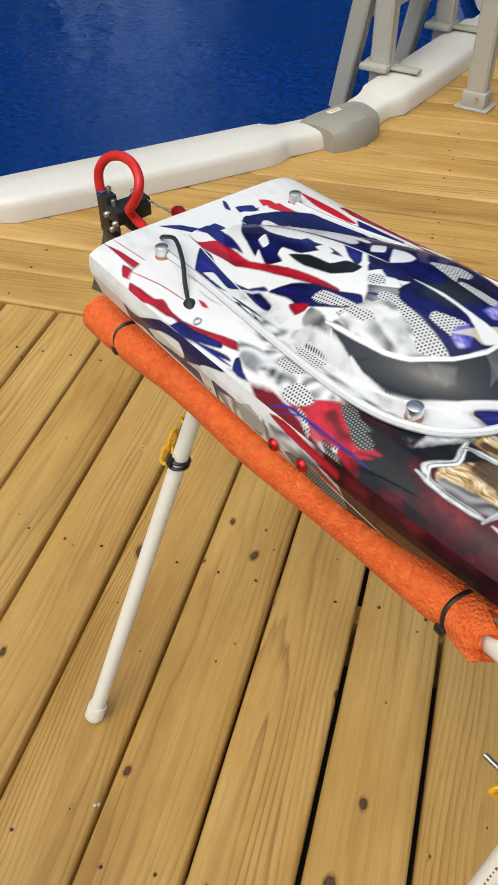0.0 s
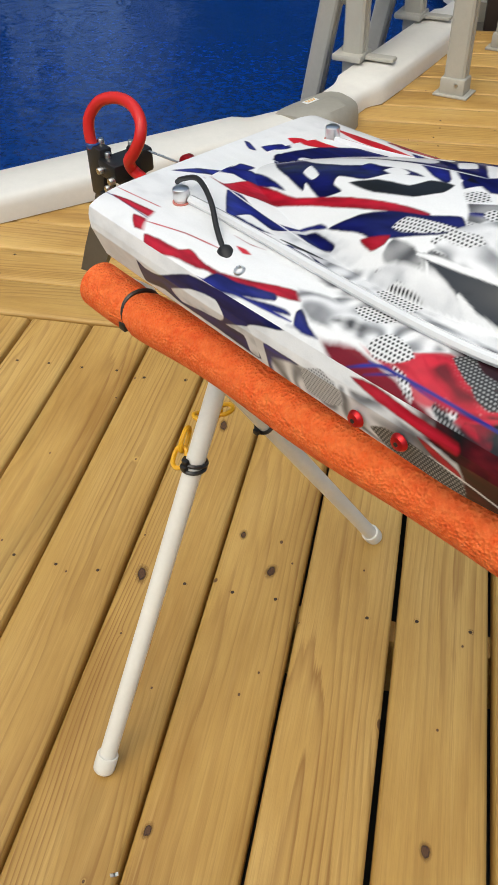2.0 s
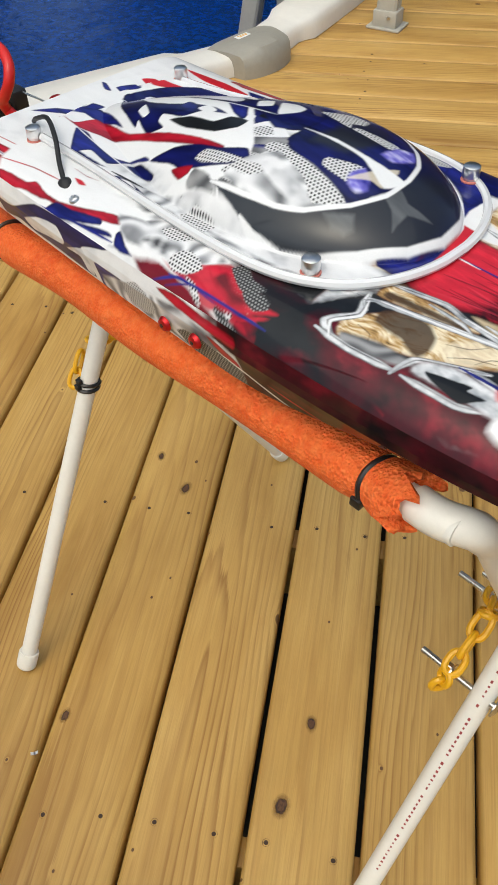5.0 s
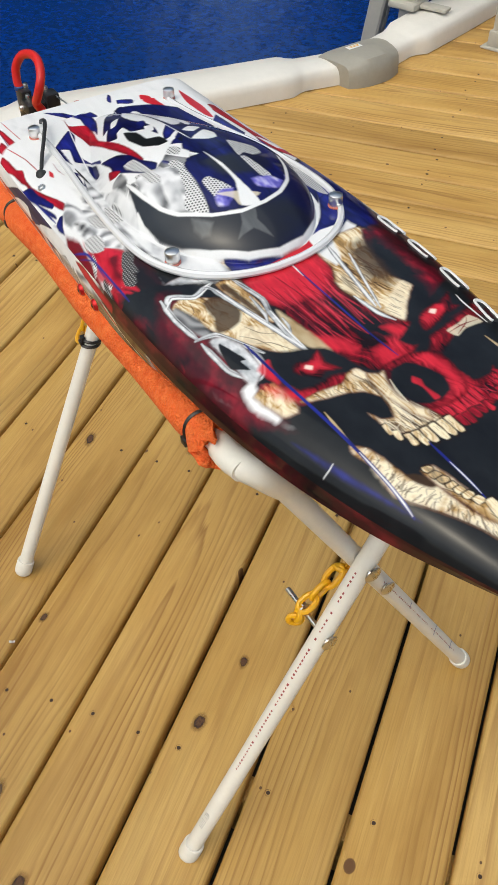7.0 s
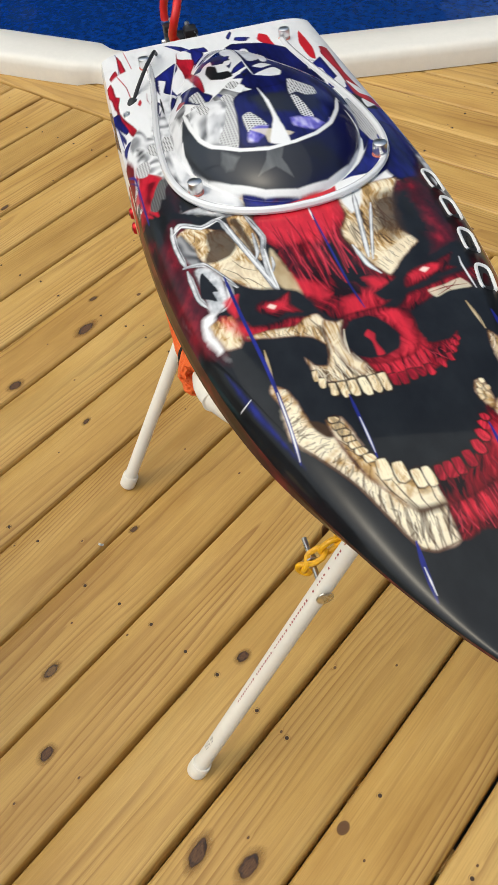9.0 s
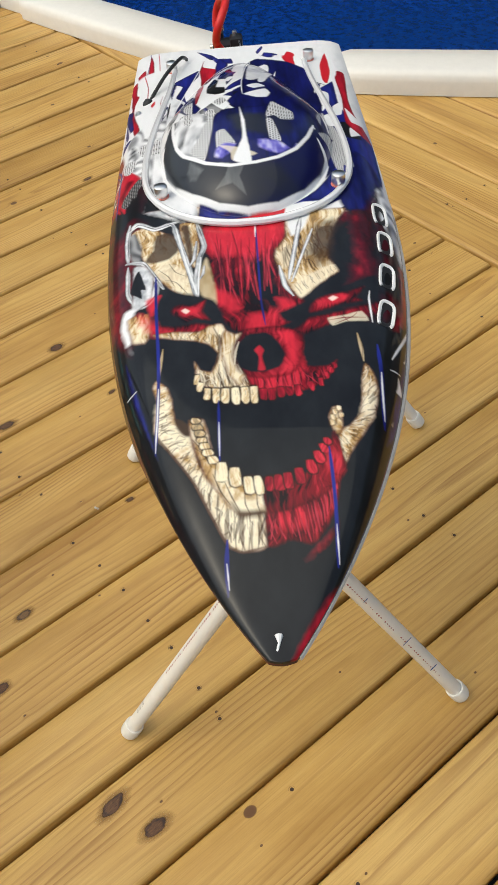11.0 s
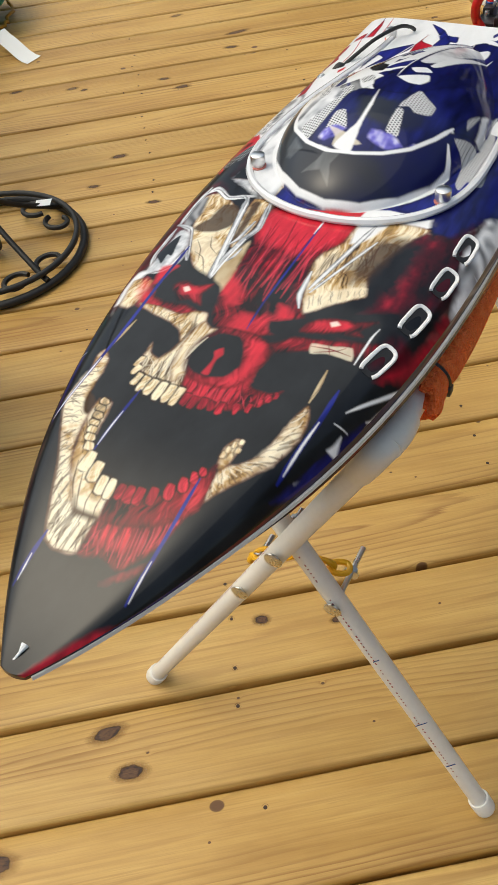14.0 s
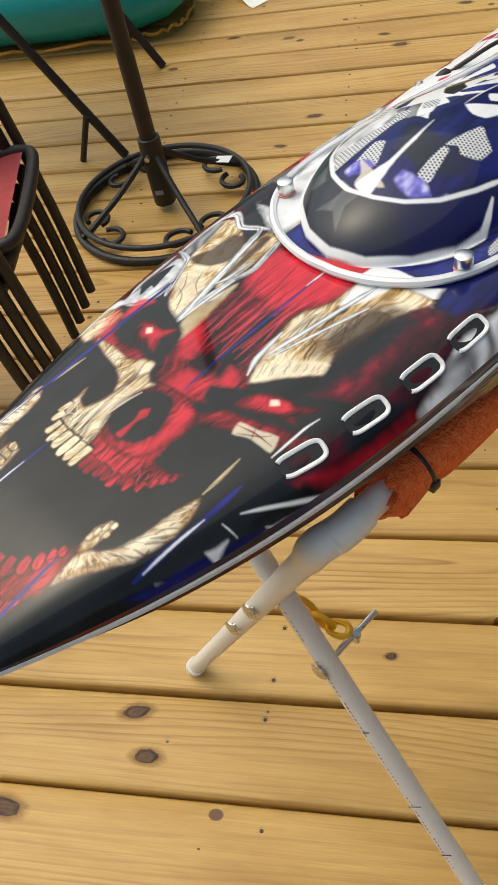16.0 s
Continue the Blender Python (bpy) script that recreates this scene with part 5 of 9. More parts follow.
    fill((423, -100, 437, -86, 462, -81, 466, -94, 449, -102), BLACK, 0.8)
    fill((462, -99, 467, -82, 480, -80, 487, -96, 480, -102), WHITE_GREY, 0.8)
    line((436, -97, 457, -93, 472, -97), BLACK, 1.4)
    fill((484, -100, 481, -86, 494, -65, 514, -45, 529, -37, 522, -58, 520, -76, 525, -91, 510, -102), BONE0, 1.2)
    fill((483, -98, 493, -94, 508, -101, 500, -104), RED_SILK, 2.5)
    fill((497, -82, 503, -62, 519, -45, 516, -66, 514, -84), BONE_LIGHT, 3)
    line((490, -91, 505, -93, 513, -99), SHADE, 1.1)
    line((495, -81, 508, -83, 519, -93), SHADE, 1.1)
    line((499, -72, 510, -72), SHADE, 1.1)
    line((504, -63, 513, -63), SHADE, 1.1)
    fill((532, -80, 526, -60, 533, -41, 553, -35, 574, -45, 574, -60, 560, -74, 554, -81), BLACK, 2.5)
    # cheekbone down to the upper jaw, and the hinge of the lower one
    fill((519, -51, 519, -29, 530, -17, 545, -19, 560, -18, 573, -10, 584, -12, 576, -28, 558, -37, 542, -36, 529, -49), BONE0, 1.0)
    fill((522, -46, 523, -30, 531, -23, 547, -25, 561, -22, 556, -29, 539, -32), BONE_LIGHT, 3)
    line((525, -45, 534, -34, 551, -31), SHADE, 1.2)
    line((523, -35, 534, -27, 552, -25), SHADE, 1.2)
    line((543, -36, 561, -27, 574, -25), SHADE, 1.2)
    line((552, -24, 565, -18, 576, -14), SHADE, 1.2)
    fill((556, -19, 537, -17, 527, -4, 536, 13, 554, 21, 564, 13, 568, 0, 566, -12), BLACK, 1.2)
    fill((566, 2, 551, -2, 540, -2, 547, 3, 564, 6), RED_HOT, 1.2)
    fill((538, 76, 566, 83, 599, 86, 623, 80, 648, 68, 639, 58, 628, 70, 612, 73, 591, 72, 571, 78), BONE1, 1.0)
    fill((597, 73, 575, 78, 586, 81, 611, 79, 621, 74), SHADE, 2.5)
    fill((635, 71, 616, 80, 595, 83, 614, 83, 640, 73), BONE_LIGHT, 3)
    line((641, 68, 636, 70, 629, 72), SHADE, 1.2)
    line((632, 70, 628, 73, 621, 74), SHADE, 1.2)
    line((624, 73, 619, 75, 612, 75), SHADE, 1.2)
    line((615, 75, 610, 77, 604, 77), SHADE, 1.2)
    line((606, 78, 601, 79, 595, 79), SHADE, 1.2)
    line((597, 80, 592, 82, 585, 82), SHADE, 1.2)
    settle()
    # face: smoky ground and red shoulders
    fill((309, -135, 364, -39, 353, 102, 407, 112, 504, 110, 572, 97, 626, 86, 682, 60, 727, 18, 728, -27, 662, -66, 575, -92, 471, -113, 368, -126), BLACK, 3)
    fill((384, -134, 360, -124, 337, -110, 348, -97, 375, -104, 428, -105, 477, -101, 520, -102, 504, -114, 438, -130), RED_SMOKE, 4)
    fill((355, 86, 386, 99, 436, 102, 468, 99, 477, 119, 489, 122, 510, 100, 511, 86, 488, 68, 440, 86, 415, 72), RED_SMOKE, 4)
    # forehead
    fill((357, -45, 354, -9, 348, 31, 387, 29, 414, 18, 450, 22, 484, 40, 507, 28, 515, 9, 514, -19, 492, -30, 468, -39, 429, -38), RED_FLESH, 1.5)
    strokes((372, -39, 366, -10, 377, 26), (489, -28, 498, -6, 487, 23), 20, STREAK_RED, 2.4, 21, (0.1, 1), 3)
    fill((422, -5, 419, 15, 450, 19, 477, 28, 491, 18, 484, 4, 457, -3), BLACK, 6)
    fill((367, -42, 364, -9, 363, 28, 392, 26, 409, 7, 412, -24, 401, -39), RED_HOT, 5)
    strokes((362, -40, 365, -9, 367, 26), (489, -28, 498, -6, 487, 21), 16, STREAK_ROSE, 1.4, 22, (0.1, 0.9), 3)
    strokes((362, -37, 365, -9, 367, 23), (489, -28, 498, -6, 487, 21), 14, STREAK_RED, 1.1, 23, (0.05, 0.9), 3)
    fill((459, -34, 464, -22, 485, -13, 489, -20, 476, -32), RED_HOT, 3)
    fill((475, 16, 477, 25, 488, 30, 490, 21), RED_HOT, 3)
    fill((494, -6, 494, 6, 518, 9, 517, -7), RED_HOT, 4)
    # left crown: bone sockets under a pale web
    fill((362, -111, 355, -98, 365, -82, 382, -65, 410, -59, 453, -52, 474, -53, 457, -69, 435, -85, 416, -94, 399, -100), BONE0, 1)
    fill((355, -66, 356, -50, 392, -47, 419, -48, 424, -53, 391, -62), BONE0, 0.8)
    fill((437, -48, 411, -41, 454, -34, 478, -33, 468, -44, 449, -49), BONE_SOFT, 1.5)
    fill((393, -89, 371, -87, 369, -75, 382, -66, 397, -66, 409, -74, 413, -86, 411, -95, 399, -92), BONE_DARK, 1.5)
    fill((361, -64, 361, -57, 410, -52, 415, -56), BONE_DARK, 1.5)
    fill((369, -114, 362, -107, 385, -100, 404, -100, 414, -101, 400, -109), GREY_DARK, 1.5)
    fill((427, -87, 416, -75, 427, -59, 445, -58, 446, -68, 439, -81), BONE_LIGHT, 2)
    line((424, -83, 435, -74, 448, -69), SHADE, 0.9)
    line((416, -74, 429, -68, 436, -59), SHADE, 0.9)
    line((439, -77, 444, -67, 461, -57), SHADE, 0.9)
    line((380, -103, 377, -98, 366, -96), SHADE, 0.9)
    line((361, -114, 348, -106, 360, -89, 354, -75, 351, -67), GREY_DARK, 6.9)
    line((361, -114, 348, -106, 360, -89, 354, -75, 351, -67), GREY_WEB, 5.1)
    line((362, -113, 349, -105, 360, -88, 355, -74, 351, -67), GREY_DARK, 1.32)
    line((354, -72, 391, -64, 428, -56, 461, -50, 471, -48), GREY_DARK, 5.75)
    line((354, -72, 391, -64, 428, -56, 461, -50, 471, -48), GREY_WEB, 4.25)
    line((355, -72, 392, -63, 428, -56, 462, -50, 472, -47), GREY_DARK, 1.1)
    line((471, -49, 441, -50, 410, -47, 392, -43, 355, -50), GREY_DARK, 5.175)
    line((471, -49, 441, -50, 410, -47, 392, -43, 355, -50), GREY_WEB, 3.825)
    line((472, -48, 441, -49, 411, -46, 393, -42, 355, -50), GREY_DARK, 0.99)
    line((424, -57, 412, -52, 385, -50), GREY_DARK, 3.45)
    line((424, -57, 412, -52, 385, -50), GREY_WEB, 2.55)
    line((425, -57, 413, -51, 385, -49), GREY_DARK, 0.66)
    line((346, -113, 374, -114, 407, -111), GREY_DARK, 5.175)
    line((346, -113, 374, -114, 407, -111), GREY_WEB, 3.825)
    line((347, -112, 375, -113, 408, -110), GREY_DARK, 0.99)
    line((406, -113, 411, -98, 424, -91, 439, -84, 451, -78), GREY_DARK, 5.75)
    line((406, -113, 411, -98, 424, -91, 439, -84, 451, -78), GREY_WEB, 4.25)
    line((407, -112, 412, -97, 425, -90, 440, -83, 452, -77), GREY_DARK, 1.1)
    line((441, -84, 459, -86, 469, -91, 473, -100, 476, -106), GREY_DARK, 8.05)
    line((441, -84, 459, -86, 469, -91, 473, -100, 476, -106), GREY_WEB, 5.95)
    line((441, -83, 459, -85, 470, -91, 474, -99, 477, -106), GREY_DARK, 1.54)
    line((412, -111, 434, -110, 450, -109, 467, -103), GREY_DARK, 4.6)
    line((412, -111, 434, -110, 450, -109, 467, -103), GREY_WEB, 3.4)
    line((413, -110, 435, -109, 451, -108, 468, -102), GREY_DARK, 0.88)
    line((442, -47, 433, -44, 423, -43), GREY_DARK, 3.45)
    line((442, -47, 433, -44, 423, -43), GREY_WEB, 2.55)
    line((442, -46, 434, -43, 423, -42), GREY_DARK, 0.66)
    line((362, -69, 354, -76, 361, -82), GREY_DARK, 3.45)
    line((362, -69, 354, -76, 361, -82), GREY_WEB, 2.55)
    line((363, -69, 354, -75, 361, -82), GREY_DARK, 0.66)
    line((358, -114, 351, -104, 362, -89, 356, -74), WHITE, 2.2)
    line((362, -69, 401, -62, 445, -53, 468, -48), WHITE, 1.8)
    line((466, -48, 441, -48, 410, -46), WHITE, 1.6)
    line((442, -84, 460, -87, 470, -93), WHITE, 2.5)
    fill((476, -104, 444, -105, 415, -106, 415, -96, 433, -87, 463, -88, 474, -96), GREY_WEB, 1.2)
    fill((428, -104, 422, -100, 449, -93, 449, -97, 461, -96, 457, -101, 450, -107), BLACK, 0.6)
    fill((473, -111, 474, -101, 491, -104, 512, -102, 514, -107, 492, -113), WHITE, 2)
    # eyes
    fill((471, -86, 456, -72, 463, -52, 472, -35, 493, -28, 505, -34, 500, -54, 503, -73, 488, -82), BLACK, 2)
    fill((496, -89, 503, -68, 500, -51, 505, -38, 513, -48, 511, -82), RED_FLESH, 2)
    fill((465, -92, 460, -80, 469, -82, 480, -84, 486, -88), RED_HOT, 2)
    fill((482, -71, 474, -64, 477, -53, 471, -42, 485, -45, 497, -39, 494, -51, 499, -58, 491, -65), RED_FLESH, 1.6)
    fill((482, -65, 478, -60, 480, -52, 485, -48, 489, -55, 490, -60), RED_HOT, 2)
    fill((483, -62, 480, -59, 484, -55, 487, -58), GLOW, 0.9)
    fill((370, 86, 356, 110, 448, 105, 454, 85, 427, 79), RED_SMOKE, 5)
    fill((495, 18, 484, 38, 473, 57, 461, 82, 453, 102, 486, 100, 494, 80, 497, 61, 508, 42, 507, 23), BLACK, 2)
    fill((486, 45, 477, 57, 474, 76, 468, 90, 482, 82, 487, 86, 490, 68, 495, 56, 498, 43), RED_FLESH, 1.6)
    fill((484, 53, 478, 63, 478, 76, 486, 71, 489, 60), RED_HOT, 2)
    fill((481, 59, 478, 63, 481, 67, 485, 62), GLOW, 0.9)
    fill((519, 28, 504, 42, 501, 56, 495, 80, 488, 100, 504, 98, 509, 86, 505, 75, 514, 56, 524, 37), RED_FLESH, 1.5)
    fill((506, 56, 504, 70, 500, 84, 512, 88, 512, 70, 516, 59), BONE_LIGHT, 0.8)
    # right crown bone
    fill((348, 33, 348, 61, 350, 88, 373, 77, 418, 65, 435, 69, 446, 71, 462, 53, 479, 37, 466, 30, 443, 23, 420, 18, 405, 21, 387, 30), BONE1, 1.5)
    fill((379, 55, 366, 74, 390, 81, 425, 69, 435, 54, 416, 47), BONE_DARK, 7)
    fill((380, 75, 372, 90, 435, 89, 438, 78, 425, 67), BLACK, 5)
    fill((417, 21, 397, 31, 416, 36, 433, 31, 435, 26), BONE_LIGHT, 3)
    fill((459, 31, 439, 58, 436, 69, 445, 70, 461, 53, 477, 38), BONE_LIGHT, 1.5)
    fill((348, 33, 350, 55, 377, 47, 388, 35), WHITE, 1.5)
    strokes((396, 26, 388, 39, 365, 61), (437, 26, 434, 43, 418, 64), 18, STREAK, 1.3, 25, (0, 1), 3)
    strokes((459, 31, 445, 48, 436, 69), (478, 38, 462, 53, 446, 71), 12, STREAK, 1, 26, (0, 0.8), 1)
    line((359, 46, 407, 37, 451, 29), GREY_DARK, 4.5)
    line((359, 46, 407, 37, 451, 29), GREY_WEB, 3)
    line((359, 46, 407, 37, 451, 29), WHITE, 1.2)
    line((431, 22, 459, 25, 474, 31), GREY_DARK, 4.5)
    line((431, 22, 459, 25, 474, 31), GREY_WEB, 3)
    line((431, 22, 459, 25, 474, 31), WHITE, 1.2)
    line((379, 55, 416, 43, 455, 31), GREY_DARK, 3)
    line((379, 55, 416, 43, 455, 31), GREY_WEB, 2)
    line((379, 55, 416, 43, 455, 31), WHITE, 0.8)
    # cheek and upper jaw
    fill((484, -108, 482, -90, 506, -86, 519, -91, 514, -102), BONE0, 1.5)
    fill((483, -98, 495, -84, 512, -77, 505, -90), RED_HOT, 5)
    fill((510, -84, 509, -68, 511, -48, 504, -39, 503, -29, 520, -23, 536, -18, 549, -20, 563, -13, 577, -9, 588, -5, 591, -9, 584, -21, 579, -34, 574, -44, 560, -50, 546, -51, 556, -46, 559, -38, 548, -34, 538, -33, 528, -40, 522, -52, 519, -67, 514, -82), BONE1, 1)
    fill((508, -39, 506, -30, 523, -24, 545, -21, 542, -27, 523, -31), BONE_LIGHT, 2)
    fill((556, -30, 552, -22, 570, -14, 582, -12, 576, -23), BONE_LIGHT, 2)
    strokes((510, -77, 511, -53, 507, -36, 506, -27), (517, -72, 522, -50, 530, -36, 541, -31), 22, STREAK, 1.3, 27, (0.2, 1), 1.5)
    strokes((551, -49, 557, -37, 541, -30, 542, -19), (575, -46, 582, -34, 586, -21, 585, -7), 34, STREAK, 1.5, 28, (0.1, 1), 1.5)
    strokes((551, -49, 557, -37, 541, -30, 542, -19), (575, -46, 582, -34, 586, -21, 585, -7), 20, STREAK_PALE, 1.3, 29, (0.1, 0.8), 1.5)
    line((507, -36, 523, -31, 541, -32, 557, -36), STREAK, 2)
    line((520, -24, 542, -26, 560, -19), STREAK, 1.6)
    line((529, -76, 545, -77, 562, -78), BONE_SOFT, 2.2)
    line((527, 77, 545, 78, 559, 78), BONE_SOFT, 2.6)
    line((531, 78, 545, 79, 558, 77), STREAK, 1)
    fill((562, -6, 563, 10, 551, 21, 533, 22, 519, 28, 524, 35, 544, 33, 560, 35, 562, 50, 556, 58, 569, 54, 582, 41, 589, 23, 590, 10, 588, -5, 576, -9, 565, -12), RED_FLESH, 1.2)
    fill((555, 23, 551, 32, 572, 32, 578, 19), RED_HOT, 3)
    fill((570, -5, 571, 10, 583, 8, 582, -3), RED_HOT, 3)
    strokes((562, -7, 563, 10, 555, 23, 564, 36, 558, 56), (587, -4, 589, 10, 588, 23, 582, 41, 569, 54), 30, STREAK_RED, 1.5, 30, (0, 1), 1.5)
    strokes((562, -7, 563, 10, 555, 23, 564, 36, 558, 56), (587, -4, 589, 10, 588, 23, 582, 41, 569, 54), 18, STREAK_ROSE, 1.1, 31, (0.2, 1), 1.5)
    strokes((544, 23, 526, 25, 520, 31), (551, 33, 534, 35, 524, 37), 8, STREAK_RED, 1.2, 32, (0, 1), 1.5)
    # nose
    fill((513, -12, 511, 9, 515, 25, 524, 35, 544, 33, 560, 30, 570, 19, 570, -4, 565, -12, 549, -18, 535, -20), RED_FLESH, 1.5)
    fill((519, 16, 519, 25, 530, 30, 551, 28, 559, 21, 544, 22, 528, 19), RED_HOT, 3)
    fill((512, -27, 517, -19, 517, -14, 531, -19, 545, -21, 559, -17, 567, -12, 577, -17, 564, -25, 541, -30, 523, -30), BONE1, 1.2)
    fill((542, -21, 525, -18, 516, -7, 516, 8, 531, 18, 547, 21, 562, 15, 565, 3, 565, -9, 558, -17), STREAK_RED, 3)
    fill((542, -20, 528, -16, 519, -7, 519, 7, 533, 16, 547, 19, 559, 14, 563, 3, 562, -8, 556, -16), BLACK, 1)
    fill((538, -4, 533, 0, 539, 3, 546, 1, 561, 3, 561, -2, 546, -1), RED_HOT, 0.9)
    line((553, -20, 539, -19, 527, -16), STREAK_PALE, 2)
    # upper teeth
    fill((561, -51, 561, -47, 566, -47, 571, -47, 573, -49, 572, -51, 570, -52, 566, -51), INK, 0.6)
    fill((562, -50, 562, -47, 566, -47, 570, -48, 572, -49, 572, -51, 569, -51, 566, -51), TOOTH, 0.6)
    fill((570, -48, 570, -44, 574, -44, 579, -45, 581, -46, 581, -48, 578, -49, 574, -49), INK, 0.6)
    fill((570, -48, 571, -44, 574, -44, 578, -45, 580, -46, 580, -48, 578, -49, 574, -49), TOOTH, 0.6)
    fill((576, -44, 576, -38, 582, -38, 588, -38, 591, -40, 590, -43, 587, -44, 582, -44), INK, 0.6)
    fill((577, -43, 578, -39, 582, -39, 587, -39, 589, -40, 589, -43, 587, -44, 582, -43), TOOTH, 0.6)
    fill((577, -38, 577, -32, 584, -31, 591, -32, 594, -33, 594, -36, 590, -38, 584, -38), INK, 0.6)
    fill((578, -37, 579, -32, 584, -32, 590, -32, 593, -34, 593, -36, 590, -37, 584, -37), TOOTH, 0.6)
    fill((577, -31, 577, -24, 585, -24, 592, -24, 596, -26, 596, -29, 592, -31, 585, -32), INK, 0.6)
    fill((579, -30, 579, -25, 585, -25, 591, -25, 594, -26, 594, -29, 591, -31, 585, -31), TOOTH, 0.6)
    fill((577, -24, 577, -17, 586, -16, 594, -16, 598, -18, 597, -22, 593, -24, 585, -24), INK, 0.6)
    fill((579, -23, 579, -18, 586, -17, 593, -17, 596, -18, 596, -21, 592, -23, 586, -23), TOOTH, 0.6)
    fill((578, -17, 578, -10, 586, -10, 594, -10, 598, -11, 598, -14, 593, -16, 586, -17), INK, 0.6)
    fill((579, -16, 579, -11, 586, -10, 593, -10, 596, -12, 596, -14, 592, -16, 586, -16), TOOTH, 0.6)
    fill((577, -10, 577, -4, 586, -3, 594, -3, 598, -5, 597, -8, 593, -10, 585, -10), INK, 0.6)
    fill((579, -9, 579, -4, 586, -4, 593, -4, 596, -5, 596, -8, 592, -9, 586, -9), TOOTH, 0.6)
    strokes((578, -43, 580, -28, 580, -7), (587, -43, 591, -27, 591, -6), 16, STREAK, 0.7, 33, (0, 0.7), 0.5)
    fill((581, -3, 581, 3, 587, 4, 592, 4, 595, 2, 594, -1, 591, -3, 586, -3), INK, 0.6)
    fill((582, -2, 582, 3, 587, 3, 591, 3, 594, 2, 593, -1, 591, -2, 586, -2), TOOTH_RED, 0.6)
    fill((582, 4, 582, 9, 587, 10, 593, 10, 596, 8, 595, 5, 592, 3, 587, 3), INK, 0.6)
    fill((583, 4, 583, 9, 588, 9, 592, 9, 594, 8, 594, 5, 592, 4, 587, 4), TOOTH_RED, 0.6)
    fill((581, 10, 581, 16, 586, 17, 591, 17, 593, 15, 593, 12, 590, 10, 586, 10), INK, 0.6)
    fill((582, 11, 582, 16, 586, 16, 590, 16, 592, 15, 592, 12, 590, 11, 586, 11), TOOTH_RED, 0.6)
    fill((581, 17, 582, 22, 586, 22, 590, 22, 592, 21, 591, 18, 589, 17, 585, 17), INK, 0.6)
    fill((582, 18, 582, 21, 586, 22, 589, 22, 591, 21, 591, 19, 589, 18, 586, 17), TOOTH_RED, 0.6)
    fill((580, 23, 580, 28, 586, 29, 591, 29, 593, 28, 593, 25, 590, 23, 585, 23), INK, 0.6)
    fill((581, 24, 581, 28, 586, 28, 590, 29, 592, 27, 592, 25, 590, 24, 586, 24), TOOTH_RED, 0.6)
    fill((577, 34, 577, 38, 582, 38, 586, 38, 589, 37, 588, 35, 586, 34, 581, 34), INK, 0.6)
    fill((578, 34, 578, 37, 582, 38, 586, 38, 588, 37, 587, 36, 585, 35, 582, 34), TOOTH_RED, 0.6)
    fill((574, 41, 574, 45, 578, 46, 582, 46, 584, 45, 584, 43, 582, 42, 578, 41), INK, 0.6)
    fill((575, 42, 575, 45, 578, 45, 582, 45, 583, 45, 583, 43, 581, 42, 578, 42), TOOTH_RED, 0.6)
    fill((569, 47, 569, 50, 572, 50, 575, 50, 577, 50, 576, 48, 575, 47, 572, 47), INK, 0.6)
    fill((569, 47, 569, 49, 572, 50, 575, 50, 576, 49, 576, 48, 574, 48, 572, 47), TOOTH_RED, 0.6)
    fill((564, 51, 564, 53, 567, 54, 570, 54, 571, 53, 571, 52, 569, 51, 567, 51), INK, 0.6)
    fill((564, 51, 564, 53, 567, 54, 569, 54, 570, 53, 570, 52, 569, 51, 567, 51), TOOTH_RED, 0.6)
    fill((559, 54, 559, 57, 561, 57, 564, 57, 565, 56, 565, 55, 564, 54, 561, 54), INK, 0.6)
    fill((559, 54, 559, 56, 561, 57, 564, 57, 565, 56, 565, 55, 563, 55, 561, 54), TOOTH_RED, 0.6)
    # lower jaw
    fill((564, -80, 571, -83, 586, -79, 608, -81, 619, -79, 642, -65, 661, -53, 681, -44, 699, -36, 713, -29, 717, -20, 714, -4, 678, -4, 680, -17, 676, -27, 670, -35, 660, -42, 650, -47, 636, -51, 624, -53, 622, -58, 609, -64, 589, -67, 573, -71), BONE2, 1)
    fill((606, -65, 616, -63, 624, -57, 624, -53, 614, -55, 609, -59), BONE_DARK, 1.2)
    fill((590, -78, 616, -77, 634, -66, 641, -58, 630, -61, 614, -68, 589, -71), BONE_LIGHT, 4)
    fill((692, -30, 707, -27, 712, -18, 708, -5, 693, -5, 690, -18), BONE_LIGHT, 4)
    fill((649, -53, 667, -48, 686, -36, 690, -28, 679, -35, 662, -44), BONE_LIGHT, 3)
    strokes((573, -71, 599, -66, 621, -59, 634, -52, 652, -46, 667, -38, 676, -27, 680, -17, 678, -4), (577, -81, 605, -78, 620, -78, 642, -65, 665, -51, 688, -41, 711, -30, 717, -20, 714, -5), 46, STREAK, 2.3, 1, (0.45, 1), 1.5)
    strokes((573, -71, 599, -66, 621, -59, 634, -52, 652, -46, 667, -38, 676, -27, 680, -17, 678, -4), (577, -81, 605, -78, 620, -78, 642, -65, 665, -51, 688, -41, 711, -30, 717, -20, 714, -5), 40, STREAK_PALE, 1.5, 2, (0.15, 0.85), 1.5)
    strokes((573, -71, 599, -66, 621, -59, 634, -52, 652, -46, 667, -38, 676, -27, 680, -17, 678, -4), (577, -81, 605, -78, 620, -78, 642, -65, 665, -51, 688, -41, 711, -30, 717, -20, 714, -5), 40, STREAK, 0.9, 3, (0, 0.6), 1.5)
    strokes((573, -71, 599, -66, 621, -59, 634, -52, 652, -46, 667, -38, 676, -27, 680, -17, 678, -4), (577, -81, 605, -78, 620, -78, 642, -65, 665, -51, 688, -41, 711, -30, 717, -20, 714, -5), 14, STREAK, 2.8, 4, (0.1, 1), 1.5)
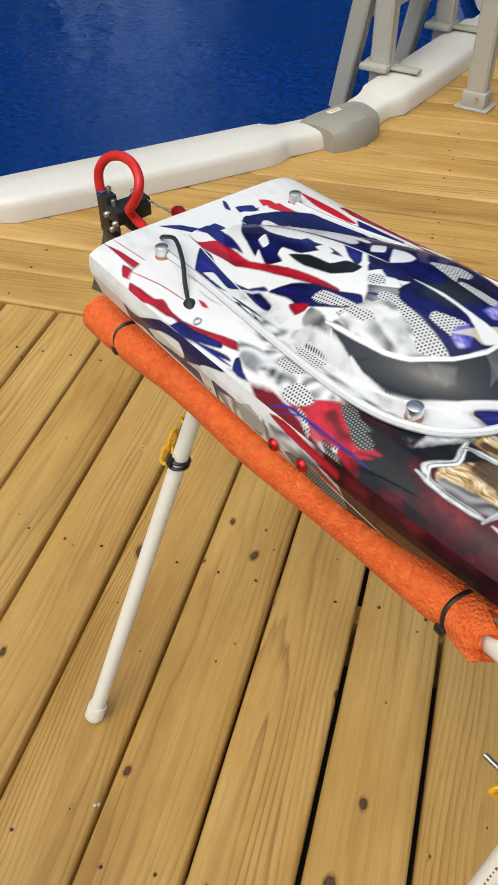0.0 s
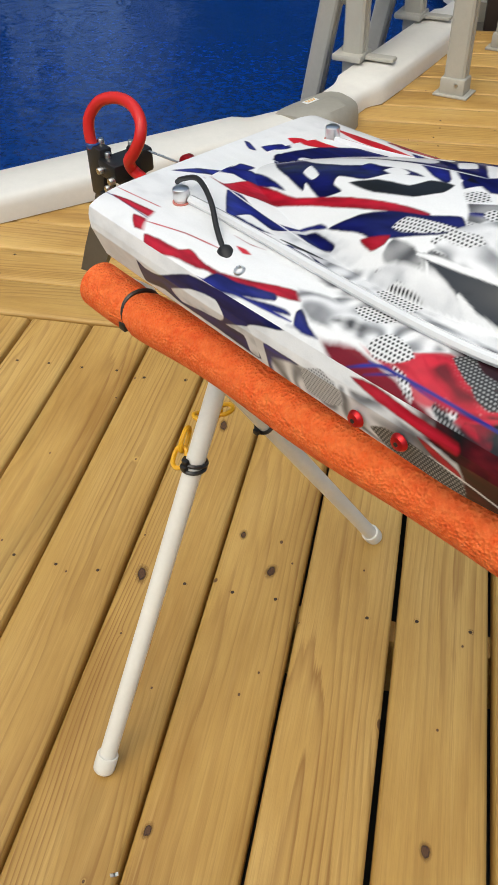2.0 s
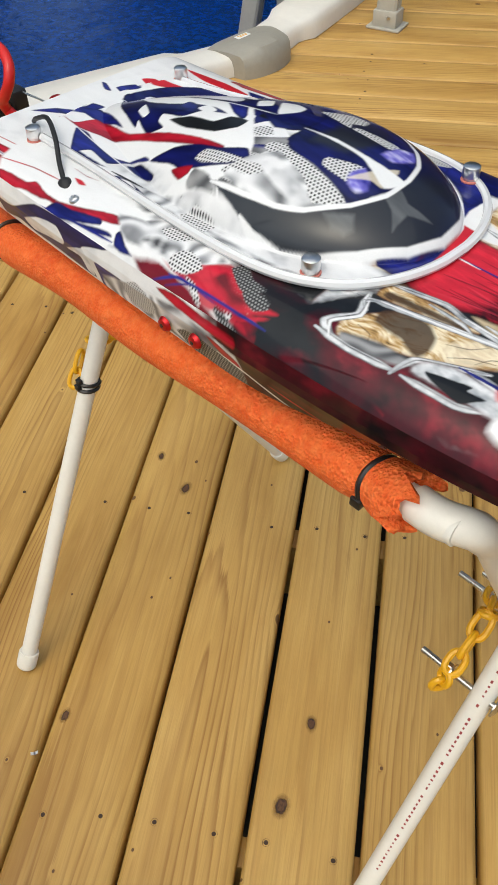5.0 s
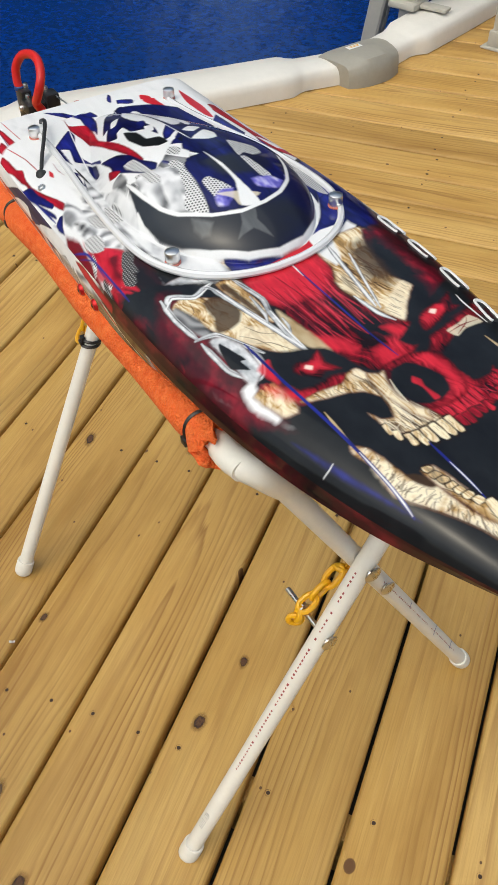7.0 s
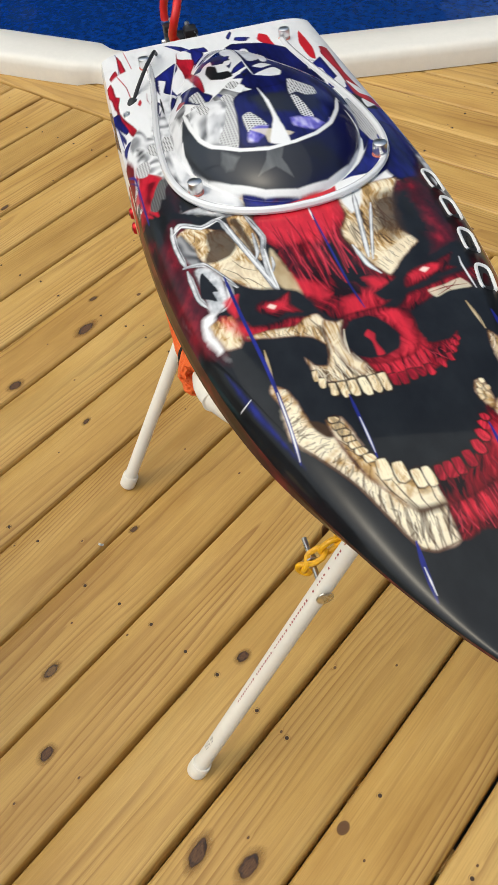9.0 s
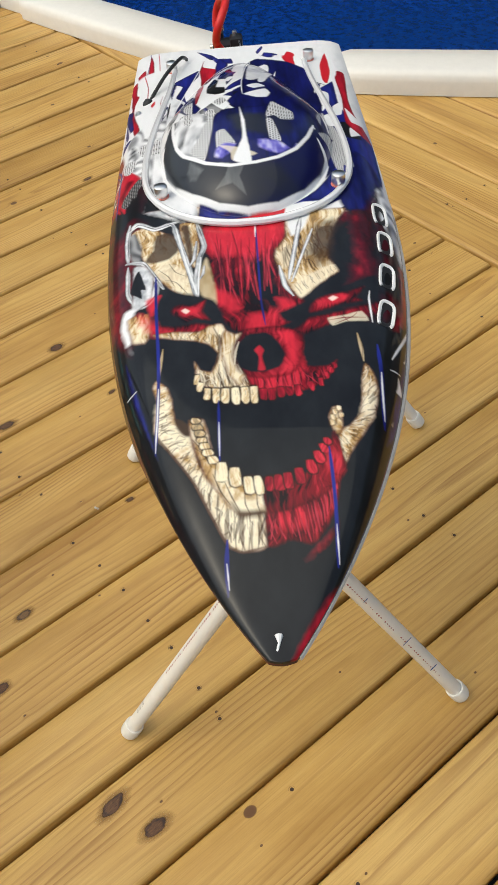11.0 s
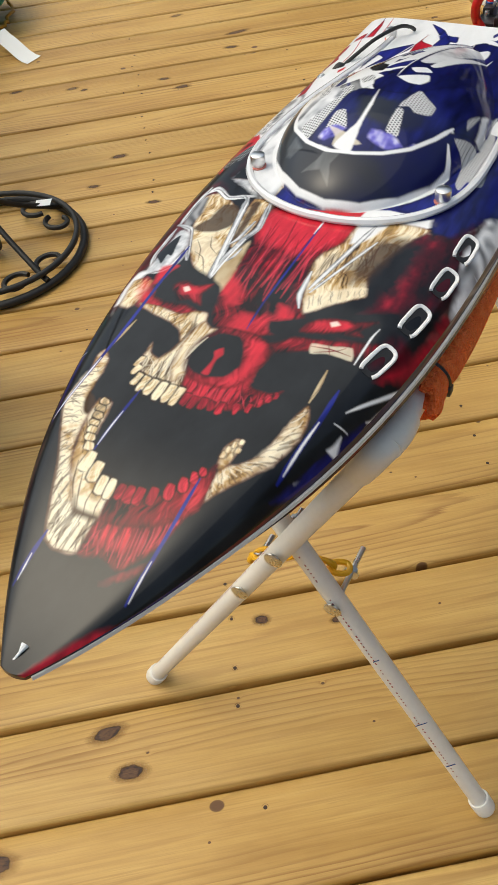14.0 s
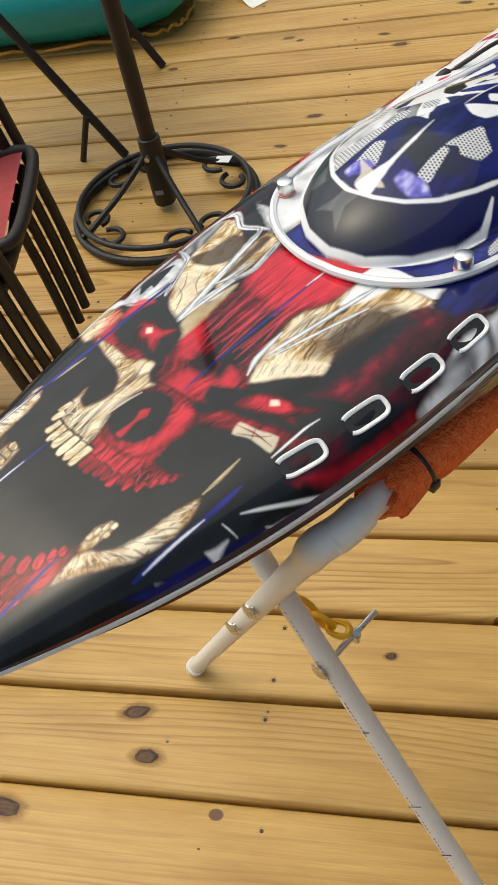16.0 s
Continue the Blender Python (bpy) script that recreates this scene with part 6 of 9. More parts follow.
    line((605, -78, 620, -78, 642, -65, 665, -51, 688, -41, 711, -30, 717, -20, 714, -5), STREAK, 2)
    fill((561, 79, 573, 84, 590, 85, 614, 79, 630, 70, 644, 61, 657, 53, 664, 49, 662, 49, 645, 49, 631, 51, 627, 55, 624, 60, 613, 68, 594, 72, 572, 75), BONE2, 1)
    fill((575, 77, 595, 81, 615, 76, 626, 67, 612, 69, 597, 74), BONE_LIGHT, 3)
    strokes((572, 75, 594, 72, 613, 68, 624, 60, 627, 55, 631, 51, 645, 49, 662, 49), (561, 79, 573, 84, 590, 85, 614, 79, 630, 70, 644, 61, 657, 53, 664, 49), 26, STREAK, 2.2, 5, (0.4, 1), 1.5)
    strokes((572, 75, 594, 72, 613, 68, 624, 60, 627, 55, 631, 51, 645, 49, 662, 49), (561, 79, 573, 84, 590, 85, 614, 79, 630, 70, 644, 61, 657, 53, 664, 49), 24, STREAK_PALE, 1.4, 6, (0.1, 0.8), 1.5)
    strokes((572, 75, 594, 72, 613, 68, 624, 60, 627, 55, 631, 51, 645, 49, 662, 49), (561, 79, 573, 84, 590, 85, 614, 79, 630, 70, 644, 61, 657, 53, 664, 49), 18, STREAK, 0.9, 7, (0, 0.55), 1.5)
    fill((616, 45, 606, 49, 606, 55, 623, 55, 633, 52, 631, 48), BONE2, 0.8)
    fill((714, -4, 711, 12, 715, 25, 706, 34, 692, 42, 673, 47, 663, 49, 631, 49, 630, 47, 647, 40, 663, 30, 672, 19, 677, 7, 678, -4), RED_FLESH, 1.2)
    fill((697, 0, 702, 11, 702, 27, 691, 35, 689, 23, 691, 11), RED_HOT, 4)
    strokes((678, -4, 677, 7, 672, 19, 663, 30, 647, 40, 630, 47, 631, 49), (714, -4, 711, 12, 715, 25, 706, 34, 692, 42, 673, 47, 663, 49), 34, STREAK_RED, 2.4, 8, (0.1, 1), 1.5)
    strokes((678, -4, 677, 7, 672, 19, 663, 30, 647, 40, 630, 47, 631, 49), (714, -4, 711, 12, 715, 25, 706, 34, 692, 42, 673, 47, 663, 49), 26, STREAK_ROSE, 1.3, 9, (0.35, 1), 1.5)
    strokes((678, -4, 677, 7, 672, 19, 663, 30, 647, 40, 630, 47, 631, 49), (714, -4, 711, 12, 715, 25, 706, 34, 692, 42, 673, 47, 663, 49), 20, STREAK_RED, 1, 10, (0, 0.5), 1.5)
    # gums behind the lower teeth
    fill((627, -53, 609, -55, 609, -44, 642, -37, 660, -27, 675, -9, 677, -4, 690, -3, 690, -23, 671, -37, 656, -45), BONE2, 1)
    fill((666, -36, 678, -25, 680, -5, 686, -4, 686, -22), BONE_LIGHT, 4)
    fill((681, -26, 688, -20, 688, -4, 692, -4, 693, -21), BONE_DARK, 2)
    fill((664, -5, 670, 14, 659, 30, 638, 43, 634, 50, 663, 53, 680, 37, 689, 15, 690, -3), RED_FLESH, 1)
    line((659, -38, 673, -33, 683, -27), SHADE, 1.2)
    line((666, -30, 677, -26, 688, -21), SHADE, 1.2)
    line((675, -17, 683, -17, 691, -14), SHADE, 1.2)
    line((677, -9, 684, -9, 691, -7), SHADE, 1.2)
    line((636, -50, 642, -44, 653, -39), SHADE, 1.2)
    line((628, -52, 634, -48, 639, -44), SHADE, 1.2)
    line((676, 3, 683, 5, 689, 4), RED_DARK, 1.6)
    line((676, 12, 683, 14, 689, 13), RED_DARK, 1.6)
    line((672, 22, 678, 24, 687, 23), RED_DARK, 1.6)
    line((665, 32, 673, 35, 682, 34), RED_DARK, 1.6)
    # lower teeth
    fill((606, -53, 610, -54, 613, -53, 614, -49, 613, -46, 610, -45, 606, -47), INK, 0.5)
    fill((607, -52, 610, -53, 612, -52, 613, -49, 612, -47, 610, -46, 608, -48), TOOTH, 0.5)
    fill((613, -52, 617, -53, 620, -52, 620, -48, 620, -44, 617, -44, 613, -46), INK, 0.5)
    fill((614, -52, 617, -52, 619, -51, 619, -48, 619, -45, 617, -45, 614, -47), TOOTH, 0.5)
    fill((619, -51, 623, -51, 626, -50, 627, -46, 626, -43, 623, -42, 619, -44), INK, 0.5)
    fill((620, -50, 623, -50, 625, -49, 626, -46, 625, -44, 623, -43, 620, -45), TOOTH, 0.5)
    fill((625, -49, 629, -50, 632, -48, 633, -45, 632, -41, 629, -41, 626, -42), INK, 0.5)
    fill((627, -48, 629, -49, 631, -48, 632, -45, 631, -42, 629, -42, 627, -43), TOOTH, 0.5)
    fill((631, -47, 635, -48, 638, -47, 639, -43, 638, -39, 635, -39, 631, -41), INK, 0.5)
    fill((632, -46, 635, -47, 637, -46, 638, -43, 637, -40, 635, -40, 632, -41), TOOTH, 0.5)
    fill((637, -45, 641, -46, 644, -44, 645, -40, 644, -37, 641, -36, 637, -38), INK, 0.5)
    fill((638, -44, 641, -45, 643, -44, 644, -40, 643, -38, 641, -37, 638, -39), TOOTH, 0.5)
    fill((643, -41, 647, -42, 650, -41, 651, -37, 650, -33, 647, -33, 643, -35), INK, 0.5)
    fill((644, -41, 647, -41, 650, -40, 650, -37, 650, -34, 647, -34, 644, -36), TOOTH, 0.5)
    fill((649, -35, 658, -37, 664, -36, 666, -32, 664, -28, 658, -27, 649, -28), INK, 0.5)
    fill((650, -35, 658, -36, 664, -36, 665, -32, 664, -28, 658, -28, 650, -29), TOOTH, 0.5)
    fill((654, -26, 663, -28, 669, -27, 671, -23, 669, -19, 662, -18, 654, -20), INK, 0.5)
    fill((655, -26, 662, -27, 668, -26, 670, -23, 668, -19, 662, -19, 655, -20), TOOTH, 0.5)
    fill((662, -18, 670, -18, 676, -17, 677, -13, 675, -9, 669, -9, 661, -11), INK, 0.5)
    fill((663, -17, 670, -17, 675, -16, 676, -13, 675, -10, 669, -10, 663, -12), TOOTH, 0.5)
    fill((662, -11, 670, -11, 676, -10, 678, -7, 676, -3, 670, -3, 662, -5), INK, 0.5)
    fill((663, -10, 670, -10, 676, -9, 677, -7, 676, -4, 670, -4, 663, -6), TOOTH, 0.5)
    fill((663, -3, 669, -4, 674, -3, 675, 1, 674, 4, 669, 5, 662, 3), INK, 0.5)
    fill((664, -2, 669, -3, 674, -2, 675, 1, 673, 3, 669, 4, 664, 2), TOOTH_RED, 0.5)
    fill((662, 3, 669, 2, 674, 4, 676, 7, 674, 11, 669, 11, 662, 9), INK, 0.5)
    fill((663, 4, 669, 3, 674, 4, 675, 7, 674, 10, 669, 10, 663, 8), TOOTH_RED, 0.5)
    fill((661, 10, 668, 9, 673, 10, 675, 14, 673, 17, 668, 17, 661, 16), INK, 0.5)
    fill((662, 10, 668, 10, 673, 11, 674, 14, 673, 16, 668, 16, 662, 15), TOOTH_RED, 0.5)
    fill((658, 17, 665, 17, 671, 18, 672, 22, 670, 25, 665, 25, 658, 23), INK, 0.5)
    fill((659, 18, 665, 18, 670, 19, 671, 22, 670, 24, 665, 24, 659, 23), TOOTH_RED, 0.5)
    fill((652, 25, 659, 25, 664, 27, 665, 31, 664, 34, 659, 34, 652, 32), INK, 0.5)
    fill((653, 26, 659, 26, 663, 28, 664, 31, 663, 33, 659, 33, 653, 31), TOOTH_RED, 0.5)
    fill((645, 31, 651, 31, 656, 33, 657, 37, 655, 40, 651, 40, 645, 37), INK, 0.5)
    fill((646, 32, 651, 32, 655, 34, 656, 37, 655, 39, 651, 39, 646, 36), TOOTH_RED, 0.5)
    fill((639, 35, 644, 36, 648, 37, 648, 41, 647, 44, 644, 43, 639, 41), INK, 0.5)
    fill((640, 36, 644, 37, 647, 38, 648, 41, 647, 43, 644, 42, 640, 40), TOOTH_RED, 0.5)
    fill((634, 39, 638, 39, 641, 40, 642, 43, 641, 46, 638, 46, 634, 44), INK, 0.5)
    fill((635, 40, 638, 40, 640, 41, 641, 43, 640, 45, 638, 45, 635, 43), TOOTH_RED, 0.5)
    fill((619, 45, 617, 47, 619, 50, 624, 50, 625, 47, 624, 45), STREAK, 0.6)
    fill((619, 46, 618, 47, 620, 49, 623, 49, 624, 47, 623, 46), TOOTH, 0.6)
    fill((613, 46, 611, 49, 614, 51, 618, 51, 619, 49, 618, 46), STREAK, 0.6)
    fill((614, 47, 613, 49, 614, 50, 618, 50, 619, 49, 618, 47), TOOTH, 0.6)
    fill((608, 48, 607, 51, 609, 53, 613, 53, 615, 50, 613, 48), STREAK, 0.6)
    fill((609, 49, 608, 51, 609, 52, 613, 52, 614, 50, 613, 49), TOOTH, 0.6)
    fill((606, 51, 604, 53, 606, 55, 610, 55, 611, 53, 610, 51), STREAK, 0.6)
    fill((606, 52, 605, 53, 606, 55, 609, 55, 610, 53, 609, 52), TOOTH, 0.6)
    fill((612, 52, 611, 54, 613, 56, 617, 56, 618, 54, 617, 52), STREAK, 0.6)
    fill((613, 53, 612, 54, 613, 56, 616, 56, 617, 54, 616, 53), TOOTH, 0.6)
    fill((619, 50, 617, 52, 619, 55, 623, 54, 624, 52, 623, 50), STREAK, 0.6)
    fill((619, 51, 618, 52, 620, 54, 623, 54, 624, 52, 623, 51), TOOTH, 0.6)
    # right side deck beside the vents
    fill((494, 146, 467, 152, 419, 152, 376, 149, 386, 160, 427, 163, 465, 162, 497, 158), GREY_WAVE, 2)
    line((552, 101, 525, 114, 491, 128, 464, 138), WHITE, 1.6)
    line((545, 112, 513, 129, 479, 143), WHITE, 1.0)
    fill((634, 85, 611, 93, 579, 102, 545, 112, 582, 106, 614, 98), BLUE, 1)
    fill((582, 100, 576, 102, 567, 104, 574, 105, 580, 105), WHITE, 0.8)
    line((509, 56, 507, 70, 508, 86), RED_DARK, 1.1)
    line((514, 61, 507, 75, 502, 80), RED_DARK, 1.1)
    line((504, 68, 512, 72), RED_DARK, 1.1)
    # pinstripes
    line((634, -79, 604, -78, 574, -78, 542, -79, 483, -83, 434, -85), BLUE, 2.6)
    line((745, -31, 724, -31, 708, -30), BLUE, 3)
    line((648, -33, 614, -33, 591, -33), BLUE, 2)
    line((730, 40, 702, 42, 677, 43, 643, 43), BLUE, 2.4)
    line((540, 91, 570, 90, 599, 87, 623, 85), BLUE, 3)
    line((362, 4, 421, 4, 479, 4, 509, 6), BLUE, 1.6)
    line((632, -79, 605, -78, 573, -78), WHITE, 1.1)
    line((741, -30, 724, -31), WHITE, 1.1)
    line((644, -33, 613, -33), WHITE, 0.9)
    line((728, 41, 702, 42), WHITE, 1)
    line((616, 86, 590, 88, 570, 90), WHITE, 1.5)
    line((514, 91, 485, 92, 474, 94), WHITE, 1.6)
    line((569, -104, 569, -100, 568, -96), WHITE, 1.6)
    line((564, 98, 563, 102, 562, 106), WHITE, 1.6)
    line((362, 4, 385, 3), WHITE, 1.4)
    # after part of the hatch: blue flames and a red ribbon on white
    fill((-56, -54, -79, -0, -39, 108, 50, 109, 212, -37, 213, -66, 187, -82, 143, -84, 77, -80, 8, -72), WHITE, 1)
    fill((67, -72, 111, -64, 163, -78, 141, -83, 95, -82), WHITE_GREY, 3)
    fill((-71, -53, -58, -34, -33, -19, -32, -10, -16, -8, -21, -28, -45, -37), BLUE, 0.6)
    fill((-34, -25, -14, -14, 16, -22, 50, -36, 30, -32, -5, -30), BLUE, 0.6)
    fill((12, -10, -23, 19, -19, 26, 45, -4, 82, -9, 115, -7, 140, -9, 160, -15, 133, -16, 117, -25, 91, -23, 94, -31, 107, -37, 92, -43, 65, -30, 69, -37, 42, -25), BLUE_DEEP, 0.6)
    fill((52, 65, 60, 93, 88, 80, 178, -11, 162, -11), BLUE, 0.6)
    fill((106, -29, 128, -24, 157, -26, 167, -17, 185, -17, 184, -27, 168, -36, 135, -36), BLACK, 0.6)
    fill((99, -12, 102, -4, 118, -8, 124, -17, 116, -19), BLUE, 0.6)
    line((-19, 26, 4, 51, 37, 71, 62, 98), BLACK, 2.2)
    fill((-42, -42, -12, -45, -1, -29, 26, -32, 68, -42, 120, -41, 157, -43, 190, -46, 191, -52, 158, -50, 108, -49, 75, -48, 31, -47, 1, -49), RED_DEEP, 0.6)
    fill((-1, -51, 16, -50, 40, -59, 75, -66, 111, -60, 120, -63, 95, -65, 79, -76, 47, -69, 38, -80, 31, -79), BLUE, 0.6)
    fill((120, -63, 141, -53, 163, -49, 190, -48, 211, -42, 220, -50, 207, -59, 183, -66, 167, -69, 149, -65), BLUE_DEEP, 0.6)
    fill((173, -60, 177, -52, 197, -51, 216, -51, 205, -58, 185, -62), HALFTONE, 0.5)
    fill((205, -63, 216, -53, 226, -53, 231, -60, 215, -65), HALFTONE, 0.5)
    fill((155, -69, 176, -65, 177, -71, 170, -75), RED_DEEP, 0.6)
    fill((180, -75, 181, -67, 199, -69, 211, -77, 199, -81, 185, -79), GREY_DARK, 1)
    fill((186, -84, 196, -81, 211, -79, 221, -87, 207, -88, 192, -87), HALFTONE, 0.5)
    fill((97, -69, 111, -65, 136, -72, 136, -76, 115, -74), BLUE_DEEP, 0.6)
    line((94, -82, 115, -83, 137, -84), BLACK, 2)
    line((-3, -49, 64, -64, 116, -75), WHITE, 1)
    fill((-51, 61, -41, 70, -15, 67, 14, 68, -5, 58, -23, 53), RED_FLAT, 0.6)
    fill((-39, 108, 18, 109, 57, 102, 48, 97, 0, 98), RED_FLAT, 0.6)
    fill((-74, 30, -67, 31, -51, 24, -59, 22), BLUE, 0.6)
    fill((-54, 32, -45, 49, -25, 41, -33, 28), BLUE, 0.6)
    fill((51, -19, 50, -10, 70, -22, 68, -27), WHITE, 0.5)
    fill((123, -13, 130, -7, 146, -13, 139, -18), WHITE, 0.5)
    # canopy and hatch
    fill((234, -26, 228, -3, 216, 30, 90, 78, 136, 88, 247, 67, 296, 42, 313, 19, 317, -6, 302, -38, 264, -36), BLUE_DEEP, 1)
    fill((-18, 13, -9, 57, 36, 86, 104, 81, 221, 29, 231, -4, 210, -15, 183, -1, 143, 2), BLUE_DEEP, 1)
    fill((244, -11, 244, 14, 242, 44, 264, 49, 280, 26, 270, -6), SCREEN, 4)
    fill((211, -65, 217, -49, 234, -35, 249, -30, 268, -31, 301, -39, 288, -55, 264, -67, 233, -70), GREY_WAVE, 1)
    fill((231, -50, 237, -40, 267, -47, 284, -53, 273, -60, 252, -57), WHITE_GREY, 1.5)
    fill((212, -60, 213, -53, 231, -50, 238, -54, 229, -60), HALFTONE, 0.6)
    fill((284, -53, 267, -43, 230, -32, 242, -29, 275, -33, 301, -39), HALFTONE, 0.6)
    fill((269, -27, 266, -19, 286, -10, 291, -9, 289, -19, 290, -27), HALFTONE, 0.6)
    fill((249, 22, 215, 29, 223, 39, 231, 49, 245, 49, 251, 37, 245, 30), HALFTONE, 0.6)
    fill((253, 22, 253, 28, 280, 34, 286, 34, 285, 24), HALFTONE, 0.6)
    fill((293, -28, 287, -19, 291, -9, 299, -13, 305, -22, 301, -29), BLUE_VIOLET, 1.5)
    fill((287, 13, 286, 30, 293, 42, 302, 33, 301, 22, 297, 13), BLUE_VIOLET, 1.5)
    fill((289, -24, 295, -8, 305, 11, 309, -1, 310, -13, 301, -14), BONE_LIGHT, 0.8)
    fill((229, -3, 256, 1, 281, 2, 315, 5, 311, -12, 283, -2, 258, -2), WHITE, 0.8)
    fill((19, 13, -4, 30, 11, 35, 135, 21, 146, 6), WHITE_GREY, 0.8)
    fill((197, 2, 187, 14, 179, 25, 191, 29, 204, 25, 206, 15), WHITE, 0.8)
    fill((171, 6, 162, 17, 170, 25, 180, 13), WHITE, 0.6)
    fill((104, 24, 21, 43, 146, 26, 154, 18), WHITE, 0.6)
    line((-17, 13, 155, 1, 197, 1), WHITE, 1)
    # ground between the bead and the windscreen
    fill((193, -78, 250, -80, 260, -84, 287, -80, 311, -69, 333, -50, 352, -49, 340, -71, 317, -88, 279, -94, 236, -94, 175, -93), WHITE_GREY, 1.5)
    fill((336, -46, 353, -25, 356, -1, 359, 1, 362, -18, 357, -41, 355, -47), BLUE, 0.8)
    fill((359, -3, 354, 21, 347, 34, 359, 34, 362, 19, 367, -2, 362, -18), RED_FLAT, 0.8)
    fill((347, 34, 341, 49, 341, 55, 342, 68, 357, 45, 363, 32), WHITE, 0.8)
    fill((337, 53, 318, 68, 296, 81, 293, 91, 308, 93, 323, 87, 340, 69), BLUE, 0.8)
    fill((249, 68, 266, 74, 284, 78, 303, 75, 291, 83, 261, 95, 224, 89), BLUE_DEEP, 1)
    fill((250, 73, 225, 94, 257, 97, 294, 93, 286, 87, 260, 84), HALFTONE_GREY, 0.6)
    fill((201, -71, 236, -71, 264, -67, 283, -59, 305, -38, 316, -15, 315, 9, 307, 30, 291, 48, 267, 61, 244, 68, 260, 72, 273, 76, 285, 78, 303, 71, 330, 54, 350, 28, 356, -1, 348, -28, 327, -54, 305, -71, 282, -81, 258, -84, 244, -82), SCREEN, 0.7, True)
    fill((316, -17, 319, -3, 328, -7, 346, -2, 334, -14, 335, -30, 325, -20), STAR, 0.8, True)
    fill((295, -53, 311, -41, 318, -48, 314, -54, 305, -56), STAR, 1.5, True)
    line((204, -72, 236, -71, 264, -67, 283, -59, 305, -38, 316, -15, 315, 9, 307, 30, 291, 48, 267, 61, 241, 69), WHITE, 3.2)
    line((243, -81, 258, -84, 282, -81, 305, -71, 327, -54, 348, -28, 356, -1, 350, 28, 330, 54, 303, 72, 283, 78, 273, 76, 261, 71), WHITE, 3.8)
    # left side deck
    fill((-16, -121, -26, -79, 39, -94, 117, -99, 163, -101, 207, -117, 231, -121, 218, -126, 178, -134, 103, -135, 22, -146), WHITE, 2)
    fill((-7, -128, 12, -126, 33, -126, 43, -122, 62, -126, 81, -127, 60, -131, 33, -132, 7, -137), RED_DEEP, 0.7)
    fill((65, -129, 86, -126, 106, -123, 145, -115, 155, -121, 116, -127, 90, -130), RED_DEEP, 0.7)
    fill((70, -102, 79, -101, 88, -104, 81, -106), RED_FLAT, 0.7)
    line((-19, -119, 24, -112, 63, -111), RED_DEEP, 1.2)
    fill((65, -141, 79, -128, 101, -127, 133, -123, 137, -127, 109, -133, 84, -137), BLUE, 0.7)
    fill((157, -127, 160, -124, 172, -130, 183, -133, 170, -134, 161, -133), BLUE, 0.6)
    fill((115, -132, 148, -128, 155, -130, 131, -133), BLUE, 0.6)
    line((16, -143, 57, -136, 101, -133, 158, -132), BLUE, 1.4)
    fill((144, -113, 172, -109, 203, -113, 233, -120, 215, -124, 186, -126, 171, -127, 158, -123), GREY_WAVE, 1.5)
    fill((172, -108, 188, -100, 218, -104, 235, -102, 258, -107, 239, -118, 214, -117, 195, -117), GREY_WAVE, 1.5)
    fill((183, -122, 196, -115, 214, -117, 207, -122), GREY_DARK, 2)
    fill((192, -93, 201, -85, 220, -87, 226, -89, 223, -98, 207, -97), HALFTONE, 0.6)
    fill((189, -108, 201, -100, 221, -100, 216, -108, 203, -113), HALFTONE, 0.6)
    fill((220, -127, 242, -125, 249, -115, 262, -107, 279, -111, 299, -120, 320, -120, 301, -128, 279, -133, 259, -130, 241, -130), RED_SILK, 1.2)
    fill((260, -121, 265, -114, 280, -121, 296, -123, 284, -127, 271, -124), RED_DARK, 2)
    fill((217, -126, 217, -120, 225, -113, 239, -115, 247, -120, 238, -127, 225, -129), HALFTONE, 0.6)
    fill((238, -128, 249, -129, 261, -135, 251, -133), HALFTONE, 0.6)
    fill((265, -109, 273, -101, 285, -108, 300, -110, 295, -117, 284, -119), HALFTONE_DARK, 0.6)
    fill((286, -119, 302, -114, 312, -120, 304, -125, 295, -124), HALFTONE_DARK, 0.6)
    line((223, -131, 247, -130, 281, -130, 319, -130), BLUE, 1.4)
    return sheet["c"].copy()


def side_ground(x, y):
    n = (cloud(x / 24, y / 12, 111, 3) - 0.5) * 60
    f = np.clip((x + n - 290) / 24 + 0.5, 0, 1)[..., None]
    return (WHITE_GREY[0](x, y) * 0.35 + WHITE[0](x, y) * 0.65) * (1 - f) + (red_smoke(x, y) * 0.45 + smoke(x, y) * 0.4) * f


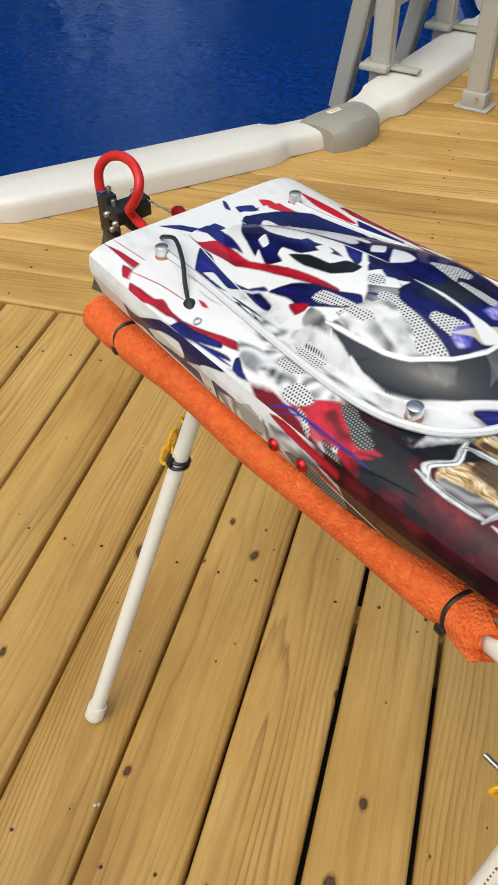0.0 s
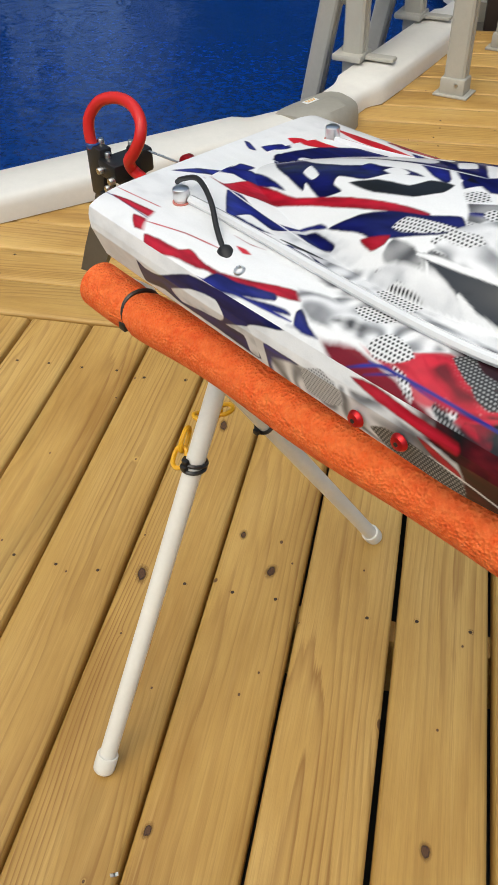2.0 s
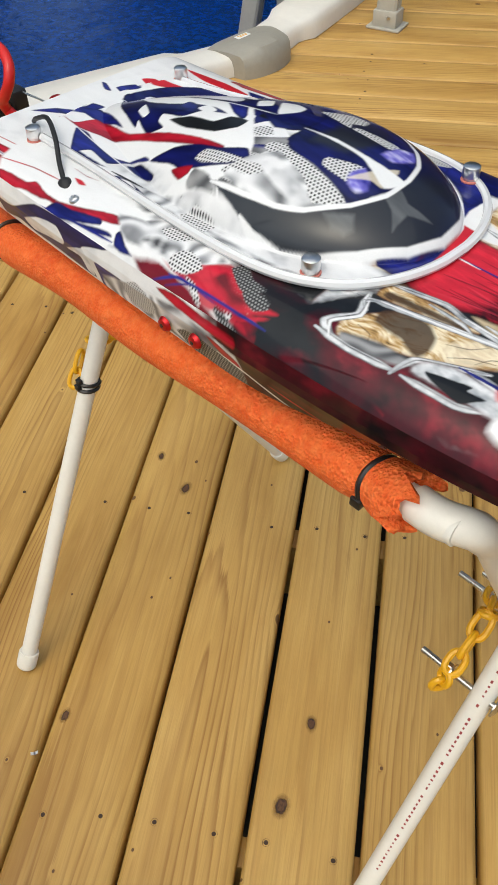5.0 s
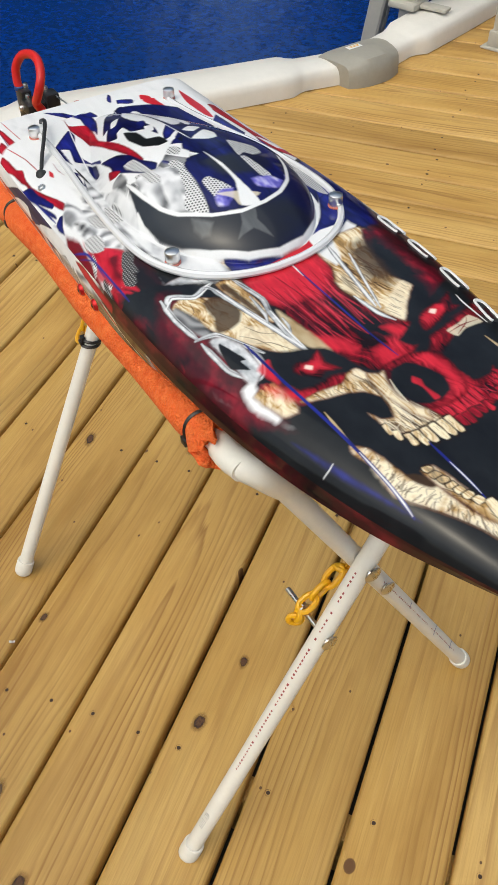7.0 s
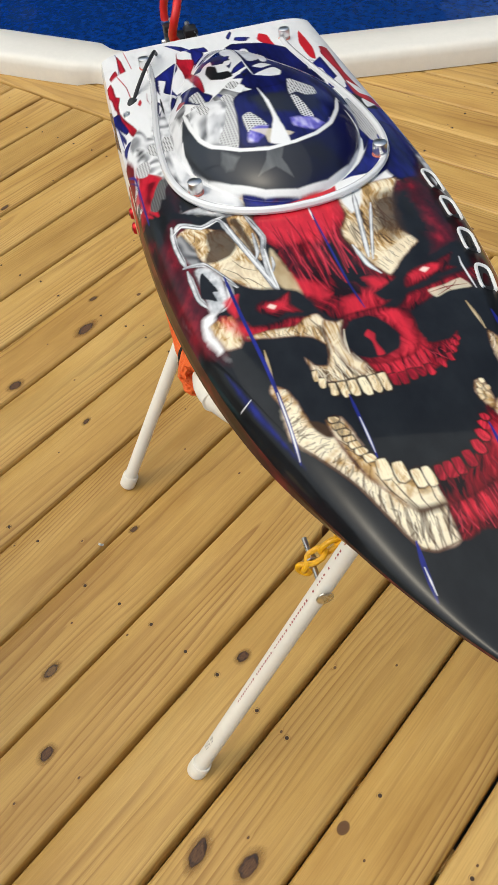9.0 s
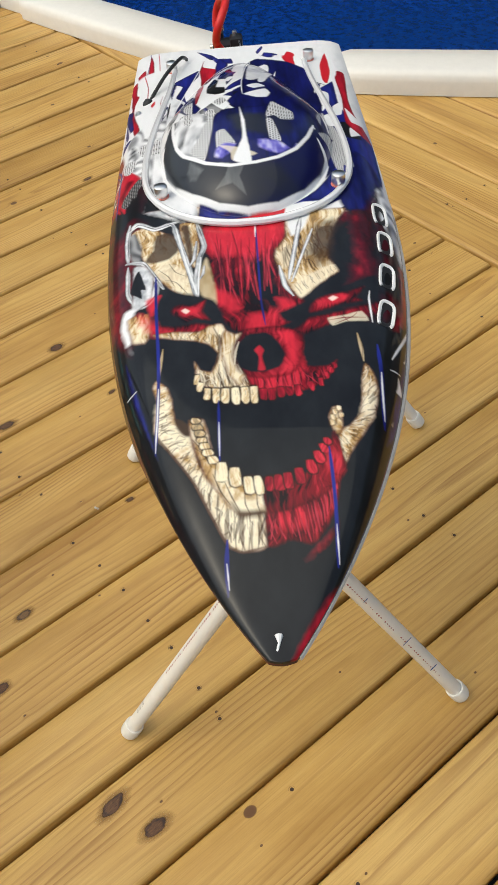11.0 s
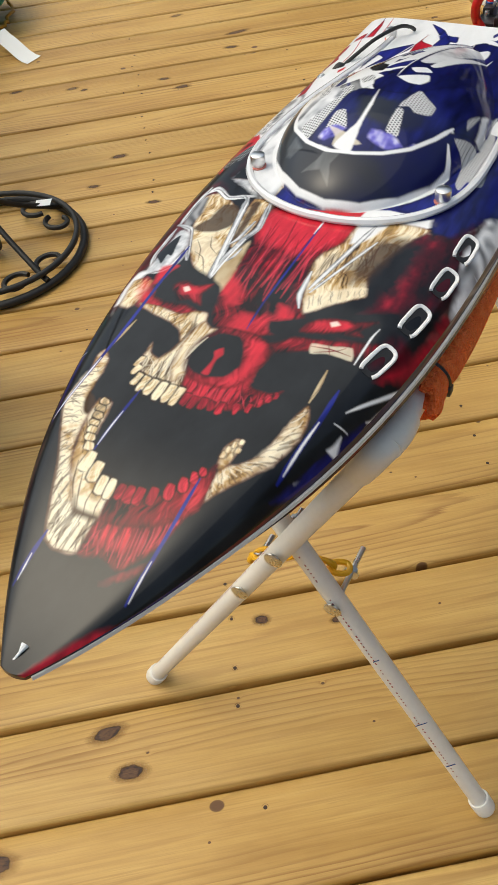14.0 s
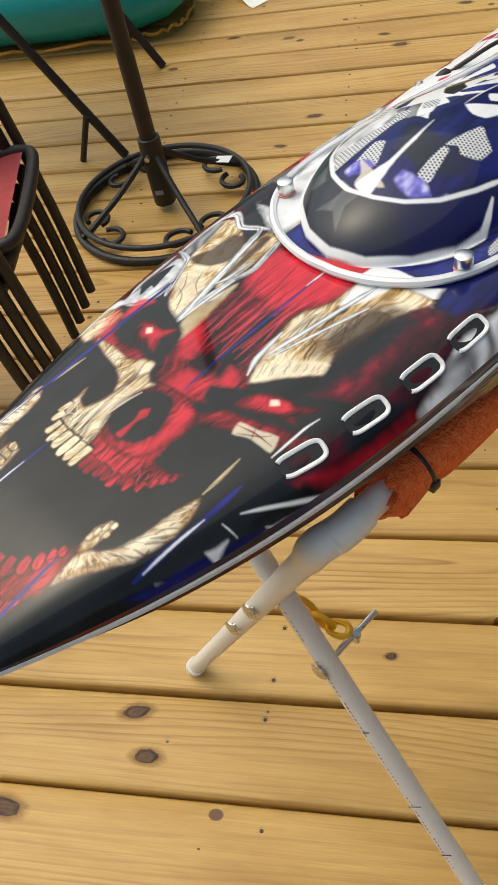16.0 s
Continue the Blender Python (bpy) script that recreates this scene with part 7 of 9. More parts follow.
def paint_side():
    """The left hull side as seen from outside; plan length by height."""
    open_sheet(U0, 600.0, NU, 300, side_ground)
    fill((5, 718, 15, 715, 35, 718, 75, 734, 106, 737, 143, 740, 176, 738, 154, 731, 142, 725, 152, 701, 124, 701, 98, 702, 52, 702, 33, 705, 1, 699), BLUE_DEEP, 0.5)
    fill((48, 712, 79, 725, 107, 729, 117, 721, 110, 714, 86, 710, 57, 705), WHITE_GREY, 0.5)
    fill((117, 714, 142, 725, 149, 719, 150, 702, 140, 702, 137, 715), WHITE_GREY, 0.5)
    fill((159, 721, 172, 722, 194, 722, 180, 715, 174, 706, 179, 697, 160, 697, 159, 708), BLUE, 0.5)
    fill((165, 711, 193, 721, 231, 727, 257, 732, 288, 728, 319, 724, 323, 704, 275, 699, 234, 696, 194, 691, 165, 692), GREY_WAVE, 1.5)
    fill((195, 719, 212, 729, 228, 723, 231, 710, 214, 701, 197, 702), HALFTONE_GREY, 0.6)
    fill((254, 707, 265, 715, 282, 717, 303, 715, 323, 712, 326, 695, 298, 697, 270, 698), HALFTONE_DARK, 0.6)
    fill((236, 736, 253, 740, 286, 738, 317, 737, 318, 729, 288, 730, 257, 732), RED_DEEP, 0.8)
    fill((291, 726, 299, 726, 320, 719, 323, 713, 303, 717), RED_DEEP, 0.8)
    for i in range(9):
        a = 300 + 47 * i
        line((a, 716 - i, a + 30, 712 - i * 0.5, a + 64, 704), WHITE if i % 3 == 0 else RED_DEEP, 1.2)
    fill((520, 712, 560, 716, 600, 722, 560, 724), BLUE, 1.0)
    fill((470, 690, 500, 700, 540, 694, 500, 688), WHITE_GREY, 1.0)
    fill((600, 722, 680, 728, 760, 733, 700, 722, 640, 714), RED_DEEP, 1.5)
    return sheet["c"].copy()


TOP_ART, SIDE_ART = paint_top(), paint_side()


def top_paint(U, V):
    return look_up(TOP_ART, U0, V0, U * 1000, V * 1000)


def side_paint(U, V, Z):
    c = look_up(SIDE_ART, U0, 600.0, (U + 0.020 * smooth(0.45, 0.30, U)) * 1000, (Z - 0.005) * 1000)
    far = (V > 0)[..., None]
    x = U * 1000
    n = cloud(x / 55, Z * 1000 / 9, 46, 3)
    right = blend3((n - 0.25) * 1.9, (0.006, 0.008, 0.11), (0.010, 0.009, 0.014), (0.16, 0.004, 0.012))
    streak = wave(x * 0.7, Z * 2600, 44)
    m = (np.clip(1 - np.abs(x - 400) / 130, 0, 1) * np.clip(2.2 - 2.6 * cloud(x / 40, Z * 1000 / 14, 48, 2), 0, 1))[..., None]
    right = right * (1 - m) + streak * m * 0.32
    return np.where(far, right, c)


boat = thing("model_boat", "glossy radio-controlled race boat airbrushed red, white, blue and bone", "model boat", at=BOAT)
PAINTED = material("airbrushed_gloss", rough=0.45, coat=0.6, spec=0.08)
pn = Nodes(PAINTED)
att = pn.add("ShaderNodeVertexColor")
att.layer_name = "paint"
grain = pn.noise(pn.coords(), 900.0, 3, 0.7)
pn.colour(pn.mix(1.0, att.outputs["Color"], pn.ramp(grain, (0.25, 0.93), (0.75, 1.0)), "MULTIPLY"))
pn.b.inputs["Coat Roughness"].default_value = 0.05


def paint(me, colours):
    layer = me.color_attributes.new("paint", "FLOAT_COLOR", "POINT")
    rgba = np.ones((len(me.vertices), 4), dtype=np.float32)
    rgba[:, :3] = colours.reshape(-1, 3)
    layer.data.foreach_set("color", rgba.ravel())


# deck: everything outside the hatch runs on under it
us = np.concatenate([np.linspace(STERN, 0.70, 1240), np.linspace(0.7006, 0.78, 140), BOW - (BOW - 0.7806) * np.linspace(1, 0, 50) ** 2])
ts = np.linspace(-1, 1, 460)
U = np.repeat(us[:, None], len(ts), 1)
edge = np.sign(ts) * (1 - (1 - np.abs(ts)) ** 1.25)
V = half_beam(us)[:, None] * edge[None]
inside = np.abs(V) < hatch_half(U) * 0.93
Z = deck_z(U, V) - np.where(inside, 0.003, 0.0)
me = grid_mesh(np.stack([U, V, Z], -1), PAINTED, "deck")
paint(me, top_paint(U, V))
part("deck", me, None, boat)

# hatch with the canopy and windscreen
us = np.concatenate([np.linspace(-0.0348, 0.01, 60), np.linspace(0.0108, 0.29, 400), np.linspace(0.2906, 0.3658, 150)])
ts = np.linspace(-1, 1, 290)
U = np.repeat(us[:, None], len(ts), 1)
V = hatch_half(us)[:, None] * (np.sign(ts) * (1 - (1 - np.abs(ts)) ** 1.3))[None]
Z = top_z(U, V)
Z[:, 0] -= 0.002
Z[:, -1] -= 0.002
me = grid_mesh(np.stack([U, V, Z], -1), PAINTED, "hatch")
paint(me, top_paint(U, V))
hatch = part("hatch", me, None, boat, "raised hatch with painted canopy and dark windscreen")

# hull: side panels and a shallow vee bottom
def hull_section(u):
    b, zr = float(half_beam(u)), float(rim_z(u))
    rise = float(smooth(0.45, 0.81, u))
    chine, keel = 0.703 + 0.023 * float(smooth(0.28, 0.46, u)) + 0.004 * rise, 0.630 + 0.085 * rise ** 1.3
    flare = 1.0 + 0.020 * (1 - rise)
    return [(b, zr), (b * flare, zr - 0.010 * (1 - 0.6 * rise)), (b * flare * 1.005, zr - 0.016 * (1 - 0.6 * rise)), (b * (0.985 - 0.15 * rise), chine), (b * (0.955 - 0.16 * rise), chine - 0.004), (b * 0.5, (chine + keel) / 2 - 0.006), (0.0, keel)]


def stern_rake(u, z):
    """The stern leans in towards the keel."""
    return np.clip(0.735 - z, 0, 0.2) * 0.42 * smooth(0.15, -0.07, u)


SIDE_N = 84
us = np.concatenate([np.linspace(STERN, 0.78, 1130), BOW - (BOW - 0.7806) * np.linspace(1, 0, 50) ** 2])
rows = []
for u in us:
    sec = np.array(hull_section(u))
    a = np.linspace(0, 3, SIDE_N)
    side = np.stack([np.interp(a, range(len(sec)), sec[:, 0]), np.interp(a, range(len(sec)), sec[:, 1])], -1)
    bottom = sec[4:]
    half = np.concatenate([side, bottom])
    mirror = half[::-1][1:] * [-1, 1]
    full = np.concatenate([half, mirror])
    rows.append(np.concatenate([np.full((len(full), 1), u), full], 1))
P = np.array(rows)
Q = P.copy()
Q[..., 0] += stern_rake(P[..., 0], P[..., 2]) - 2.2 * np.clip(rim_z(P[..., 0]) - 0.003 - P[..., 2], 0, 0.1) * smooth(0.60, 0.785, P[..., 0])
me = grid_mesh(Q, PAINTED, "hull")
paint(me, side_paint(P[..., 0], P[..., 1], P[..., 2]))
part("hull", me, None, boat, "painted hull with vee bottom")
# transom
bm = bmesh.new()
sec = hull_section(STERN)
rimline = [(float(v), float(deck_z(STERN, v))) for v in np.linspace(-float(half_beam(STERN)), float(half_beam(STERN)), 41)]
loop = rimline + [(v, z) for v, z in sec[1:]] + [(-v, z) for v, z in sec[::-1][1:-1]]
bm.faces.new([bm.verts.new((STERN + float(stern_rake(STERN, z)), v, z)) for v, z in loop])
part("transom", bm, speckled("white_gelcoat", (0.74, 0.74, 0.75), 0.2, 0.05, 30, 0.02, coat=1.0), boat)

# pale joint strip along the rim
GREY_STRIP = speckled("pale_joint_strip", (0.50, 0.48, 0.46), 0.35, 0.1, 60, 0.05)
pts = []
for u in np.linspace(0.30, BOW - 0.004, 60):
    (b0, z0), (b1, z1) = hull_section(u)[:2]
    drop = 0.8 * (z0 - z1)
    pts.append((u - 2.2 * max(0.0, drop - 0.003) * float(smooth(0.60, 0.785, u)), b0 + 0.8 * (b1 - b0) + 0.0004, z0 - drop))
part("joint_strip", sweep(pts, [0.0003 + 0.0017 * min(1, i / 12) for i in range(60)], 6), GREY_STRIP, boat)
# white bead round the hatch flange
bead = []
for u in list(np.linspace(-0.01, 0.29, 40)) + list(0.29 + 0.0756 * np.sin(np.linspace(0.05, math.pi / 2, 26))):
    bead.append((u, -float(hatch_half(u))))
bead += [(u, -v) for u, v in bead[::-1][1:]]
part("hatch_bead", sweep([(u, v, float(deck_z(u, v)) + 0.0035) for u, v in bead], 0.0036, 8), speckled("white_gloss", (0.78, 0.78, 0.80), 0.2, 0.03, 40, 0.02, coat=1.0), boat)

# four knurled hatch nuts on washers
def nut(u, v):
    z = float(top_z(u, v))
    n = part("hatch_nut", lathe([(0, 0.0150), (0.0062, 0.0150), (0.0078, 0.0140), (0.0080, 0.0125), (0.0080, 0.0045), (0.0074, 0.0035), (0.0068, 0.003), (0.0068, -0.001)], 20), ALUMINIUM, boat, "turned aluminium thumb nut", Matrix.Translation((u, v, z)) @ Matrix.Scale(0.82, 4))
    part("washer", lathe([(0.0069, 0.0), (0.0086, 0.0), (0.0088, 0.0012), (0.0069, 0.0018)], 20), material("clear_red_washer", (0.55, 0.18, 0.14), 0.3), n)


nut(-0.0175, -0.0836)
nut(-0.0205, 0.0858)
nut(0.313, -0.083)
nut(0.315, 0.0858)

# four deck vents on the left foredeck
WHITE_EDGE = speckled("white_edge", (0.80, 0.80, 0.80), 0.3, 0.03, 50, 0.05)
SLOT_SHADE = material("slot_shade_black", (0.012, 0.012, 0.014), 0.55)
for u, v, turn in ((0.357, 0.1195, -2), (0.403, 0.1175, -5), (0.452, 0.1120, -9), (0.502, 0.1040, -13)):
    loop = []
    for k in range(28):
        a = 2 * math.pi * k / 28
        cx, cy = math.cos(a), math.sin(a)
        loop.append((0.0160 * math.copysign(abs(cx) ** 0.45, cx), 0.0058 * math.copysign(abs(cy) ** 0.6, cy)))
    rot = Matrix.Rotation(radians(turn), 2)
    place = [rot @ Vector(p) for p in loop]
    pts = [(u + p.x, v + p.y, float(deck_z(u + p.x, v + p.y)) + 0.0006) for p in place]
    vent = part("deck_vent", sweep(pts[3:26], 0.0017, 8, squash=0.7), WHITE_EDGE, boat, "white-lipped vent slot, open towards the bow")
    # no hollow: a flat near-black face paints the shade inside the slot
    bm = bmesh.new()
    bm.faces.new([bm.verts.new((x, y, z - 0.0002)) for x, y, z in pts])
    part("shade_face", bm, SLOT_SHADE, vent, "flat near-black face for the shade inside the slot")

# side screws
for u, v, z in ((0.225, -0.1400, 0.715), (0.2602, -0.1410, 0.720)):
    screw = part("side_screw", lathe([(0, 0.0034), (0.0022, 0.0036), (0.0046, 0.0030), (0.0060, 0.0011), (0.0062, 0)], 18), RED_ANODISED, boat, "red anodised button screw", Matrix.Translation((u, v, z)) @ pose(0, 0, 0, 90, 0, 0))
    part("socket", lathe([(0, 0.0040), (0.0016, 0.0040), (0.0018, 0.0032)], 6), BLACK_PLASTIC, screw)

# whip aerial with its plug, and the eyelet that holds it
aerial = [(-0.046, -0.066, 0.7515), (-0.036, -0.068, 0.758), (-0.010, -0.072, 0.768), (0.022, -0.086, 0.767), (0.046, -0.100, 0.758), (0.062, -0.108, 0.752)]
ob = part("aerial_sleeve", sweep(curve_pts(aerial, 8), 0.0021, 10), RUBBER, boat, "curved black rubber aerial sleeve")
part("aerial_plug", sweep([(0.062, -0.108, 0.752), (0.065, -0.1092, 0.7515), (0.069, -0.1105, 0.7505), (0.076, -0.113, 0.749), (0.079, -0.114, 0.748)], [0.0034, 0.0060, 0.0064, 0.0048, 0.0020], 14), RUBBER, ob)
part("wire", sweep([(0.078, -0.1135, 0.7485), (0.086, -0.117, 0.7478), (0.093, -0.120, 0.7470)], 0.0008, 6), STEEL, ob)
part("eyelet", sweep([(0.0945 + 0.0034 * math.cos(a), -0.1205 + 0.0030 * math.sin(a), float(deck_z(0.0945, -0.1205 + 0.0030 * math.sin(a))) + 0.0008) for a in np.linspace(0, 2 * math.pi, 20, endpoint=False)], 0.0011, 6, closed=True), ALUMINIUM, boat)

# tow ring on the bow
part("bow_eye", sweep([(0.773, -0.001, 0.7462), (0.778, -0.001, 0.7462), (0.786, -0.004, 0.7422)], [0.0026, 0.0009, 0.0008], 8), WHITE_EDGE, boat)

# stern gear: bracket on two arms, rudder, cooling hose
bracket = part("rudder_bracket", block(0.026, 0.014, 0.052, 0.002, (-0.229, -0.027, 0.689)), BLACK_PLASTIC, boat, "black anodised rudder bracket")
arms = block(0.14, 0.010, 0.016, 0.002, (-0.150, -0.012, 0.682))
block(0.14, 0.010, 0.012, 0.002, (-0.150, -0.034, 0.668), arms)
block(0.030, 0.040, 0.018, 0.003, (-0.205, -0.016, 0.698), arms)
part("bracket_arm", block(0.022, 0.018, 0.024, 0.003, (-0.195, -0.002, 0.705), arms), BLACK_PLASTIC, bracket)
for x, y, z in ((-0.231, -0.022, 0.715), (-0.205, -0.004, 0.716), (-0.213, -0.027, 0.708)):
    part("bracket_bolt", lathe([(0, 0.006), (0.0036, 0.006), (0.0043, 0.005), (0.0043, -0.004)], 12), STEEL, bracket, at=Matrix.Translation((x, y, z)) @ Matrix.Scale(0.75, 4))
for x, z in ((-0.213, 0.697), (-0.195, 0.692), (-0.203, 0.682)):
    part("clamp_bolt", lathe([(0, 0.004), (0.004, 0.004), (0.0048, 0.003), (0.0048, -0.004)], 12), STEEL, bracket, at=pose(x, -0.038, z, 90, 0, 0) @ Matrix.Scale(0.75, 4))
bm = bmesh.new()
blade = [(-0.232, 0.682), (-0.212, 0.682), (-0.214, 0.640), (-0.226, 0.606), (-0.246, 0.575), (-0.276, 0.552), (-0.303, 0.545), (-0.282, 0.586), (-0.256, 0.632)]
lo = [bm.verts.new((x, -0.0305, z)) for x, z in blade]
hi = [bm.verts.new((x, -0.0255, z)) for x, z in blade]
bm.faces.new(lo)
bm.faces.new(hi[::-1])
for i in range(len(blade)):
    bm.faces.new((lo[i], hi[i], hi[i - 1], lo[i - 1]))
bmesh.ops.recalc_face_normals(bm, faces=bm.faces)
part("rudder_blade", bm, speckled("grey_blade", (0.16, 0.165, 0.17), 0.4, 0.15, 60, 0.05, metal=0.7), bracket, "brushed steel rudder blade")
part("link_rod", sweep([(-0.201, 0.000, 0.714), (-0.07, 0.012, 0.716)], 0.0011, 6), STEEL, bracket)
hose = [(-0.235, -0.029, 0.710), (-0.239, -0.029, 0.723), (-0.239, -0.026, 0.740), (-0.227, -0.019, 0.756), (-0.205, -0.013, 0.763), (-0.180, -0.014, 0.763), (-0.160, -0.020, 0.756), (-0.155, -0.026, 0.743), (-0.163, -0.029, 0.728), (-0.173, -0.029, 0.716), (-0.171, -0.022, 0.702), (-0.10, -0.03, 0.702), (-0.07, -0.03, 0.702)]
hose_ob = part("cooling_hose", sweep(curve_pts(hose, 8), 0.0056, 14), speckled("red_silicone_hose", (0.62, 0.018, 0.016), 0.35, 0.06, 60, 0.05), boat, "red silicone cooling hose looped over the stern")
part("blue_clip", lathe([(0.0058, -0.003), (0.0068, -0.002), (0.0068, 0.002), (0.0058, 0.003)], 14), INK_BLUE, hose_ob, at=Matrix.Translation((-0.235, -0.029, 0.714)))
stub = part("outlet", sweep([(-0.07, 0.011, 0.712), (-0.12, 0.011, 0.716), (-0.134, 0.011, 0.716), (-0.141, 0.011, 0.716)], [0.005, 0.006, 0.0085, 0.005], 14), RED_ANODISED, boat, "red anodised outlet fitting")

# ---- folding pipe stand under the boat ----
stand = thing("boat_stand", "folding trestle of white plastic pipe with scissor legs", "boat stand", at=BOAT)
R_PIPE, RAIL_Z, RAIL_V = 0.0110, 0.653, 0.113
RAIL_RISE = 0.05


def leg(u_foot, v_foot, u_top, v_top, z_top, foot_cap=True):
    """A leg from its foot up to the elbow of a rail."""
    f, t = Vector((u_foot, v_foot, 0.004)), Vector((u_top, v_top, z_top))
    d = (t - f).normalized()
    ob = part("leg", sweep([f + d * 0.01, f.lerp(t, 0.5), t], R_PIPE, 20), PVC, stand)
    turn = d.to_track_quat("Z", "Y").to_matrix().to_4x4()
    part("foot_cap", lathe([(0, 0.0), (0.011, 0.0), (0.0136, 0.003), (0.0142, 0.007), (0.0142, 0.026), (0.0136, 0.028), (0.0112, 0.028)], 24), PVC, ob, "white slip-on pipe cap", Matrix.Translation(f) @ turn)
    return ob, f, t, d


def rail(v, u0, u1, ends):
    """A rail with an elbow at each end that leads down to the leg's top."""
    high = lambda u: RAIL_Z + RAIL_RISE * u
    ob = part("rail", sweep([(u, v, high(u)) for u in (u0, (u0 + u1) / 2, u1)], R_PIPE, 20), PVC, stand)
    for u, s, top in ((u0, -1, ends[0]), (u1, 1, ends[1])):
        corner = Vector((u + s * 0.004, v + (top[1] - v) * 0.35, high(u) - 0.006))
        pts = curve_pts([(u - s * 0.034, v, high(u - s * 0.034)), (u - s * 0.014, v, high(u)), corner, top], 6)
        part("elbow", sweep(pts, [0.0134] * (len(pts) - 3) + [0.0132, 0.0130, 0.0128], 20), PVC, ob, "white elbow fitting")
    return ob


TOP_BN, TOP_BF = Vector((0.500, 0.090, 0.640)), Vector((0.478, -0.078, 0.640))
TOP_SN, TOP_SF = Vector((-0.100, 0.072, 0.626)), Vector((-0.088, -0.080, 0.626))
rail(-RAIL_V, -0.090, 0.474, (TOP_SF, TOP_BF))
rail(RAIL_V, -0.094, 0.500, (TOP_SN, TOP_BN))
bow_near = leg(0.500, -0.2370, *TOP_BN)
bow_far = leg(0.476, 0.262, *TOP_BF)
stern_near = leg(-0.048, -0.2605, *TOP_SN)
stern_far = leg(-0.082, 0.297, *TOP_SF)


def bolt(v, z, head, tip, shank=0.0032):
    """A carriage bolt along the boat's axis from its domed head to its threaded tip."""
    s = 1 if head > tip else -1
    ob = part("bolt", lathe([(0, 0.004), (0.006, 0.0032), (0.0098, 0.0012), (0.0100, 0.0), (shank, 0.0), (shank, -abs(head - tip)), (0, -abs(head - tip) - 0.001)], 16), STEEL, stand, "zinc-plated carriage bolt", Matrix.Translation((head, v, z)) @ pose(0, 0, 0, 0, 90 * s, 0))
    return ob


def bolt_nut(ob, down):
    part("nut", lathe([(0.0033, -down), (0.0066, -down), (0.0066, -down - 0.006), (0.0033, -down - 0.006)], 6), STEEL, ob)
    part("washer", lathe([(0.0033, -down + 0.002), (0.0090, -down + 0.002), (0.0090, -down), (0.0033, -down)], 18), STEEL, ob)


b = bolt(0.008, 0.484, 0.515, 0.448)
bolt_nut(b, 0.050)
near_eye = bolt(-0.0394, 0.3936, 0.5145, 0.434)
bolt_nut(near_eye, 0.048)
far_eye = bolt(0.058, 0.388, 0.4905, 0.405)
bolt_nut(far_eye, 0.050)
b = bolt(0.003, 0.488, -0.102, -0.030)
bolt_nut(b, 0.048)
# bolt head seen below the crossing


def chain(a, b, n, sag, r=0.0028):
    """A short run of plastic chain, link by link."""
    a, b = Vector(a), Vector(b)
    obs = []
    for i in range(n):
        s0, s1 = i / n, (i + 1) / n
        p, q = a.lerp(b, s0), a.lerp(b, s1)
        p.z -= sag * 4 * s0 * (1 - s0)
        q.z -= sag * 4 * s1 * (1 - s1)
        mid, d = (p + q) / 2, (q - p)
        half, d = d.length * 0.62, d.normalized()
        side = d.cross(Vector((0, 0, 1))).normalized()
        if i % 2:
            side = d.cross(side).normalized()
        loop = []
        for k in range(18):
            t = 2 * math.pi * k / 18
            c, w = math.cos(t), math.sin(t)
            loop.append(mid + d * half * math.copysign(abs(c) ** 0.7, c) + side * 0.0075 * w)
        obs.append(part("chain_link", sweep(loop, r, 8, closed=True), YELLOW, stand, "yellow plastic chain link"))
    return obs


chain((0.466, -0.043, 0.398), (0.464, 0.008, 0.432), 3, 0.003, 0.0034)
chain((0.464, 0.008, 0.432), (0.446, 0.057, 0.404), 3, 0.010, 0.0034)
chain((0.466, -0.044, 0.396), (0.462, -0.050, 0.372), 2, 0.0, 0.0034)
chain((-0.098, -0.062, 0.392), (-0.108, -0.036, 0.425), 2, 0.002)
chain((-0.112, -0.020, 0.432), (-0.106, 0.026, 0.425), 3, 0.004)


def tie_round(ob, f, d, dist, tilt=0.0):
    """A cable tie round a leg."""
    p = f + d * dist
    side = d.cross(Vector((1, 0, 0))).normalized()
    up = d.cross(side).normalized()
    ring = [p + (R_PIPE + 0.0022) * (math.cos(a) * side + math.sin(a) * up) + d * tilt * math.cos(a) for a in np.linspace(0, 2 * math.pi, 20, endpoint=False)]
    t = part("cable_tie", sweep(ring, 0.0024, 6, closed=True), BLACK_PLASTIC, ob, "black nylon cable tie")
    part("tie_head", block(0.008, 0.006, 0.007, 0.001, p + side * (R_PIPE + 0.004) * -1), BLACK_PLASTIC, t)


ob, f, t, d = stern_near
tie_round(ob, f, d, 0.445, 0.004)
tie_round(ob, f, d, 0.452, 0.003)
ob, f, t, d = stern_far
tie_round(ob, f, d, 0.455, 0.004)


def print_bars(leg_tuple, start, count, step, size, mat, facing, name="printed_bar"):
    """Rows of small printed bars along a pipe, on the side that looks towards facing."""
    ob, f, t, d = leg_tuple
    n = (Vector(facing) - d * Vector(facing).dot(d)).normalized()
    w = d.cross(n)
    rr = random.Random(count)
    bm = bmesh.new()
    for i in range(count):
        if count > 3 and rr.random() < 0.2:
            continue
        p = f + d * (start + i * step) + n * (R_PIPE + 0.00015)
        ln, wd = size[0] * rr.uniform(0.5, 1.0), size[1] * rr.uniform(0.6, 1.0)
        q = [bm.verts.new(p + d * (a * ln) + w * (b2 * wd)) for a, b2 in ((-0.5, -0.5), (0.5, -0.5), (0.5, 0.5), (-0.5, 0.5))]
        bm.faces.new(q)
    bars = part(name, bm, mat, ob, "faded printed marking")
    if count > 3:
        bars["kind"] = "stuff"


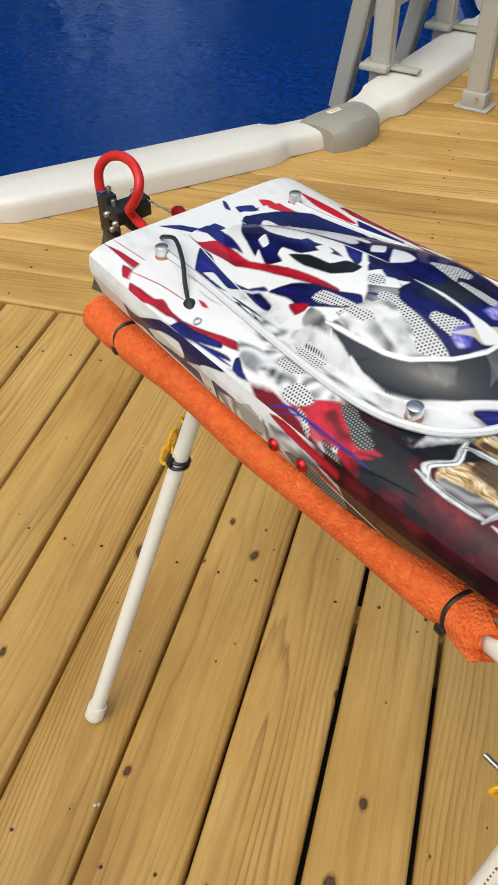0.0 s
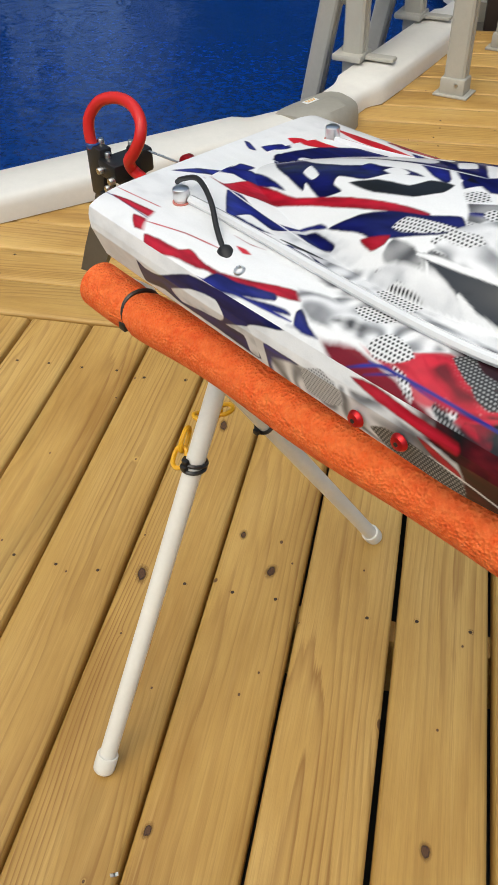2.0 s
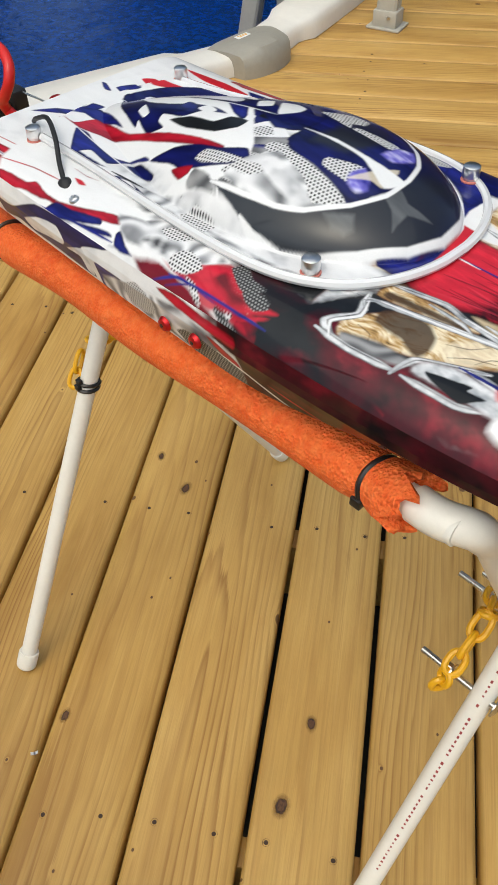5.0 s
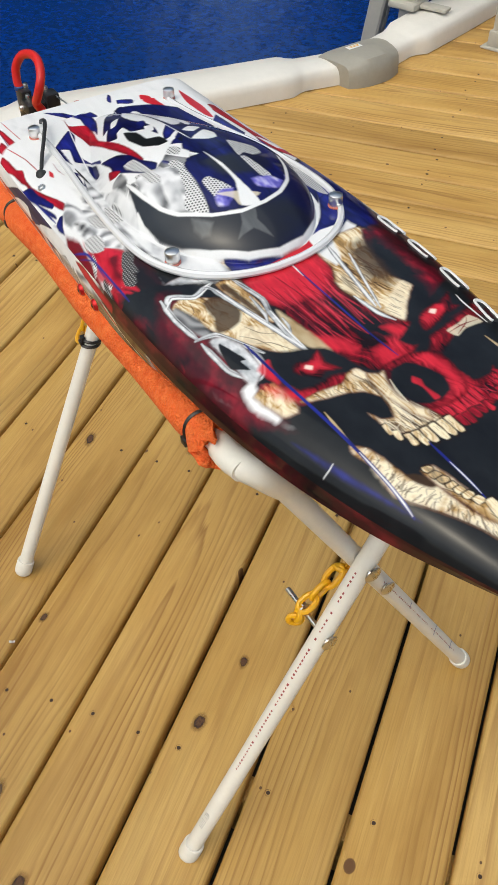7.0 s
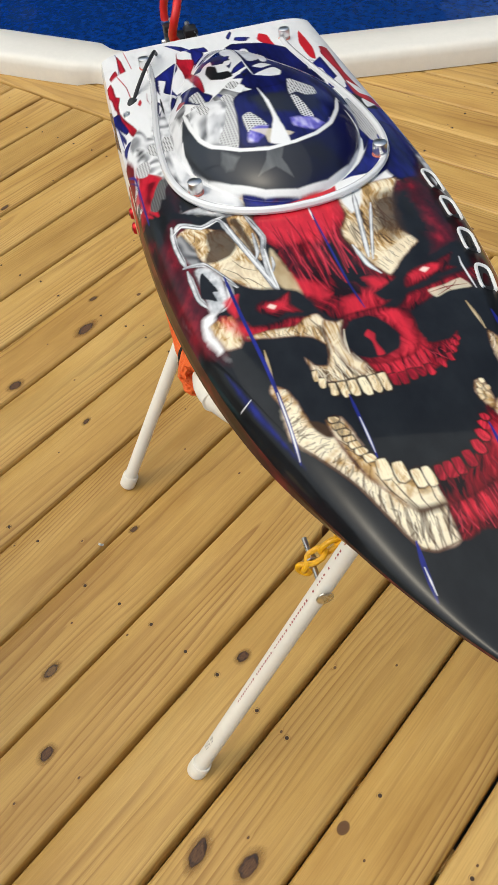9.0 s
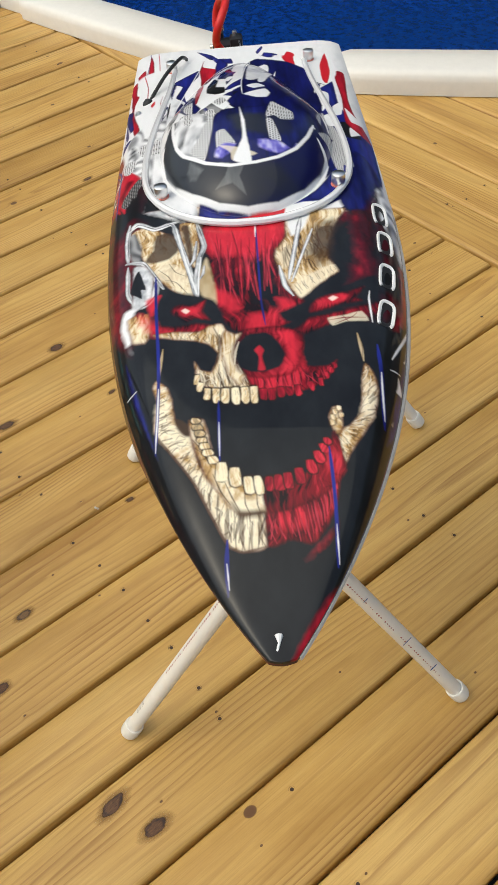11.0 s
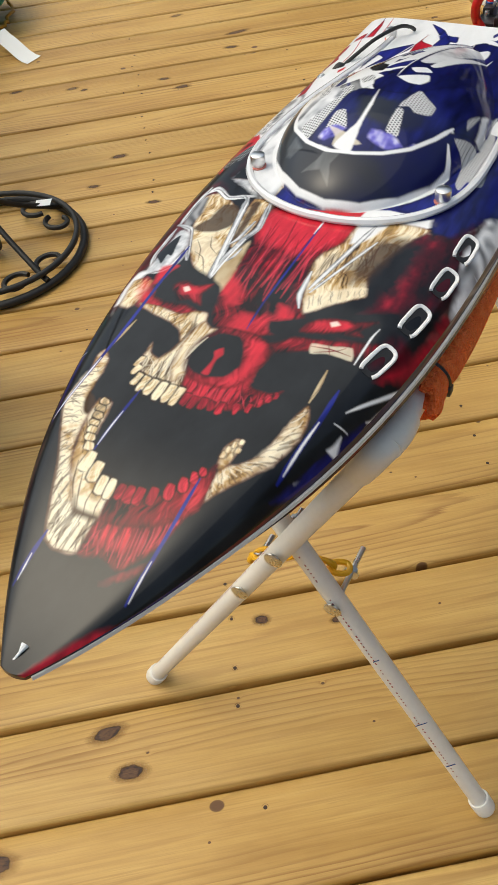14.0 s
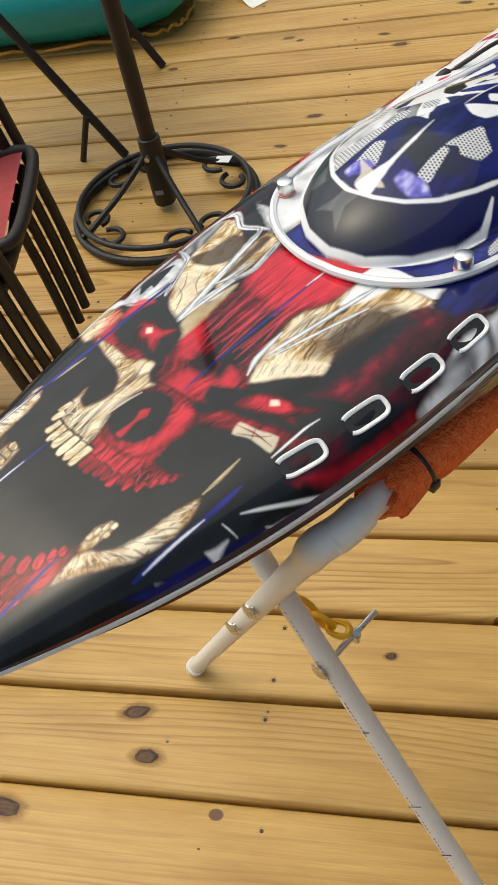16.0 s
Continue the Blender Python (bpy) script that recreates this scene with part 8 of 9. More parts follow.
print_bars(bow_near, 0.20, 58, 0.0058, (0.0036, 0.0026), INK_RED, (0.25, -1, 0.3))
print_bars(bow_near, 0.075, 9, 0.0034, (0.0011, 0.009), INK_DARK, (0.15, -1, 0.45))
print_bars(bow_far, 0.10, 70, 0.0062, (0.0036, 0.0019), INK_RED, (1, 0.2, 0.35))
print_bars(bow_far, 0.125, 1, 0.01, (0.004, 0.013), INK_BLUE, (1, 0.25, 0.75))
print_bars(bow_far, 0.215, 1, 0.01, (0.003, 0.016), INK_BLUE, (1, 0.25, 0.75))
print_bars(bow_far, 0.34, 1, 0.01, (0.003, 0.008), INK_BLUE, (1, 0.25, 0.75))

# ---- foam noodles on the rails ----
def noodle(v, u0, u1, ties):
    ob = thing("pool_noodle", "bright orange foam pool noodle sleeved over the stand's rail", "pool noodle", "noodles on the stand", at=BOAT)
    rr = random.Random(int(1000 * abs(v) + 10 * v))
    us = [u0 + (u1 - u0) * i / 60 for i in range(61)]
    profile = [(0.0105, u0 + 0.012), (0.0110, u0), (0.0160, u0 - 0.001), (0.0185, u0 - 0.0005)]
    for u in us:
        pinch = math.exp(-((u - min(ties, key=lambda t: abs(t - u))) / 0.008) ** 2)
        flare = max(0.0, 1 - (u1 - u) / 0.030) ** 1.5
        profile.append((0.0215 * (1 - 0.14 * pinch + 0.10 * flare), u))
    profile += [(0.0195, u1 + 0.002), (0.0160, u1 - 0.002), (0.0110, u1 - 0.004), (0.0105, u1 - 0.012)]
    bm = lathe(profile, 36, m=Matrix.Translation((0, v, RAIL_Z - 0.002)) @ pose(0, 0, 0, 0, 90, 0))
    for w in bm.verts:
        torn = max(0.0, 1 - (u1 - w.co.x) / 0.022)
        a = math.atan2(w.co.z - RAIL_Z, w.co.y - v)
        w.co.x += torn * (0.006 * math.sin(3 * a + 1) + 0.005 * math.sin(7 * a) + rr.uniform(-0.002, 0.002))
        w.co.y += 0.0015 * math.sin(w.co.x * 23) + torn * rr.uniform(-0.0012, 0.0012)
        w.co.z += RAIL_RISE * w.co.x + 0.0015 * math.sin(w.co.x * 31) + torn * rr.uniform(-0.0012, 0.0012)
    part("foam", bm, FOAM, ob)
    for u in ties:
        ring = [(u + 0.002 * math.sin(a * 2), v + 0.0184 * math.cos(a), RAIL_Z + RAIL_RISE * u - 0.002 + 0.0184 * math.sin(a)) for a in np.linspace(0, 2 * math.pi, 28, endpoint=False)]
        tie = part("cable_tie", sweep(ring, 0.0022, 6, closed=True), BLACK_PLASTIC, ob, "black nylon cable tie")
        s = math.copysign(1, v)
        part("tie_head", block(0.009, 0.007, 0.008, 0.001, (u, v + s * 0.018, RAIL_Z + RAIL_RISE * u - 0.010)), BLACK_PLASTIC, tie)
    return ob


noodle(-RAIL_V, -0.112, 0.436, (-0.050, 0.407))
noodle(RAIL_V, -0.085, 0.446, (-0.035, 0.409))

# ---- pool ladder ----
def rail_profile(w, d):
    """A ribbed resin post section."""
    r, k = 0.22, 0.12
    return [(-w / 2, -d / 2 * (1 - r)), (-w / 2 * (1 - r), -d / 2), (-w * k, -d / 2), (-w * k * 0.7, -d / 2 + 0.006), (w * k * 0.7, -d / 2 + 0.006), (w * k, -d / 2), (w / 2 * (1 - r), -d / 2), (w / 2, -d / 2 * (1 - r)),
            (w / 2, d / 2 * (1 - r)), (w / 2 * (1 - r), d / 2), (w * k, d / 2), (w * k * 0.7, d / 2 - 0.006), (-w * k * 0.7, d / 2 - 0.006), (-w * k, d / 2), (-w / 2 * (1 - r), d / 2), (-w / 2, d / 2 * (1 - r))]


def post(a, b, w, d, turn):
    """A ribbed bar from a to b, its width turned about its length."""
    a, b = Vector(a), Vector(b)
    axis = (b - a).normalized()
    x = Vector((math.cos(turn), math.sin(turn), 0))
    x = (x - axis * x.dot(axis)).normalized()
    y = axis.cross(x)
    bm = bmesh.new()
    rings = [[bm.verts.new(p + x * u + y * v) for u, v in rail_profile(w, d)] for p in (a, a.lerp(b, 0.5), b)]
    n = len(rings[0])
    for r0, r1 in zip(rings, rings[1:]):
        for i in range(n):
            bm.faces.new((r0[i], r0[(i + 1) % n], r1[(i + 1) % n], r1[i]))
    bm.faces.new(rings[0][::-1])
    bm.faces.new(rings[-1])
    bmesh.ops.recalc_face_normals(bm, faces=bm.faces)
    return bm


ladder = thing("pool_ladder", "greige resin pool ladder with ribbed posts straddling the rail", "pool ladder")
AXIS = math.atan2(0.496, 0.169)
for i, (dx, dy) in enumerate(((0.0, 0.0), (0.169, 0.496))):
    on_deck = part("deck_post", post((0.161 + dx, 3.160 + dy, 0.0), (0.172 + dx, 3.164 + dy, 1.25), 0.056, 0.070, AXIS), GREIGE, ladder)
    foot = block(0.095, 0.120, 0.008, 0.003, (0.161 + dx, 3.160 + dy, 0.004), rot=Matrix.Rotation(AXIS, 4, "Z"))
    part("foot_plate", block(0.070, 0.086, 0.055, 0.006, (0.161 + dx, 3.160 + dy, 0.032), foot, rot=Matrix.Rotation(AXIS, 4, "Z")), GREIGE, on_deck, "moulded foot flange")
    part("foot_bolt", lathe([(0, 0.004), (0.005, 0.004), (0.006, 0.002), (0.006, -0.004)], 12), STEEL, on_deck, at=pose(0.163 + dx, 3.120 + dy, 0.04, 90, 0, 12))
    part("coping_post", post((-0.190 + dx, 3.222 + dy, -0.35), (-0.177 + dx, 3.217 + dy, 1.3), 0.058, 0.072, AXIS), GREIGE, ladder)
    clamp = block(0.105, 0.115, 0.022, 0.006, (-0.198 + dx, 3.222 + dy, 0.092), rot=Matrix.Rotation(AXIS - 1.5, 4, "Z"))
    part("clamp_plate", block(0.13, 0.045, 0.014, 0.006, (-0.110 + dx, 3.210 + dy, 0.088), clamp, rot=Matrix.Rotation(AXIS - 1.5, 4, "Z")), GREIGE, ladder, "flat clamp bracket on the pool rail")
    part("pool_leg", post((-0.470 + dx, 3.400 + dy, -0.75 + 0.0), (-0.161 + dx, 3.160 + dy, 0.86), 0.058, 0.066, AXIS), GREIGE, ladder)
for i, z in enumerate((-0.45, -0.2, 0.25, 0.55)):
    s = (z + 0.75) / 1.61
    a = Vector((-0.470, 3.400, -0.75)).lerp(Vector((-0.140, 3.160, 0.86)), s)
    part("tread", block(0.10, 0.50, 0.03, 0.008, a + Vector((0.0845, 0.248, 0)), rot=Matrix.Rotation(AXIS - math.pi / 2, 4, "Z")), GREIGE, ladder)

# ---- dark fence and gate post past the end of the deck ----
FENCE = speckled("dark_brown_stain", (0.030, 0.017, 0.011), 0.6, 0.3, 25, 0.3)
fence = thing("garden_fence", "dark brown stained board fence past the deck's end", "fence")
part("gate_post", block(0.07, 0.07, 2.4, 0.006, (0.290, 3.965, 0.0)), FENCE, fence)
for i in range(15):
    part("fence_board", block(0.132, 0.02, 2.4, 0.004, (0.40 + i * 0.138, 4.03 + 0.004 * (i % 2), 0.0)), FENCE, fence)
part("fence_rail", block(2.1, 0.04, 0.09, 0.004, (1.36, 4.065, 0.5)), FENCE, fence)

# ---- umbrella stand ----
UX, UY = -0.959, 0.061
umbrella = thing("umbrella_stand", "black wrought-iron umbrella stand with scrolls and a dark pole", "umbrella stand", at=pose(UX, UY, 0))
ring = lambda r, z, n=48: [(r * math.cos(2 * math.pi * k / n), r * math.sin(2 * math.pi * k / n), z) for k in range(n)]
part("base_ring", sweep(ring(0.228, 0.012), 0.0105, 10, closed=True), IRON, umbrella)
part("upper_ring", sweep(ring(0.216, 0.040), 0.0075, 10, closed=True), IRON, umbrella)
part("sleeve", lathe([(0, 0.02), (0.026, 0.02), (0.027, 0.025), (0.027, 0.185), (0.026, 0.192), (0.0205, 0.194)], 24), IRON, umbrella, "black pole sleeve with a scuffed sticker")
part("sticker", block(0.001, 0.02, 0.012, 0, (0.0275, 0.0, 0.06)), speckled("worn_sticker", (0.25, 0.25, 0.25), 0.6), umbrella)
part("sleeve_screw", lathe([(0, 0.012), (0.006, 0.012), (0.006, 0)], 10), ALUMINIUM, umbrella, at=pose(0.026, -0.004, 0.155, 0, 90, 0))
part("pole", lathe([(0, 0.10), (0.0195, 0.10), (0.0195, 2.1), (0, 2.1)], 20), BROWN_METAL, umbrella, "dark brown steel umbrella pole")
for k in range(4):
    a0 = radians(38 + 90 * k)
    rib = curve_pts([(0.024, 0, 0.150), (0.05, 0, 0.128), (0.11, 0, 0.085), (0.17, 0, 0.05), (0.205, 0, 0.030), (0.228, 0, 0.024)], 6)
    m = Matrix.Rotation(a0, 4, "Z")
    part("rib", sweep([m @ p for p in rib], 0.0075, 8), IRON, umbrella)
    for s in (-1, 1):
        scroll = []
        for i in range(26):
            th = i / 25 * math.pi * 1.55
            rr = 0.036 * (1 - 0.35 * i / 25)
            scroll.append((0.180 - rr * math.sin(th) * 0.9 - 0.01, s * (0.010 + 0.040 - rr * math.cos(th)), 0.024))
        part("scroll", sweep([m @ Vector(p) for p in scroll], 0.0065, 8), IRON, umbrella)
tag = bmesh.new()
q = [tag.verts.new(p) for p in ((0.02, 0.100, 0.060), (0.055, 0.098, 0.064), (0.058, 0.135, 0.062), (0.024, 0.140, 0.060))]
tag.faces.new(q)
part("care_tag", tag, PAPER, umbrella, "small white tag", at=pose(-0.14, 0.02, 0))

# ---- a flake of white paint on the boards ----
chip = thing("paint_flake", "small curled flake of white paint on the deck boards", "paint flake", at=pose(-0.149, 0.5465, 0.0, 0, 0, 25))
flake = bmesh.new()
for k in range(6):
    a, b = -0.006 + 0.002 * k, 0.0006 + 0.0016 * (k - 2.5) ** 2 / 6
    r = [flake.verts.new((a, w, b)) for w in (-0.0022, 0.0022)]
    if k:
        flake.faces.new((last[0], r[0], r[1], last[1]))
    last = r
bmesh.ops.solidify(flake, geom=flake.faces[:], thickness=0.0005)
part("flake", flake, PAPER, chip)

# ---- stacked patio chairs, legs towards the boat ----
def patio_chair(i, fabric):
    """A nested steel-frame chair; i lifts and shifts it in the stack."""
    ob = thing("patio_chair", "dark brown steel patio chair nested in a stack", "chair", "stacked patio chairs", at=pose(-0.493 - 0.016 * i, -0.050 + 0.017 * i, 0.028 * i, 0, 0, 12) @ pose(0.5, 0.05, 0))
    for x, out in ((-0.20, 0.016), (-0.50, -0.016)):
        front = [(x, -0.050, 0.004), (x + out, -0.066, 0.20), (x + out, -0.092, 0.45), (x + out, -0.125, 0.66), (x + out, -0.16, 0.74)]
        part("front_leg", sweep(curve_pts(front, 5), 0.0105, 10), BROWN_METAL, ob)
        back = [(x, -0.62, 0.004), (x, -0.58, 0.2), (x, -0.50, 0.36)]
        part("back_leg", sweep(curve_pts(back, 5), 0.0105, 10), BROWN_METAL, ob)
        arm = [(x + out, -0.16, 0.74), (x + out, -0.20, 0.765), (x + out, -0.40, 0.77), (x, -0.60, 0.76)]
        part("armrest", sweep(curve_pts(arm, 6), 0.0115, 10), BROWN_METAL, ob)
        side = [(x, -0.12, 0.337), (x, -0.40, 0.32), (x, -0.53, 0.36), (x, -0.60, 0.60), (x, -0.68, 0.92)]
        part("side_frame", sweep(curve_pts(side, 6), 0.0115, 10), BROWN_METAL, ob)
    bar = [(-0.20, -0.12, 0.337), (-0.204, -0.075, 0.339), (-0.235, -0.050, 0.340), (-0.35, -0.044, 0.340), (-0.465, -0.050, 0.340), (-0.496, -0.075, 0.339), (-0.50, -0.12, 0.337)]
    part("front_bar", sweep(curve_pts(bar, 6), 0.0115, 10), BROWN_METAL, ob)
    P = np.array([[(x, y, z) for x in np.linspace(-0.210, -0.490, 8)] for y, z in ((-0.07, 0.343), (-0.15, 0.332), (-0.40, 0.322), (-0.53, 0.365), (-0.60, 0.60), (-0.68, 0.91))])
    part("sling", grid_mesh(P, fabric, "sling"), None, ob, "woven red sling seat")
    return ob


SLING = speckled("red_sling", (0.42, 0.055, 0.06), 0.8, 0.2, 200, 0.3)
for i in range(4):
    patio_chair(i, SLING)

# ---- side table on splayed tube legs behind the umbrella stand ----
table = thing("folding_table", "dark brown folding table on splayed tube legs", "table", at=pose(0.038, 0.005, 0))
for x in (-1.25, -1.75):
    brace_leg = part("leg", sweep([(x, -0.115, 0.004), (x, -0.33, 0.39), (x, -0.50, 0.70)], 0.0125, 10), BROWN_METAL, table)
    part("brace", sweep([(x + 0.013, -0.185, 0.13), (x + 0.013, -0.235, 0.004)], 0.0085, 8), BROWN_METAL, brace_leg)
    part("leg", sweep([(x + 0.03, -0.92, 0.004), (x + 0.03, -0.70, 0.39), (x + 0.03, -0.53, 0.70)], 0.0125, 10), BROWN_METAL, table)
part("tabletop", block(0.62, 0.62, 0.02, 0.006, (-1.5, -0.52, 0.712)), BROWN_METAL, table)

# ---- teal inflatable lounger ----
TEAL = speckled("teal_vinyl", (0.008, 0.30, 0.31), 0.28, 0.1, 12, 0.12, depth=0.004)
SEAM = speckled("ochre_piping", (0.50, 0.24, 0.02), 0.5, 0.1, 60, 0.1)


def pillow(cx, cy, rx, ry, h, seed):
    """An inflated chamber: flat plan, fat middle, puckers along the seam."""
    rr = random.Random(seed)
    ph = [rr.uniform(0, 6.3) for _ in range(4)]
    n, m = 96, 15
    P = np.zeros((m, n, 3))
    seam = []
    for k in range(n):
        a = 2 * math.pi * k / n
        c, s = math.cos(a), math.sin(a)
        x, y = rx * math.copysign(abs(c) ** 0.55, c), ry * math.copysign(abs(s) ** 0.5, s)
        pucker = 0.012 * math.sin(17 * a + ph[0]) + 0.007 * math.sin(29 * a + ph[1])
        for j in range(m):
            t = -1 + 2 * j / (m - 1)
            w = math.cos(t * math.pi / 2) ** 0.62
            edge = 1 - abs(t)
            r = w * (1 + pucker * 1.6 * math.exp(-((t + 0.62) / 0.25) ** 2))
            P[j, k] = (cx + x * r, cy + y * r, h * (0.5 + 0.5 * math.sin(t * math.pi / 2)) + 0.004)
        seam.append((cx + x * 0.985 * (1 + pucker), cy + y * 0.985 * (1 + pucker), h * 0.34))
    return P, seam


lounger = thing("inflatable_lounger", "teal inflatable pool lounger with ochre piping lying on the deck", "pool float", at=pose(0.100, 0.012, 0))
for cx, cy, rx, ry, h, seed in ((-2.17, -0.56, 0.22, 0.50, 0.25, 1), (-2.60, -0.53, 0.24, 0.62, 0.29, 2)):
    P, seam = pillow(cx, cy, rx, ry, h, seed)
    ch = part("chamber", grid_mesh(P, TEAL, "chamber", wrap=True), None, lounger)
    low = [(cx + (x - cx) * 0.93, cy + (y - cy) * 0.95, 0.018 + 0.014 * abs(math.sin(i * 0.9))) for i, (x, y, z) in enumerate(seam)]
    part("piping", sweep(low, 0.006, 6, closed=True), SEAM, ch, "ochre welded seam")
valve = part("valve", lathe([(0, 0.004), (0.010, 0.004), (0.012, 0.0015), (0.022, 0.0012), (0.024, -0.003)], 20), TEAL, lounger, at=pose(-2.060, -0.155, 0.205, 0, 38, 25))
tag = bmesh.new()
P = np.array([[(-2.36 + 0.15 * i / 6 + 0.05 * j, 0.045 + 0.115 * i / 6 - 0.045 * j, 0.055 - 0.05 * (i / 6) ** 0.5 + 0.008 * math.sin(i)) for j in (0, 1)] for i in range(7)])
part("care_label", grid_mesh(P, PAPER, "care_label"), None, lounger, "white cloth care label")


# ---- trees past the pool, with a gap where the sky shows in the water ----
BARK = speckled("grey_bark", (0.05, 0.040, 0.030), 0.9, 0.4, 8, 0.6)
LEAF = speckled("dark_foliage", (0.016, 0.038, 0.012), 0.6, 0.5, 3, 0.0)


def tree_parts(seed, h):
    rr = random.Random(seed)
    bm = sweep([(0, 0, 0), (0.05, 0.03, h * 0.3), (0.0, 0.08, h * 0.6), (0.1, 0, h * 0.85)], [0.22, 0.17, 0.11, 0.03], 8)
    tips = []
    for k in range(9):
        a, z0 = k * 2.4 + rr.uniform(-0.3, 0.3), h * rr.uniform(0.22, 0.7)
        reach = h * rr.uniform(0.14, 0.24)
        tip = Vector((reach * math.cos(a), reach * math.sin(a), z0 + h * rr.uniform(0.08, 0.2)))
        sweep([(0, 0, z0), tip * 0.55 + Vector((0, 0, z0 * 0.4)), tip], [0.07, 0.05, 0.015], 6, bm=bm)
        tips.append(tip)
    trunk = mesh_of(bm, "trunk", BARK)
    verts, faces = [], []
    for k in range(2600):
        base = tips[rr.randrange(len(tips))] if rr.random() < 0.8 else Vector((0, 0, h * rr.uniform(0.5, 0.97)))
        spread = h * 0.115
        c = base + Vector((rr.gauss(0, spread), rr.gauss(0, spread), rr.gauss(0, spread * 0.8)))
        s = rr.uniform(0.12, 0.30)
        e = Euler((rr.uniform(-1, 1), rr.uniform(-1, 1), rr.uniform(0, 6.3))).to_matrix()
        n = len(verts)
        verts += [tuple(c + e @ Vector(p)) for p in ((-s, 0, 0), (0, -s * 0.5, s * 0.15), (s, 0, 0), (0, s * 0.5, s * 0.15))]
        faces.append((n, n + 1, n + 2, n + 3))
    crown = bpy.data.meshes.new("crown")
    crown.from_pydata(verts, [], faces)
    crown.materials.append(LEAF)
    return trunk, crown


KINDS = [tree_parts(s, h) for s, h in ((1, 11.0), (2, 12.5), (3, 9.5))]
rng = random.Random(9)
for k in range(80):
    azimuth = 60 + 2.6 * k if k < 46 else 180 + 5.4 * (k - 46)
    if 100 < azimuth < 125 or azimuth > 165:
        continue
    for row in (0, 1):
        d = 21 + 6 * row + rng.uniform(-2, 2)
        a = radians(azimuth + row * 1.3)
        trunk, crown = KINDS[(k + row) % 3]
        size = rng.uniform(0.85, 1.2)
        tree = thing("tree", "tall leafy tree in the wood behind the pool", "tree", "trees behind the pool", at=pose(d * math.cos(a), d * math.sin(a), -1.25, 0, 0, rng.uniform(0, 360)) @ Matrix.Scale(size, 4))
        part("trunk", trunk, None, tree)
        part("crown", crown, None, tree)

# ---- deck boards and their screws ----
SCREW = mesh_of(lathe([(0, 0.0012), (0.0026, 0.0012), (0.0030, 0.0004), (0.0042, 0.0002), (0.0050, 0.0006), (0.0052, -0.002)], 10), "screw", material("sunk_screw", (0.050, 0.024, 0.012), 0.6, 0.1))


def board_mesh(w, length, name="deck_board", skew=(0.0, 0.0)):
    """A planed board with eased edges and slightly cupped face; local y along it."""
    prof = [(-w / 2, -THICK), (-w / 2, -0.006), (-w / 2 + 0.002, -0.002), (-w / 2 + 0.006, 0.0), (-w / 4, 0.0006), (0, 0.0008), (w / 4, 0.0006), (w / 2 - 0.006, 0.0), (w / 2 - 0.002, -0.002), (w / 2, -0.006), (w / 2, -THICK)]
    bm = bmesh.new()
    rows = []
    for y, dz, inset in ((-length / 2, -0.004, 0.002), (-length / 2 + 0.004, 0, 0), (length / 2 - 0.004, 0, 0), (length / 2, -0.004, 0.002)):
        k = skew[0] if y < 0 else skew[1]
        rows.append([bm.verts.new((x, y + k * x / w, z + (dz if z > -0.01 else 0))) for x, z in prof])
    for r0, r1 in zip(rows, rows[1:]):
        for i in range(len(prof) - 1):
            bm.faces.new((r0[i], r0[i + 1], r1[i + 1], r1[i]))
    bm.faces.new(rows[0])
    bm.faces.new(rows[-1])
    bmesh.ops.recalc_face_normals(bm, faces=bm.faces)
    return mesh_of(bm, name, WOOD)


KNOT_MESH = mesh_of(lathe([(0, 0.0003), (0.5, 0.0003), (1.0, 0.0002)], 24), "knot", KNOT)
# place across and along the deck, half length and half width in millimetres
KNOTS = [(-0.054, 1.033, 11, 8), (-0.13, 0.604, 8, 6), (-0.395, 0.735, 9, 6), (-0.255, 0.987, 14, 9), (0.211, 0.648, 9, 7), (0.186, 0.532, 11, 10),
         (0.321, 0.281, 22, 13), (0.384, 0.311, 20, 13), (-0.039, 0.333, 15, 10), (0.056, 0.242, 13, 11), (-0.114, 1.10, 8, 6), (-0.675, 1.014, 10, 7),
         (-1.341, 0.396, 20, 11), (-1.705, 0.615, 22, 12), (-1.820, 0.273, 16, 10), (-1.688, -0.073, 14, 10), (-0.610, 0.93, 24, 15), (-0.601, 0.72, 16, 14),
         (-0.459, 0.52, 18, 12), (-0.34, 0.36, 12, 9), (0.47, 0.12, 26, 17), (0.61, 0.40, 12, 9), (-0.809, 0.55, 15, 9), (-1.018, 0.78, 14, 9), (-0.894, 0.22, 16, 10),
         (-1.202, 0.318, 15, 8), (-1.077, 0.47, 16, 9), (-1.783, 0.565, 16, 9), (-1.937, 0.804, 20, 11), (-2.273, 0.656, 18, 10), (-1.866, 0.093, 18, 9), (-1.797, 0.31, 10, 8), (-2.049, 0.841, 34, 12), (-1.160, 1.15, 14, 8), (-0.21, 1.36, 13, 8), (0.06, 1.52, 14, 9)]
deck = thing("floor", "raised deck of yellow pressure-treated pine boards", "deck", kind="structure")
rng = random.Random(5)


def seam(k):
    return k * PITCH


